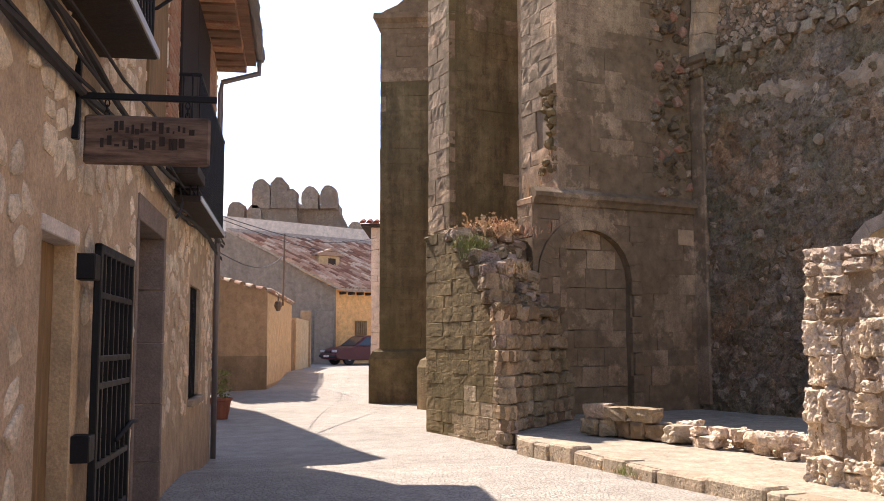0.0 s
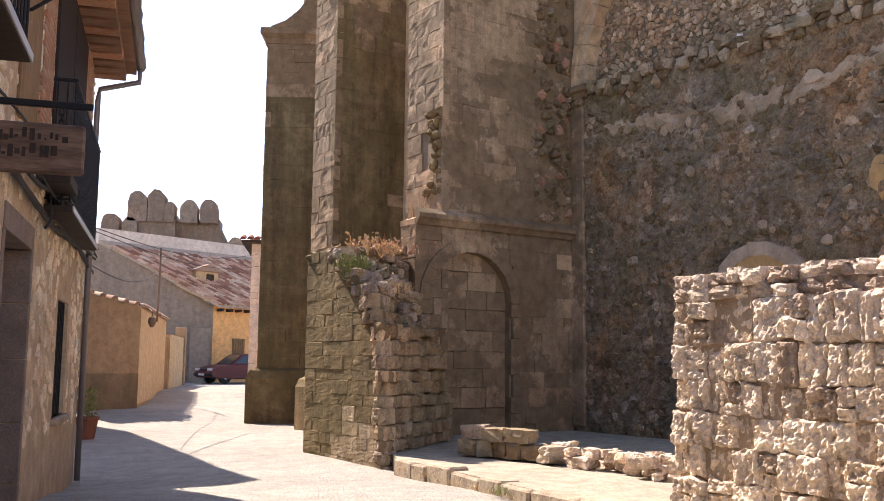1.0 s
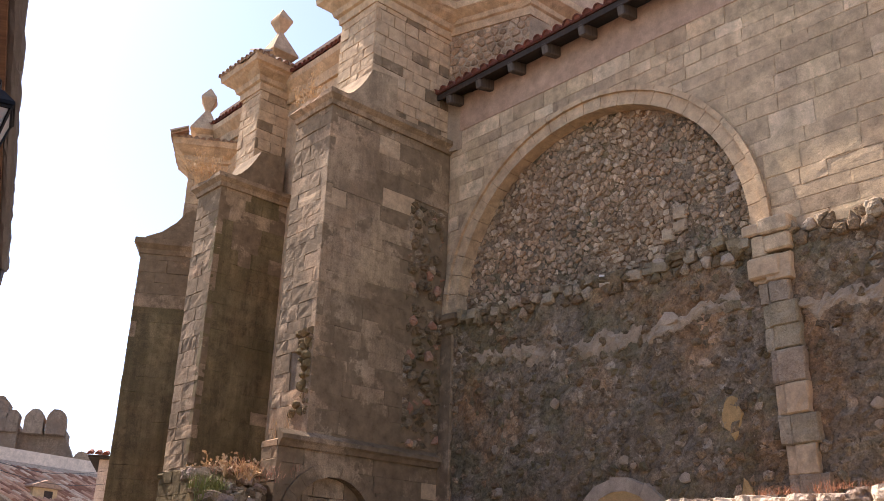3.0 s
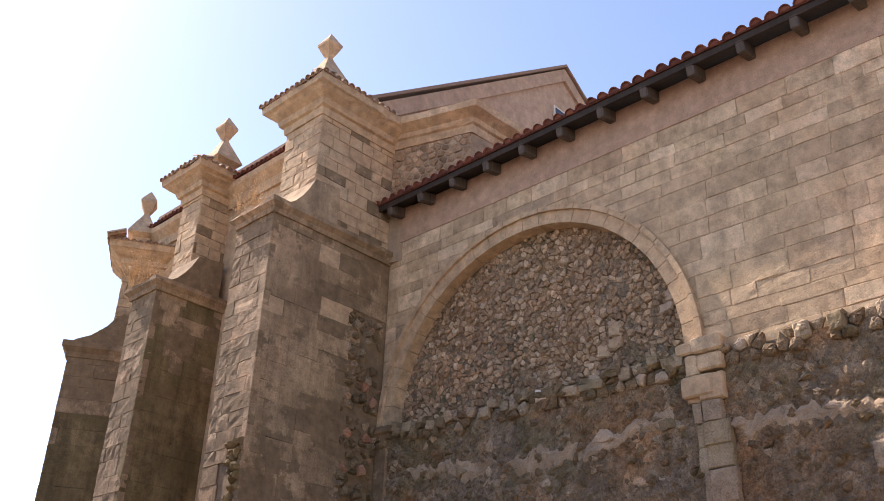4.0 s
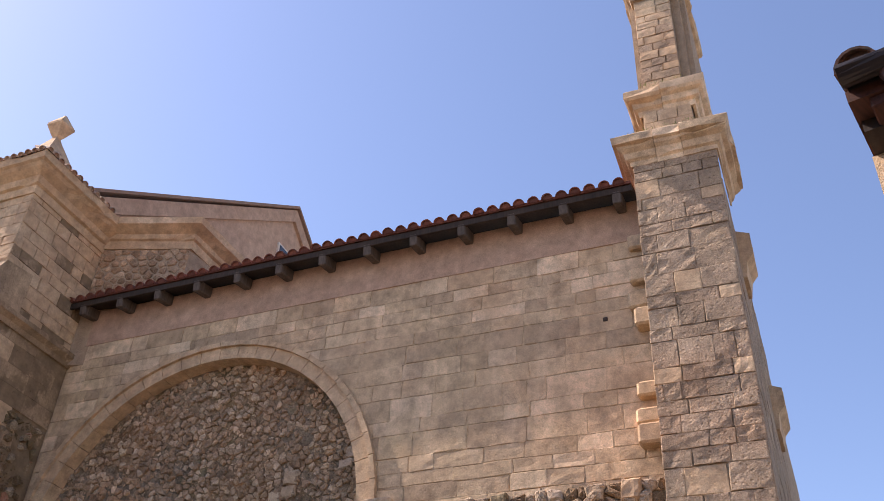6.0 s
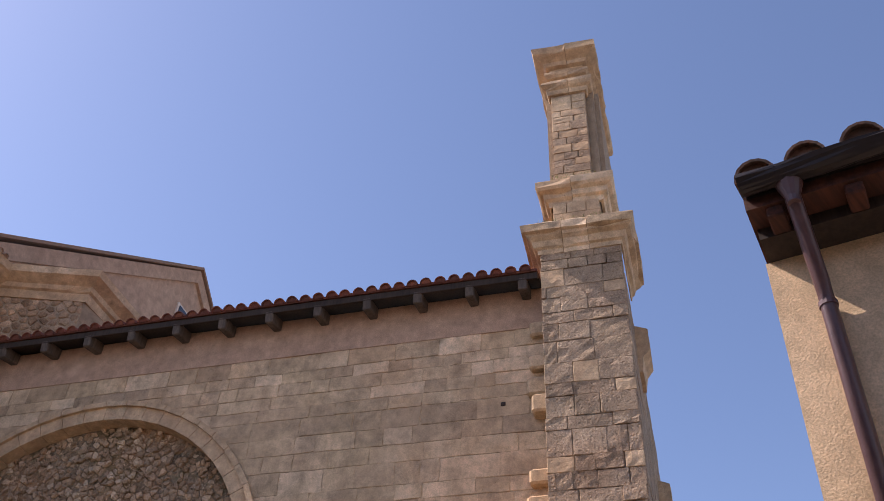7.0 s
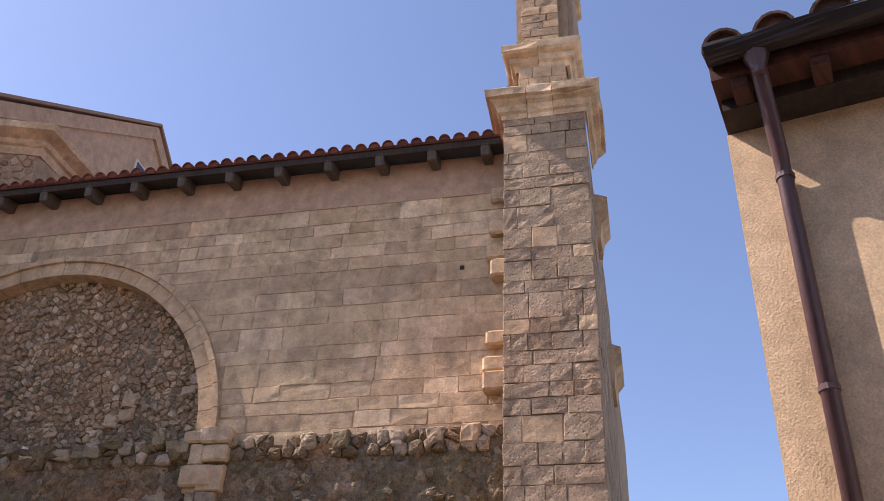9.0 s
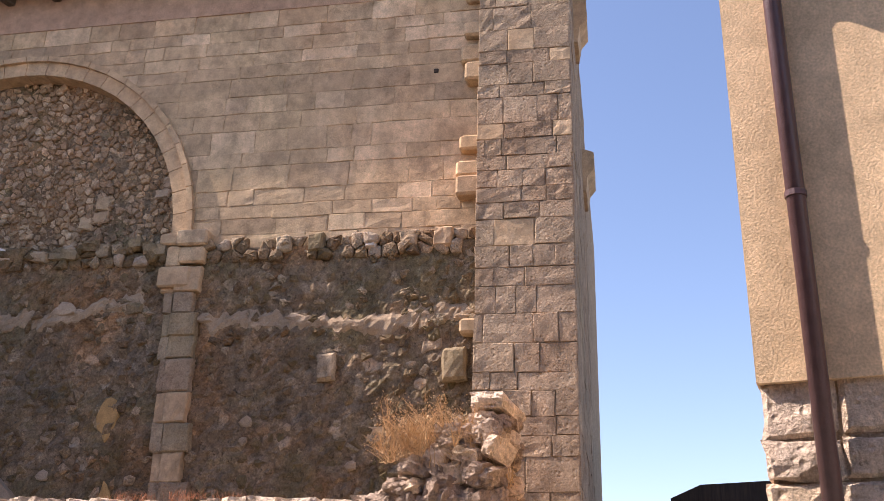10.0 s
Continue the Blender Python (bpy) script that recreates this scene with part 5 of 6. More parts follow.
            craggy_stone(ms, x + 0.002, x + b - 0.002, a0 + 0.002, a1 - 0.002, GR.uniform(-0.02, 0.07), GR, 15, 0.03, 0.018, 0.026, 0.04, 0.05, 0.3, GR.choice([0.012, 0.022, 0.034, 0.045]))
            part("wall_stone", ms, GARDEN if GR.random() < 0.9 else GARDEN_DARK, garden)
        x += b
    z += c
for layer in range(2):
    x = 0.02
    while x < 5.5:
        b = GR.uniform(0.14, 0.32)
        up = 0.0 if x < 4.5 else min(0.75, (x - 4.5) * 0.85)
        ms = Mesher()
        h = GR.uniform(0.06, 0.085)
        rock(ms, Matrix.Translation((x + b / 2, 0.26 + GR.uniform(-0.03, 0.03), 2.17 + layer * 0.13 + up + 0.05 * noise.noise(Vector((x * 0.9, 0, 5))))) @ pose(0, 0, 0, GR.uniform(-5, 5), GR.uniform(-7, 7), GR.uniform(-6, 6)), b / 2 * 0.97, 0.29, h, GR, 6, 0.13, 0.25)
        part("coping_stone", ms, GR.choice([GARDEN, GARDEN_DARK]), garden)
        x += b

for k in range(70):
    if k < 45:
        x, y = GR.uniform(4.65, 5.55), GR.uniform(-0.02, 0.06)
    else:
        x, y = 5.5 + GR.uniform(-0.04, 0.03), GR.uniform(0.0, 0.6)
    z = 2.2 + GR.random() * max(0.1, (x - 4.5) * 0.75)
    ms = Mesher()
    rock(ms, Matrix.Translation((x, y, z)) @ pose(0, 0, 0, GR.uniform(-20, 20), GR.uniform(-20, 20), GR.uniform(0, 90)), GR.uniform(0.07, 0.13), GR.uniform(0.06, 0.1), GR.uniform(0.05, 0.09), GR, 4, 0.3)
    part("tumbled_stone", ms, GARDEN if GR.random() < 0.3 else GARDEN_DARK, garden)

# ---- right house ----
HF = face_on((4.24, 1.46, 0), (0.242, -0.970))
house = thing("rendered_house", HF, "tan rendered house with tiled eave and stone base", "house")
HR = random.Random(41)
ms = Mesher()
ms.box(0.0, 11.0, 0.0, 6.0, 2.6, 5.2)
part("wall", ms, TAN, house)
ms = Mesher()
ms.box(0.03, 11.0, 0.05, 6.0, -0.3, 2.6)
part("base", ms, MORTAR_PALE, house)
ashlar(house, face_on((0.0, 0.05, 0), (1, 0)), 5.0, 2.62, GARDEN, HR, None, (0.16, 0.3), (0.3, 0.62), "base_stone", 0.006, False, 0.03, 0.02, None, 0.015, 0.014, 1.0, 0.0, 0.01, None, 0.022)
ms = Mesher()
ms.box(0.02, 11.0, -0.22, 6.2, 5.2, 5.28)
part("soffit", ms, BEAM, house)
ms = Mesher()
ms.box(0.0, 11.0, -0.4, 6.2, 5.28, 5.36)
part("eave_course", ms, SOFFIT, house)
ms = Mesher()
ms.box(0.02, 11.0, -0.4, -0.3, 5.36, 5.55)
part("fascia", ms, BEAM, house)
ms = Mesher()
n = 10
ms.sweep([(0.0, -0.4), (11.0, -0.4)], [(0.08 - 0.085 * math.cos(math.pi * i / n) , 5.42 - 0.085 * math.sin(math.pi * i / n)) for i in range(n + 1)] + [(0.08 + 0.075 * math.cos(math.pi * i / n), 5.42 - 0.075 * math.sin(math.pi * i / n)) for i in range(n + 1)])
part("gutter", ms, GUTTER_DARK, house)
for i in range(22):
    ms = Mesher()
    ms.box(0.1 + i * 0.42, 0.2 + i * 0.42, -0.38, -0.2, 5.205, 5.285, 0.01)
    part("rafter", ms, SOFFIT, house)
ms = Mesher()
ms.lathe([(0.036, 5.2), (0.04, 5.24), (0.075, 5.34), (0.075, 5.38)], 0.26, -0.44, 12)
part("hopper", ms, PIPE, house)
tile_row(house, Matrix.Translation((0.1, -0.5, 5.43)), 34, 0.29, 0.5, TILE_MOSSY, HR, 16, 0.12, rows=3)
ms = Mesher()
ms.tube([(0.26, -0.46, 5.36), (0.26, -0.42, 5.24), (0.27, -0.11, 4.9), (0.27, -0.058, 4.75), (0.27, -0.058, 0.1)], 0.045, 12)
part("downpipe", ms, PIPE, house, "maroon painted downpipe", True)
for z in (4.75, 3.48, 2.0):
    ms = Mesher()
    ms.tube([(0.27, -0.058, z), (0.27, -0.058, z + 0.03)], 0.052, 12)
    ms.box(0.26, 0.28, -0.1, 0.02, z, z + 0.02)
    part("pipe_clip", ms, PIPE, house)

# ---- left house ----
LF = face_on((-1.136, -0.180, 0), (-0.1564, 0.9877))
left = thing("stone_house", LF, "narrow street house of stone set in wide mortar with balconies", "house")
LR = random.Random(51)
HOLES = [(4.53, 5.22, -0.3, 2.1), (7.2, 8.55, -0.3, 2.43), (10.85, 11.95, 0.88, 2.16)]
ms = Mesher()
pierced(ms, -8.0, 13.75, -0.4, 5.55, 0.0, 0.45, HOLES)
ms.box(-8.0, 13.75, 0.45, 6.0, -0.4, 5.55)
part("wall", ms, LEFTMORTAR, left)


def on_left(x, z):
    x += 1.5
    if x > 8.7 and z < 0.75:
        return False
    return not any(h[0] - 0.22 < x < h[1] + 0.22 and h[2] - 0.1 < z < h[3] + 0.22 for h in HOLES)


rubble(left, face_on((1.5, 0.0, 0.0), (1, 0)), 12.2, 5.4, 0.25, 0.18, LEFTSTONE, LR, on_left, 0.034, (0.006, 0.02), 0.012, 0.006, 0.004, joined=False, name="facade_stone", odds=0.68, jitter=0.48)
ms = Mesher()
ms.box(-8.0, 13.9, -0.55, 6.2, 5.6, 5.66)
part("eave_board", ms, EAVEWOOD, left)
ms = Mesher()
n = 8
ms.sweep([(-8.0, -0.52), (13.9, -0.52)], [(0.08 - 0.08 * math.cos(math.pi * i / n), 5.72 - 0.08 * math.sin(math.pi * i / n)) for i in range(n + 1)] + [(0.08 + 0.07 * math.cos(math.pi * i / n), 5.72 - 0.07 * math.sin(math.pi * i / n)) for i in range(n + 1)])
part("gutter", ms, ZINC, left)
ms = Mesher()
ms.tube([(13.75, -0.6, 5.7), (13.75, -0.6, 5.45), (13.68, -0.08, 5.28), (13.68, -0.06, 5.1), (13.68, -0.06, -0.1)], 0.04, 10)
part("downpipe", ms, ZINC, left, "", True)

# ---- unseen taller house behind the left house, added and sized to shade the street ----
tall = thing("neighbour_house", Matrix(), "unseen tall house added beyond the stone house to cast the street shadow", "house")
ms = Mesher()
ms.slab([(-5.05, 18.5), (-8.4, 27.1), (-14.0, 25.0), (-10.5, 14.5), (-5.53, 17.64)], -0.3, 8.1)
part("wall", ms, EARTHWALL, tall)

# ---- far end of the street ----
def simple_block(name, poly, z0, z1, mat, label, category):
    ob = thing(name, Matrix(), label, category)
    ms = Mesher()
    ms.slab(poly, z0, z1)
    part("wall", ms, mat, ob)
    return ob


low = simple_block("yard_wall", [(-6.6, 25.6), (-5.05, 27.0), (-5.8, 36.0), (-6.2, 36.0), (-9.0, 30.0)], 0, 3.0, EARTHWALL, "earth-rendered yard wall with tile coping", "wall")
for v in low.children[0].data.vertices:
    if v.co.z > 2.9 and v.co.y < 26:
        v.co.z += 0.38
barn_d = Vector((1.0, 0.9)).normalized()
C, A1 = Vector((-5.45, 48.0)), Vector((-10.7, 46.0))
barn = thing("tiled_house", Matrix.Translation((0, 0, 0.17)), "orange rendered house with grey side and old tile roof", "house")
ms = Mesher()
ms.add([(A1.x, A1.y, 0), (C.x, C.y, 0), (C.x, C.y, 4.1), (A1.x, A1.y, 6.85), (A1.x - 3, A1.y - 1, 5.2), (A1.x - 3, A1.y - 1, 0)], [(0, 1, 2, 3), (0, 3, 4, 5)])
part("gable_wall", ms, GREYWALL, barn)
e = C + barn_d * 16
r2 = A1 + barn_d * 16
ms = Mesher()
ms.add([(C.x, C.y, 0), (e.x, e.y, 0), (e.x, e.y, 4.1), (C.x, C.y, 4.1)], [(0, 1, 2, 3)])
part("front_wall", ms, ORANGE, barn)
ms = Mesher()
ms.add([(C.x + 0.3, C.y - 0.35, 4.0), (e.x + 0.3, e.y - 0.35, 4.0), (r2.x, r2.y, 6.9), (A1.x, A1.y, 6.9), (C.x + 0.3, C.y - 0.35, 4.12), (e.x + 0.3, e.y - 0.35, 4.12), (r2.x, r2.y, 7.02), (A1.x, A1.y, 7.02)], [(0, 1, 2, 3), (4, 5, 6, 7), (0, 1, 5, 4), (3, 0, 4, 7)])
part("roof", ms, TILE_OLD, barn)

castle = thing("castle", Matrix(), "ruined castle with pointed merlons on the hill", "castle")
D = 110.0


def px(x, y, d=D):
    return ((x - 784) / 1667 * d, EYE + (610 - y) / 1667 * d)


CR0 = random.Random(95)


def crumbled(poly, step=0.45, wear=0.11):
    """A polygon with its edges broken up."""
    out = []
    for i, p in enumerate(poly):
        q = poly[(i + 1) % len(poly)]
        n = max(1, int(math.hypot(q[0] - p[0], q[1] - p[1]) / step))
        out += [(p[0] + (q[0] - p[0]) * k / n + CR0.uniform(-wear, wear), p[1] + (q[1] - p[1]) * k / n + CR0.uniform(-wear, wear)) for k in range(n)]
    return out


for poly, d0, d1 in (([(446, 640), (527, 640), (527, 362), (520, 352), (446, 346)], 109.0, 114.0), ([(522, 640), (613, 640), (613, 402), (598, 372), (597, 362), (527, 366), (522, 380)], 110.0, 114.0), ([(398, 640), (470, 640), (470, 394), (398, 398)], 108.0, 112.0), ([(606, 640), (700, 640), (700, 424), (606, 424)], 111.0, 114.0)):
    ms = Mesher()
    ms.prism(crumbled([px(x, y) for x, y in poly]), d0, d1)
    part("curtain_wall", ms, CASTLE, castle)
for xa, xb, yt, yb in ((447, 478, 320, 372), (480, 508, 316, 372), (507, 525, 337, 372), (534, 564, 333, 372), (568, 597, 331, 372), (404, 434, 360, 402), (438, 463, 366, 402), (616, 644, 396, 430), (650, 676, 396, 430)):
    (x0, z1), (x1, z0) = px(xa, yt), px(xb, yb)
    xm, q = (x0 + x1) / 2, (x1 - x0)
    ms = Mesher()
    ms.prism(crumbled([(x0, z0), (x1, z0), (x1, z1 - 0.42 * q), (x1 - 0.12 * q, z1 - 0.2 * q), (x1 - 0.3 * q, z1 - 0.03 * q), (xm, z1), (x0 + 0.3 * q, z1 - 0.03 * q), (x0 + 0.12 * q, z1 - 0.2 * q), (x0, z1 - 0.42 * q)], 0.5, 0.07), 108.5, 110.5)
    part("merlon", ms, CASTLE, castle)


# ---- left house: openings, balconies, sign, lamp ----
def lpart(name, mat, parent, *boxes, c=0.006, label=""):
    ms = Mesher()
    for q in boxes:
        ms.box(*q, c)
    return part(name, ms, mat, parent, label)


def tagged_thing(name, label, category, group=""):
    return thing(name, LF, label, category, group)


door = tagged_thing("door_1", "closed varnished plank door in a pale frame", "door")
for i in range(4):
    lpart("plank", DOORWOOD, door, (4.56 + i * 0.158, 4.712 + i * 0.158, 0.10, 0.15, 0.0, 2.02))
lpart("door_frame", CREAM, door, (5.18, 5.30, -0.01, 0.12, 0.0, 2.1))
lpart("lintel", WHITE, door, (4.5, 5.24, -0.015, 0.14, 2.02, 2.1))
lpart("backing", BEAM, door, (4.53, 5.2, 0.16, 0.2, 0.0, 2.05))

gate = tagged_thing("metal_gate", "open black wrought iron gate folded against the wall", "gate")
GX0, GX1, GZ0, GZ1, GY = 5.34, 6.42, 0.16, 2.05, -0.09
lpart("gate_frame", IRON, gate, (GX0, GX0 + 0.06, GY - 0.02, GY + 0.02, GZ0, GZ1), (GX1 - 0.05, GX1, GY - 0.02, GY + 0.02, GZ0, GZ1), (GX0, GX1, GY - 0.02, GY + 0.02, GZ1 - 0.05, GZ1), (GX0, GX1, GY - 0.02, GY + 0.02, GZ0, GZ0 + 0.06))
for i in range(6):
    lpart("bar", IRON, gate, (GX0 + 0.16 + i * 0.15, GX0 + 0.185 + i * 0.15, GY - 0.012, GY + 0.012, GZ0 + 0.05, GZ1 - 0.04), c=0.003)
for z in (0.5, 0.82, 1.25, 1.4, 1.75):
    lpart("crossbar", IRON, gate, (GX0 + 0.05, GX1 - 0.04, GY - 0.016, GY + 0.016, z, z + 0.035), c=0.003)
for z in (0.88, 1.84):
    lpart("hinge", IRON, gate, (GX0 - 0.14, GX0 + 0.02, GY - 0.015, 0.03, z, z + 0.14))
ms = Mesher()
ms.tube([(GX0 + 0.55, GY - 0.03, 0.93), (GX1 - 0.02, GY - 0.035, 1.0), (GX1 + 0.04, GY - 0.05, 1.0)], 0.014, 8)
part("bolt_handle", ms, IRON, gate, "", True)

entry = tagged_thing("door_2", "recessed doorway with grey stone jambs and lintel", "doorway")
JR = random.Random(61)
z = 0.0
while z < 2.4:
    h = min(JR.uniform(0.42, 0.55), 2.42 - z)
    lpart("jamb_block", LINTEL, entry, (8.535, 8.63, -0.018, 0.36, z + 0.003, z + h - 0.003))
    z += h
lpart("lintel", LINTEL, entry, (7.15, 8.64, -0.016, 0.36, 2.42, 2.62))
lpart("near_jamb", LINTEL, entry, (7.12, 7.21, -0.012, 0.36, 0.0, 2.42))
for i in range(7):
    lpart("plank", BEAM, entry, (7.22 + i * 0.187, 7.4 + i * 0.187, 0.24, 0.3, 0.02, 2.42))

win = tagged_thing("window_1", "small dark window with iron bars and pale sill", "window")
lpart("window_frame", BEAM, win, (10.86, 10.94, 0.14, 0.2, 0.9, 2.15), (11.86, 11.94, 0.14, 0.2, 0.9, 2.15), (10.86, 11.94, 0.14, 0.2, 2.08, 2.15), (11.36, 11.44, 0.14, 0.2, 0.9, 2.15))
lpart("pane", DARKGLASS, win, (10.86, 11.94, 0.17, 0.18, 0.9, 2.15), c=0.001)
lpart("window_sill", LIME, win, (10.8, 12.0, -0.07, 0.2, 0.80, 0.88), c=0.012)
for i in range(7):
    ms = Mesher()
    ms.tube([(10.95 + i * 0.15, 0.04, 0.88), (10.95 + i * 0.15, 0.04, 2.16)], 0.009, 6)
    part("bar", ms, IRON, win)


def balcony(x0, x1, out, z, label, rail=1.0):
    b = tagged_thing("balcony", label, "balcony", "street balconies")
    lpart("slab", BEAM, b, (x0, x1, -out, 0.02, z, z + 0.06))
    lpart("edge_strip", STEEL, b, (x0 - 0.004, x1 + 0.004, -out - 0.012, -out, z + 0.005, z + 0.055), c=0.002)
    for dz, r in ((0.12, 0.012), (rail, 0.018)):
        ms = Mesher()
        ms.tube([(x0 + 0.02, 0.0, z + dz), (x0 + 0.02, -out + 0.03, z + dz), (x1 - 0.02, -out + 0.03, z + dz), (x1 - 0.02, 0.0, z + dz)], r, 6)
        part("rail", ms, IRON, b)
    n = int((x1 - x0) / 0.11)
    for i in range(n + 1):
        ms = Mesher()
        x = x0 + 0.02 + i * (x1 - x0 - 0.04) / n
        ms.tube([(x, -out + 0.03, z + 0.05), (x, -out + 0.03, z + rail)], 0.009, 6)
        part("baluster", ms, IRON, b)
    for k in (0.25, 0.6):
        for x in (x0 + 0.02, x1 - 0.02):
            ms = Mesher()
            ms.tube([(x, -out * k, z + 0.05), (x, -out * k, z + rail)], 0.009, 6)
            part("baluster", ms, IRON, b)
    return b


balcony(3.4, 5.65, 0.33, 3.18, "narrow iron balcony with dark underside and pale edge")
balcony(9.2, 12.4, 0.25, 2.86, "long iron balcony with dense black balusters", 1.25)
lpart("canopy_board", BEAM, tagged_thing("wall_canopy", "small weathered wooden canopy fixed to the wall", "canopy"), (8.6, 9.3, -0.28, 0.01, 3.02, 3.12))

up = tagged_thing("upper_windows", "brick-framed upper openings with dark shutters", "window frame")
for x0, x1 in ((8.45, 9.15), (12.25, 13.2), (5.75, 6.1)):
    z = 3.3
    while z < 5.5:
        xx = x0
        while xx < x1 - 0.05:
            e = min(x1, xx + 0.24)
            lpart("brick", BRICK, up, (xx + 0.004, e - 0.004, -0.03, 0.02, z, z + 0.05), c=0.004)
            xx = e
        z += 0.06
lpart("shutter", SLATE, up, (9.3, 10.7, -0.04, 0.01, 3.0, 5.4))
lpart("shutter", SLATE, up, (10.75, 12.2, -0.04, 0.01, 3.0, 5.4))
lpart("post", DOORWOOD, up, (7.35, 8.3, -0.025, 0.01, 3.3, 5.5))


# eave soffit boards and brick brackets
for i in range(34):
    lpart("eave_brick", EAVEWOOD if i % 3 else BRICK, left, (3.0 + i * 0.32, 3.22 + i * 0.32, -0.42, 0.02, 5.46, 5.58))
tile_row(left, Matrix.Translation((-1.0, -0.6, 5.74)), 55, 0.27, 0.5, TILE_OLD, LR, 18, 0.11, rows=2)
ms = Mesher()
ms.prism([(-0.5, 5.66), (6.2, 5.66), (6.2, 5.72), (3.0, 7.0), (-0.5, 5.78)], -13.85, 8.0)
ms.v = [(-p[1], p[0], p[2]) for p in ms.v]
part("roof_deck", ms, TILE_OLD, left)

sign = tagged_thing("hanging_sign", "weathered wooden sign with worn lettering on an iron bracket", "sign")
lpart("board", SIGNWOOD, sign, (5.02, 5.06, -0.70, -0.06, 2.43, 2.69), c=0.012)
lpart("bracket_bar", IRON, sign, (5.03, 5.055, -0.73, 0.0, 2.775, 2.81), c=0.004)
lpart("wall_plate", IRON, sign, (5.02, 5.065, -0.035, 0.01, 2.56, 3.0), c=0.004)
for y in (-0.58, -0.17):
    ms = Mesher()
    for k in range(3):
        ms.tube([(5.042 + 0.012 * math.cos(a) * (k % 2), y + 0.012 * math.cos(a) * (1 - k % 2), 2.70 + 0.028 * k + 0.02 * math.sin(a)) for a in [j * 0.785 for j in range(9)]], 0.004, 5)
    part("chain", ms, IRON, sign)
SR = random.Random(62)
for row, z in ((0, 2.60), (1, 2.52)):
    y = -0.62 + 0.05 * row
    while y < -0.16:
        w = SR.uniform(0.008, 0.03)
        dz = SR.uniform(-0.012, 0.012)
        lpart("letter_bar", BEAM, sign, (5.016, 5.021, y, y + w, z + dz, z + dz + SR.choice([0.012, 0.03, 0.05, 0.06])), c=0.0)
        y += w + SR.uniform(0.004, 0.02)

lamp = tagged_thing("wall_lantern", "black four-sided street lantern with frosted panes on a wall bracket", "street lamp")
LX, LY = 6.45, -0.6
ms = Mesher(Matrix.Translation((LX, LY, 0)))
ms.lathe([(0.09, 4.17), (0.10, 4.19), (0.21, 4.52), (0.20, 4.52), (0.09, 4.2)], 0, 0, 4, math.pi / 4)
part("panes", ms, LAMPGLASS, lamp)
for k in range(4):
    a = math.pi / 4 + k * math.pi / 2
    ms = Mesher()
    ms.tube([(LX + 0.1 * math.cos(a), LY + 0.1 * math.sin(a), 4.17), (LX + 0.215 * math.cos(a), LY + 0.215 * math.sin(a), 4.53)], 0.012, 6)
    part("corner_bar", ms, IRON, lamp)
for r, z in ((0.105, 4.17), (0.22, 4.53)):
    ms = Mesher()
    ms.lathe([(r - 0.02, z - 0.012), (r + 0.012, z - 0.012), (r + 0.012, z + 0.014), (r - 0.02, z + 0.014)], LX, LY, 4, math.pi / 4)
    part("ring", ms, IRON, lamp)
ms = Mesher()
ms.lathe([(0.25, 4.54), (0.24, 4.57), (0.11, 4.68), (0.07, 4.7), (0.08, 4.76), (0.03, 4.8)], LX, LY, 4, math.pi / 4)
part("hood", ms, IRON, lamp)
ms = Mesher()
ms.tube([(LX, 0.0, 3.95), (LX, -0.3, 3.98), (LX, -0.55, 3.98), (LX, LY, 4.05), (LX, LY, 4.17)], 0.02, 8)
ms.tube([(LX, 0.0, 3.75), (LX, -0.2, 3.78), (LX, -0.42, 3.95)], 0.013, 8)
part("bracket", ms, IRON, lamp)

CR = random.Random(63)
for k in range(7):
    cab = tagged_thing("wall_cable", "black cable clipped along the stone wall", "cable", "wall cables")
    pts = []
    for i in range(26):
        s = -1.0 + i * 0.62
        pts.append((s, -0.04 - 0.012 * k, 2.82 + 0.05 * k + 0.05 * math.sin(s * 1.1 + k) + 0.02 * math.sin(s * 3 + 2 * k) - (0.06 * (k % 3))))
    ms = Mesher()
    ms.tube(pts, 0.02 if k in (1, 3) else 0.011, 6)
    part("sheath", ms, CABLE, cab)
loop = tagged_thing("wall_cable", "short loose end of cable hanging from the wall", "cable", "wall cables")
ms = Mesher()
ms.tube([(8.9, -0.08, 3.0), (8.85, -0.12, 2.8), (8.75, -0.12, 2.7), (8.6, -0.1, 2.62)], 0.012, 6)
part("sheath", ms, CABLE, loop)

# ---- terrace stones ----
TS = random.Random(71)


def boulder(name, m, a, b, c, mat, rng, label, group):
    """A chipped block: a box whose corners are shaken."""
    ms = Mesher()
    rock(ms, Matrix.Translation((0, 0, c)), a, b, c, rng, 4, 0.2 if "block" in name else 0.32, 0.18 if "block" in name else 0.4)
    ob = part(name, ms, mat)
    ob.matrix_world = m
    return tagged(ob, label, "stone", group)


p, q = Vector((2.05, 13.35)), Vector((2.98, 12.3))
for course in range(2):
    s, L = 0.0, (q - p).length
    while s < L - 0.1:
        w = TS.uniform(0.24, 0.42)
        c = p + (q - p) * ((s + w / 2) / L)
        if course == 0 or s < L * 0.7:
            boulder("stone_block", face_on((c.x, c.y, 0.24 + course * 0.22), q - p) @ pose(0, 0, 0, 0, TS.uniform(-4, 4), TS.uniform(-9, 9)), w / 2 - 0.006, TS.uniform(0.14, 0.2), TS.uniform(0.085, 0.115), TS.choice([RUINSTONE, ASHLAR, GARDEN_DARK]), TS, "squared limestone block in a low broken wall", "low wall blocks")
        s += w
p, q = Vector((2.95, 12.75)), Vector((4.05, 10.2))
for i in range(60):
    t = TS.random()
    c = p + (q - p) * t
    s = TS.uniform(0.06, 0.15)
    z = 0.22 + (0.13 if TS.random() < 0.35 else 0.0)
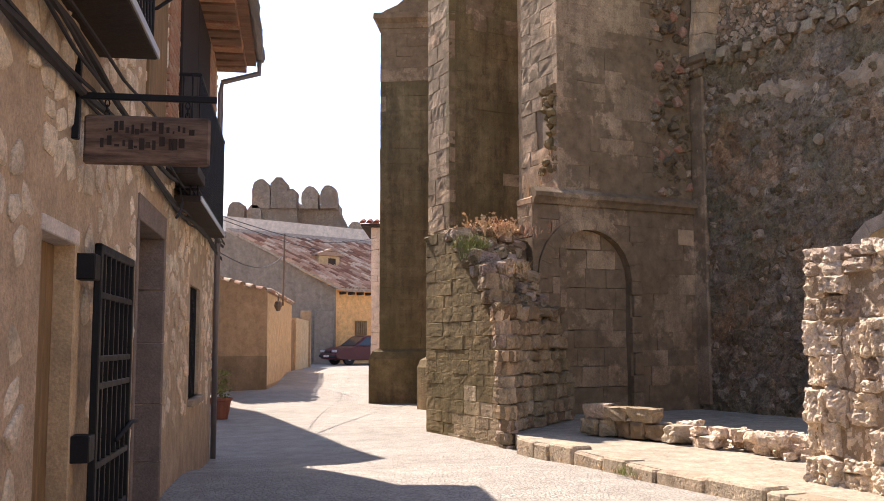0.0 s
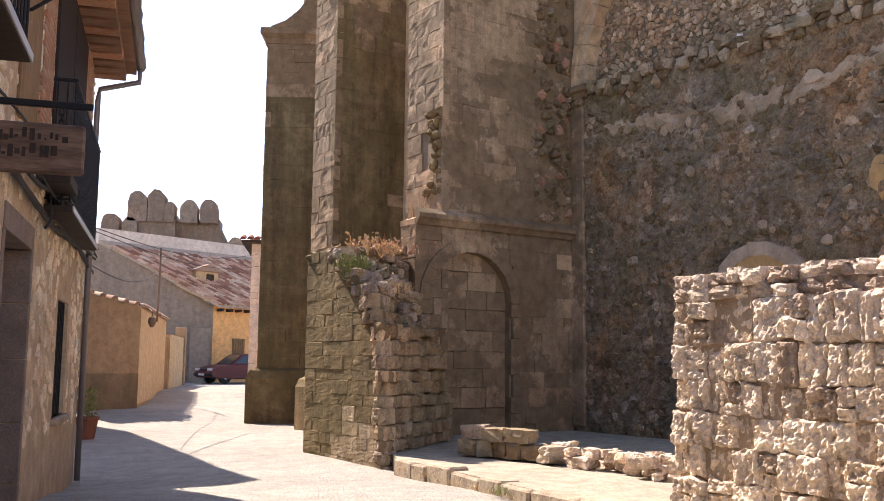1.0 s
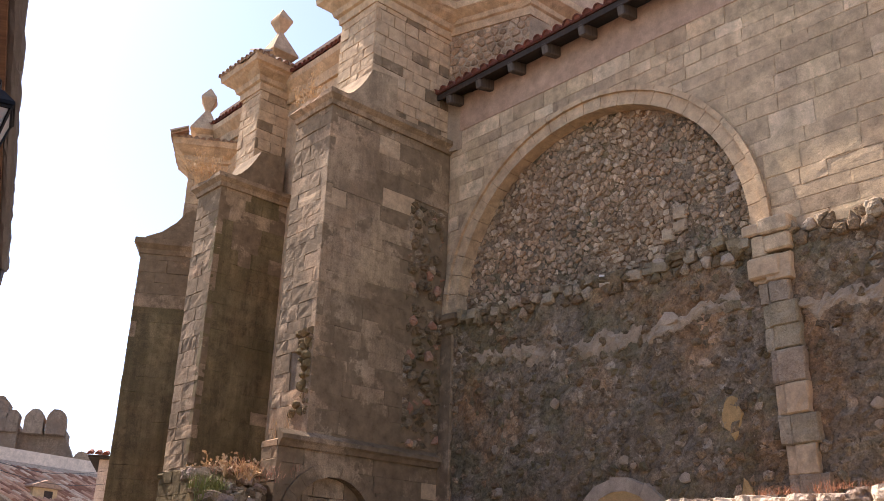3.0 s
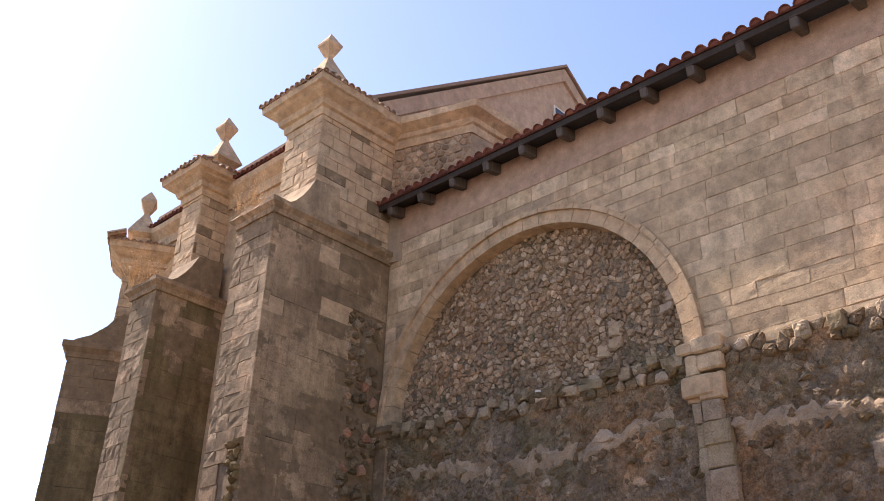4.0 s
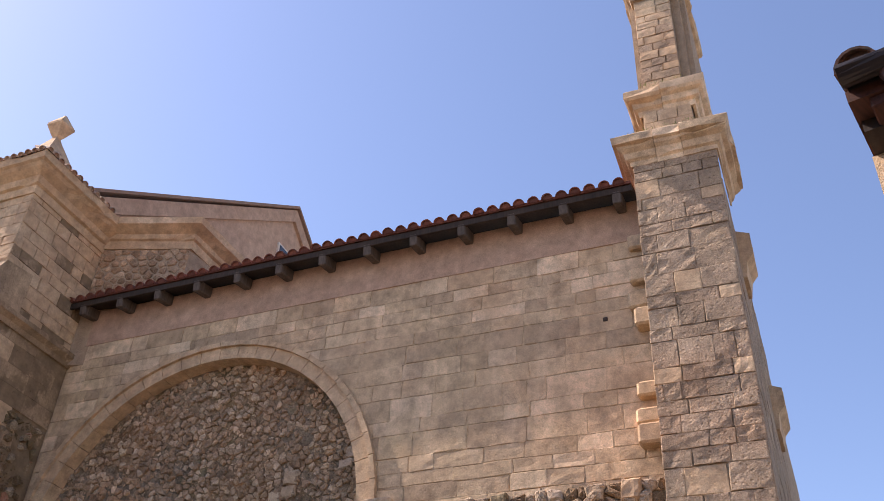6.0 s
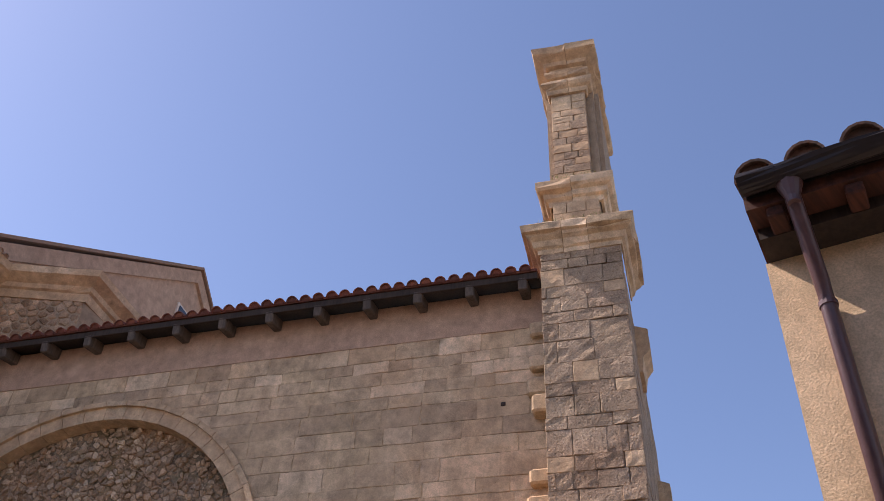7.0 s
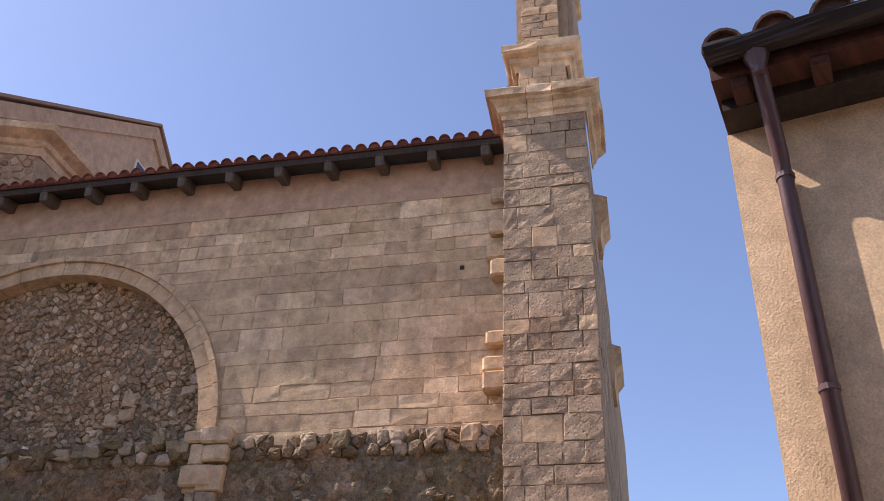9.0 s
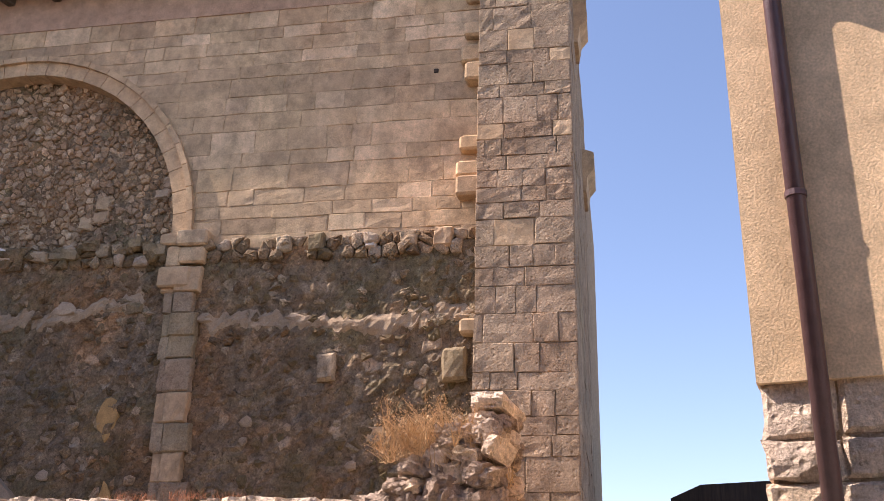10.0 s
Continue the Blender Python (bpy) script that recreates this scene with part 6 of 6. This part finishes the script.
    boulder("rubble_rock", face_on((c.x + TS.uniform(-0.2, 0.2), c.y + TS.uniform(-0.2, 0.2), z), (TS.uniform(-1, 1), 1)) @ pose(0, 0, 0, TS.uniform(-10, 10), TS.uniform(-10, 10), 0), s, s * 0.8, s * 0.55, GARDEN, TS, "rough tufa rock in a tumbled row on the terrace", "tumbled rocks")
boulder("rubble_rock", face_on((3.0, 12.1, 0.24), (1, 0.4)), 0.17, 0.14, 0.11, KERB, TS, "lone pale boulder on the terrace", "tumbled rocks")

# ---- weeds ----
WR = random.Random(81)


def weeds(name, label, m, spots, mat, n, h, spread, w=0.006, lean=0.6):
    ms = Mesher()
    for x, y, z in spots:
        tuft(ms, x, y, z, n, h, spread, WR, w, lean)
    me = ms.mesh(name)
    me.materials.append(mat)
    ob = new(name, me)
    ob.matrix_world = m
    return tagged(ob, label, "weeds", kind="stuff")


def stalks(label, m, spots, mat, n, h, spread, thin=1.0):
    """Branched dry stalks with small seed heads."""
    ms = Mesher()
    for x, y, z in spots:
        for _ in range(n):
            d = Vector((WR.gauss(0, spread), WR.gauss(0, spread), 1)).normalized()
            t = h * WR.uniform(0.4, 1.0)
            side = d.orthogonal().normalized() * thin
            bend = Vector((WR.uniform(-0.2, 0.2), WR.uniform(-0.2, 0.2), -0.1)) * t

            def at(s):
                return Vector((x, y, z)) + d * t * s + bend * s * s

            for s0, s1 in ((0, 0.35), (0.35, 0.7), (0.7, 1.0)):
                p, q = at(s0), at(s1)
                ms.add([tuple(p + side * 0.010), tuple(p - side * 0.010), tuple(q - side * 0.007), tuple(q + side * 0.007)], [(0, 1, 2, 3)])
            for k in range(12):
                s = WR.uniform(0.3, 1.0)
                p = at(s)
                o = Vector((WR.uniform(-1, 1), WR.uniform(-1, 1), WR.uniform(0, 1.2))).normalized()
                q = p + o * WR.uniform(0.04, 0.13)
                e = o.orthogonal().normalized() * 0.004 * thin
                ms.add([tuple(p + e), tuple(p - e), tuple(q)], [(0, 1, 2)])
                e = o.orthogonal().normalized() * WR.uniform(0.012, 0.028) * thin
                ms.add([tuple(q - o * 0.02 * thin), tuple(q + e), tuple(q + o * 0.03 * thin), tuple(q - e)], [(0, 1, 2, 3)])
    me = ms.mesh("dry_stalks")
    me.materials.append(mat)
    ob = new("dry_stalks", me)
    ob.matrix_world = m
    return tagged(ob, label, "weeds", kind="stuff")


weeds("dry_grass", "straw-coloured dry grass on the broken wall top", RUIN, [(WR.uniform(-0.2, 0.9), WR.uniform(-5.5, -4.0), 3.3 + WR.uniform(0.0, 0.2)) for _ in range(26)], RUSSET, 12, 0.2, 0.2, 0.005, 1.5)
weeds("green_weeds", "green weed clump on the broken wall top", RUIN, [(1.2, -5.75, 2.9), (1.1, -5.6, 3.0), (1.05, -5.8, 3.0), (1.3, -5.8, 2.8)], GREEN, 90, 0.26, 0.16, 0.008, 1.4)
weeds("dry_grass", "dry grass drooping from the broken wall steps", RUIN, [(1.75 - 0.16 * i, -5.5 + 0.16 * i, 2.55 + 0.02 * i) for i in range(7)], DRY, 26, 0.24, 0.12, 0.006, 1.2)
stalks("tall dry stalks on the buttress cap", CH, [(-1.2 + WR.uniform(-0.15, 0.3), -3.3 + WR.uniform(-0.1, 0.25), 11.2) for _ in range(5)], DRY, 4, 1.0, 0.22)
stalks("bushy dry stalks on the buttress cap", CH, [(-5.3 + WR.uniform(-0.2, 0.6), -3.3 + WR.uniform(-0.15, 0.3), 10.75) for _ in range(9)], DRY, 6, 1.05, 0.38)
stalks("dry branched weeds on the broken wall top", RUIN, [(WR.uniform(-0.1, 0.8), WR.uniform(-5.6, -4.2), 3.25) for _ in range(7)], DRY, 4, 0.45, 0.5)
weeds("dry_stalks", "dry stalks beside the buttress edge", CH, [(-0.9, -3.4, 4.2), (-0.3, -3.5, 4.2)], DRY, 10, 0.5, 0.05, 0.005, 0.4)
weeds("dry_grass", "rust-brown dry weeds on the garden wall", GW, [(x, WR.uniform(0.05, 0.4), 2.38) for x in (2.3, 2.5, 2.62, 2.85, 2.95, 3.1, 3.2, 3.3, 3.42)], RUSSET, 34, 0.09, 0.09, 0.003, 1.8)
stalks("tangled twiggy dry bush on the tumbled wall end", GW, [(WR.uniform(4.7, 5.35), WR.uniform(-0.08, 0.2), 2.45 + WR.uniform(0.0, 0.4)) for _ in range(22)], DRY, 9, 0.34, 0.9, 0.25)
weeds("dry_grass", "tangled straw weeds on the tumbled wall end", GW, [(WR.uniform(4.75, 5.5), WR.uniform(-0.05, 0.35), 2.45 + WR.uniform(0, 0.35)) for _ in range(16)], DRY, 46, 0.2, 0.14, 0.003, 2.2)
weeds("green_weeds", "moss and grass on the cornice ledges of the front", CH, [(12.2 + 0.16 * i, -0.72, 13.2) for i in range(8)] + [(12.45 + 0.14 * i, -0.56, 14.46) for i in range(6)] + [(12.5 + 0.15 * i, -0.3, 14.6) for i in range(5)], GREEN, 16, 0.06, 0.08, 0.006, 1.4)
weeds("green_weeds", "small grass tuft at the kerb", Matrix(), [(1.9, 10.2, 0.12), (1.95, 10.05, 0.12)], GREEN, 40, 0.12, 0.08, 0.005, 1.0)
weeds("dry_grass", "dry tufts along the foot of the kerb", Matrix(), [(1.05 + 1.1 * t - 0.1, 12.9 - 3.2 * t, 0.1) for t in (0.1, 0.3, 0.45, 0.55, 0.7, 0.8, 0.95)], DRY, 14, 0.07, 0.08, 0.004, 1.2)
weeds("dry_grass", "dry sprigs growing between roof tiles", HF, [(0.36, -0.35, 5.55), (0.85, -0.3, 5.58), (0.95, -0.3, 5.6)], DRY, 7, 0.14, 0.03, 0.002, 0.8)

# broken stones of the garden wall's tumbled end
for i in range(26):
    x = GR.uniform(4.5, 5.55)
    z = 2.3 + max(0.0, (x - 4.6) * 0.85) * GR.uniform(0.4, 1.0)
    ms = Mesher()
    s = GR.uniform(0.05, 0.12)
    rock(ms, Matrix.Translation((x, GR.uniform(0.0, 0.4), z)) @ pose(0, 0, 0, GR.uniform(-30, 30), GR.uniform(-30, 30), GR.uniform(0, 90)), s, s * 0.8, s * 0.65, GR, 4, 0.35)
    part("tumbled_stone", ms, GARDEN if GR.random() < 0.3 else GARDEN_DARK, garden)

# ---- far end of the street, small things ----
FR = random.Random(91)
me_cop = fix(barrel(0.4, 0.1).mesh("coping_tile"))
me_cop.materials.append(TILE_OLD)
for (ax, ay), (bx, by) in (((-6.6, 25.6), (-5.05, 27.0)), ((-5.05, 27.0), (-5.8, 36.0))):
    d = Vector((bx - ax, by - ay))
    n = int(d.length / 0.3)
    for i in range(n):
        ob = new("coping_tile", me_cop)
        ob.parent = low
        ob.matrix_local = face_on((ax + d.x * (i + 0.5) / n, ay + d.y * (i + 0.5) / n, 2.98 + (0.38 * (1 - (i + 0.5) / n) if ax < -6 else 0.0)), d) @ pose(0, -0.12, 0, 10, 0, FR.uniform(-4, 4))
# paler sheet over the earth wall: bounced street light painted in as colour
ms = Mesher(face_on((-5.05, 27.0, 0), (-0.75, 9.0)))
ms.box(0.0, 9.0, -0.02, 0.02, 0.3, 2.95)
part("lit_render", ms, CREAM, low, "lane side of the wall, its brightness painted in cream")
ms = Mesher(face_on((-6.6, 25.6, 0), (1.55, 1.4)))
ms.box(0.0, 2.1, -0.03, 0.02, 0.0, 1.15)
part("stone_footing", ms, MORTAR, low, "bare stone footing")
yard = thing("yard_gate", Matrix(), "pale plank yard gate between rendered posts", "gate")
for x0, x1, y, z1, mat, nm in ((-6.05, -5.95, 36.4, 2.9, WHITE, "post"), (-6.35, -5.9, 42.0, 2.95, EARTHWALL, "pier"), (-6.4, -5.45, 46.9, 3.1, GREYWALL, "garage_door")):
    ms = Mesher()
    ms.box(x0, x1, y, y + 0.3, 0.3, z1, 0.02)
    part(nm, ms, mat, yard)
ms = Mesher()
ms.slab([(-5.72, 36.7), (-5.98, 42.0), (-6.3, 42.0), (-6.1, 36.7)], 0.1, 2.5)
part("side_wall", ms, CREAM, yard)
ms = Mesher()
ms.slab([(-5.82, 36.05), (-5.76, 36.6), (-5.9, 36.6), (-5.95, 36.05)], 0.2, 2.4)
part("leaf", ms, DOORWOOD, yard)
wl = thing("wall_lamp_pole", Matrix(), "thin mast with a small bracket lamp over the yard wall", "lamp pole")
ms = Mesher()
ms.tube([(-5.1, 30.0, 2.7), (-5.08, 30.0, 5.0)], 0.03, 6)
part("mast", ms, RUST, wl)
ms = Mesher()
ms.tube([(-5.0, 28.0, 3.0), (-4.85, 27.7, 2.9), (-4.85, 27.7, 2.7)], 0.02, 6)
ms.lathe([(0.05, 2.45), (0.12, 2.6), (0.1, 2.72), (0.02, 2.76)], -4.85, 27.7, 8)
part("bracket_lamp", ms, RUST, wl)

# orange house: window, rafters, dormer, tiles, parapet
up3 = Vector((barn_d.x, barn_d.y, 0))
fr = face_on((C.x, C.y, 0), barn_d)
ms = Mesher(fr)
ms.box(1.2, 1.95, -0.05, 0.02, 1.62, 2.5)
w1 = part("window", ms, DOORWOOD, barn)
for i in range(5):
    ms = Mesher(fr)
    ms.box(1.24 + i * 0.14, 1.35 + i * 0.14, -0.08, -0.04, 1.66, 2.46, 0.012)
    part("slat", ms, DOORWOOD, w1)
for i in range(16):
    ms = Mesher(fr)
    ms.box(0.2 + i * 0.55, 0.32 + i * 0.55, -0.45, 0.1, 3.82, 3.96)
    part("rafter", ms, BEAM, barn)
ms = Mesher()
slope = Vector((A1.x - C.x - 0.3, A1.y - C.y + 0.35, 2.9))
nrm = slope.cross(up3).normalized()
nrm = nrm if nrm.z > 0 else -nrm
sl = slope.normalized()
tile = barrel(0.5, 0.12, sides=5)
for i in range(54):
    for k in range(13):
        o = Vector((C.x + 0.3, C.y - 0.35, 4.12)) + up3 * (i * 0.29 + 0.1) + sl * (k * 0.45) + nrm * (0.015 * (k % 2) + FR.uniform(-0.01, 0.015))
        m = Matrix(((up3.x, sl.x, nrm.x, o.x), (up3.y, sl.y, nrm.y, o.y), (up3.z, sl.z, nrm.z, o.z), (0, 0, 0, 1)))
        ms.m = m
        ms.add(tile.v, tile.f)
tagged(part("roof_tiles", ms, TILE_FAR, barn), kind="stuff")
ms = Mesher()
a, e3 = Vector((A1.x, A1.y, 6.75)), Vector((r2.x, r2.y, 6.75))
ms.add([(a.x, a.y, 6.7), (e3.x, e3.y, 6.7), (e3.x, e3.y, 7.6), (a.x, a.y, 7.6), (a.x - 0.3, a.y + 0.3, 6.7), (e3.x - 0.3, e3.y + 0.3, 6.7), (e3.x - 0.3, e3.y + 0.3, 7.6), (a.x - 0.3, a.y + 0.3, 7.6)], [(0, 1, 2, 3), (7, 6, 5, 4), (3, 2, 6, 7), (0, 3, 7, 4), (1, 5, 6, 2)])
part("parapet", ms, WHITE, barn, "whitewashed ridge parapet")
dm = Vector((C.x, C.y, 0)) + up3 * 0.9 + Vector((sl.x, sl.y, 0)) * 1.35
ms = Mesher(face_on((dm.x, dm.y, 0), barn_d))
ms.box(-0.55, 0.75, 0.0, 1.8, 4.4, 5.85)
dormer = part("dormer", ms, CREAM, barn)
ms = Mesher(face_on((dm.x, dm.y, 0), barn_d))
ms.prism([(-0.75, 5.82), (0.95, 5.82), (0.95, 5.9), (0.1, 6.2), (-0.75, 5.9)], -0.2, 2.0)
part("dormer_roof", ms, TILE_OLD, dormer)
ms = Mesher(face_on((dm.x, dm.y, 0), barn_d))
ms.box(0.05, 0.5, -0.02, 0.1, 5.15, 5.7)
part("dormer_window", ms, BEAM, dormer)

# corner house behind the apse
ch2 = thing("corner_house", Matrix(), "pale coursed stone corner of a house under a tiled eave", "house")
ms = Mesher()
ms.box(-2.58, 2.0, 34.02, 38.0, 0.0, 5.75)
part("core", ms, MORTAR_PALE, ch2)
ashlar(ch2, face_on((-2.6, 34.02, 0.3), (1, 0)), 1.2, 5.4, WHITE, FR, None, (0.2, 0.26), (0.25, 0.5))
tile_row(ch2, Matrix.Translation((-2.9, 33.6, 5.8)), 10, 0.25, 0.6, TILE, FR, 15, 0.11)
ms = Mesher()
ms.box(-2.95, 2.0, 33.65, 38.0, 5.72, 5.8)
part("eave_board", ms, BEAM, ch2)

# wires over the street
for a, b in ((((-4.3, 18.0, 3.9)), (-2.2, 33.8, 4.9)), ((-4.4, 18.0, 4.0), (-2.4, 33.8, 5.3)), ((-3.5, 14.0, 2.95), (-5.1, 30.0, 4.3))):
    a, b = Vector(a), Vector(b)
    w = thing("overhead_wire", Matrix(), "thin black wire sagging over the street", "wire", "overhead wires")
    ms = Mesher()
    ms.tube([a.lerp(b, i / 10) - Vector((0, 0, 0.35 * math.sin(math.pi * i / 10))) for i in range(11)], 0.008, 5)
    part("strand", ms, CABLE, w)

# pot with a shrub beside the downpipe
pot = thing("potted_shrub", Matrix.Translation((-4.45, 19.0, ground_z(-4.45, 19.0))), "green shrub in a terracotta pot at the wall", "potted plant")
ms = Mesher()
ms.lathe([(0.15, 0.0), (0.21, 0.36), (0.24, 0.37), (0.24, 0.42), (0.2, 0.42), (0.18, 0.36)], 0, 0, 14)
part("pot", ms, TERRACOTTA, pot)
ms = Mesher()
for _ in range(200):
    a, r, z = FR.uniform(0, 6.28), FR.uniform(0, 0.2), FR.uniform(0.4, 0.95)
    x, y, s = r * math.cos(a), r * math.sin(a), FR.uniform(0.03, 0.06)
    ms.add([(x, y, z), (x + s, y + FR.uniform(-s, s), z + s * 0.3), (x + s * 0.5, y + FR.uniform(-s, s), z + s)], [(0, 1, 2)])
part("foliage", ms, GREEN, pot)

# ---- parked car ----
hd = Vector((-0.82, -0.57))
CM = face_on((-3.8, 46.0, ground_z(-4.5, 45.5)), hd)
car = thing("car", CM, "dark red parked hatchback in the shade", "car")
side = [(-2.0, 0.32), (-1.55, 0.22), (-0.95, 0.22), (0.95, 0.22), (1.6, 0.24), (2.0, 0.3), (2.06, 0.5), (1.98, 0.7), (1.5, 0.82), (0.95, 0.9), (-1.7, 0.93), (-2.02, 0.82), (-2.05, 0.5)]
ms = Mesher()
n = len(side)
for y, k in ((-0.83, 0.97), (-0.72, 1.0), (0.72, 1.0), (0.83, 0.97)):
    ms.v += [(x * k, y, 0.58 + (z - 0.58) * (k if abs(y) < 0.8 else 0.9)) for x, z in side]
for r in range(3):
    ms.f += [(r * n + i, r * n + (i + 1) % n, (r + 1) * n + (i + 1) % n, (r + 1) * n + i) for i in range(n)]
ms.f += [tuple(range(n - 1, -1, -1)), tuple(range(3 * n, 4 * n))]
part("body", ms, CARPAINT, car)
cab = [(1.0, 0.88), (0.35, 1.36), (-0.2, 1.42), (-1.1, 1.38), (-1.75, 0.92)]
ms = Mesher()
ms.v = [(x, -0.76 + 0.22 * max(0, z - 0.9), z) for x, z in cab] + [(x, 0.76 - 0.22 * max(0, z - 0.9), z) for x, z in cab]
ms.f = [(0, 1, 2, 3, 4), (9, 8, 7, 6, 5)] + [(i, i + 5, (i + 1) % 5 + 5, (i + 1) % 5) for i in range(5)]
part("cabin", ms, CARPAINT, car)
for sgn in (-1, 1):
    for poly in ([(0.78, 0.95), (0.3, 1.3), (-0.15, 1.35), (-0.15, 0.95)], [(-0.23, 0.95), (-0.23, 1.35), (-1.02, 1.31), (-1.45, 0.98)]):
        ms = Mesher()
        ms.v = [(x, sgn * (0.765 - 0.22 * (z - 0.9)), z) for x, z in poly] + [(x, sgn * (0.74 - 0.22 * (z - 0.9)), z) for x, z in poly]
        ms.f = [(0, 1, 2, 3), (7, 6, 5, 4)] + [(i, (i + 1) % 4, (i + 1) % 4 + 4, i + 4) for i in range(4)]
        part("side_window", ms, DARKGLASS, car)
ms = Mesher()
ms.v = [(0.98, -0.66, 0.92), (0.98, 0.66, 0.92), (0.4, 0.58, 1.345), (0.4, -0.58, 1.345), (0.94, -0.66, 0.9), (0.94, 0.66, 0.9), (0.36, 0.58, 1.325), (0.36, -0.58, 1.325)]
ms.f = [(0, 1, 2, 3), (7, 6, 5, 4), (0, 4, 5, 1), (1, 5, 6, 2), (2, 6, 7, 3), (3, 7, 4, 0)]
part("windscreen", ms, DARKGLASS, car)
for x in (1.28, -1.25):
    for y in (-0.8, 0.8):
        ms = Mesher(pose(x, y - 0.1 * (1 if y > 0 else -1), 0.3, 90))
        ms.lathe([(0.18, -0.1), (0.28, -0.1), (0.3, -0.06), (0.3, 0.06), (0.28, 0.1), (0.18, 0.1)], 0, 0, 18)
        wheel = part("wheel", ms, RUBBER, car)
        ms = Mesher(pose(x, y - 0.1 * (1 if y > 0 else -1), 0.3, 90))
        ms.lathe([(0.05, -0.105), (0.19, -0.09), (0.19, 0.09), (0.05, 0.105)], 0, 0, 14)
        part("rim", ms, RIM, wheel)
for y in (-0.58, 0.58):
    ms = Mesher()
    ms.box(1.93, 2.03, y - 0.2, y + 0.2, 0.6, 0.72, 0.02)
    part("headlight", ms, LAMPGLASS, car)
ms = Mesher()
ms.box(1.95, 2.1, -0.8, 0.8, 0.36, 0.5, 0.04)
part("bumper", ms, RUBBER, car)
ms = Mesher()
ms.box(2.08, 2.115, -0.26, 0.26, 0.38, 0.48, 0.003)
part("number_plate", ms, WHITE, car)
ms = Mesher()
ms.box(1.99, 2.05, -0.3, 0.3, 0.58, 0.68, 0.01)
part("grille", ms, RUBBER, car)

# distant tiled roof beyond the right house
far_roof = thing("distant_house", Matrix(), "dark house behind with a low tiled roof", "house")
FM = face_on((18.3, 8.15, 0), (0.33, -0.944))
far_roof.matrix_world = FM
ms = Mesher()
ms.box(0.2, 6.0, 0.3, 5.0, 0, 4.05)
part("wall", ms, GREYWALL, far_roof)
ms = Mesher()
ms.prism([(-0.1, 4.0), (6.0, 4.0), (6.0, 4.6), (0.5, 4.36), (-0.1, 4.1)], -0.1, 5.0)
part("roof_edge", ms, BEAM, far_roof)
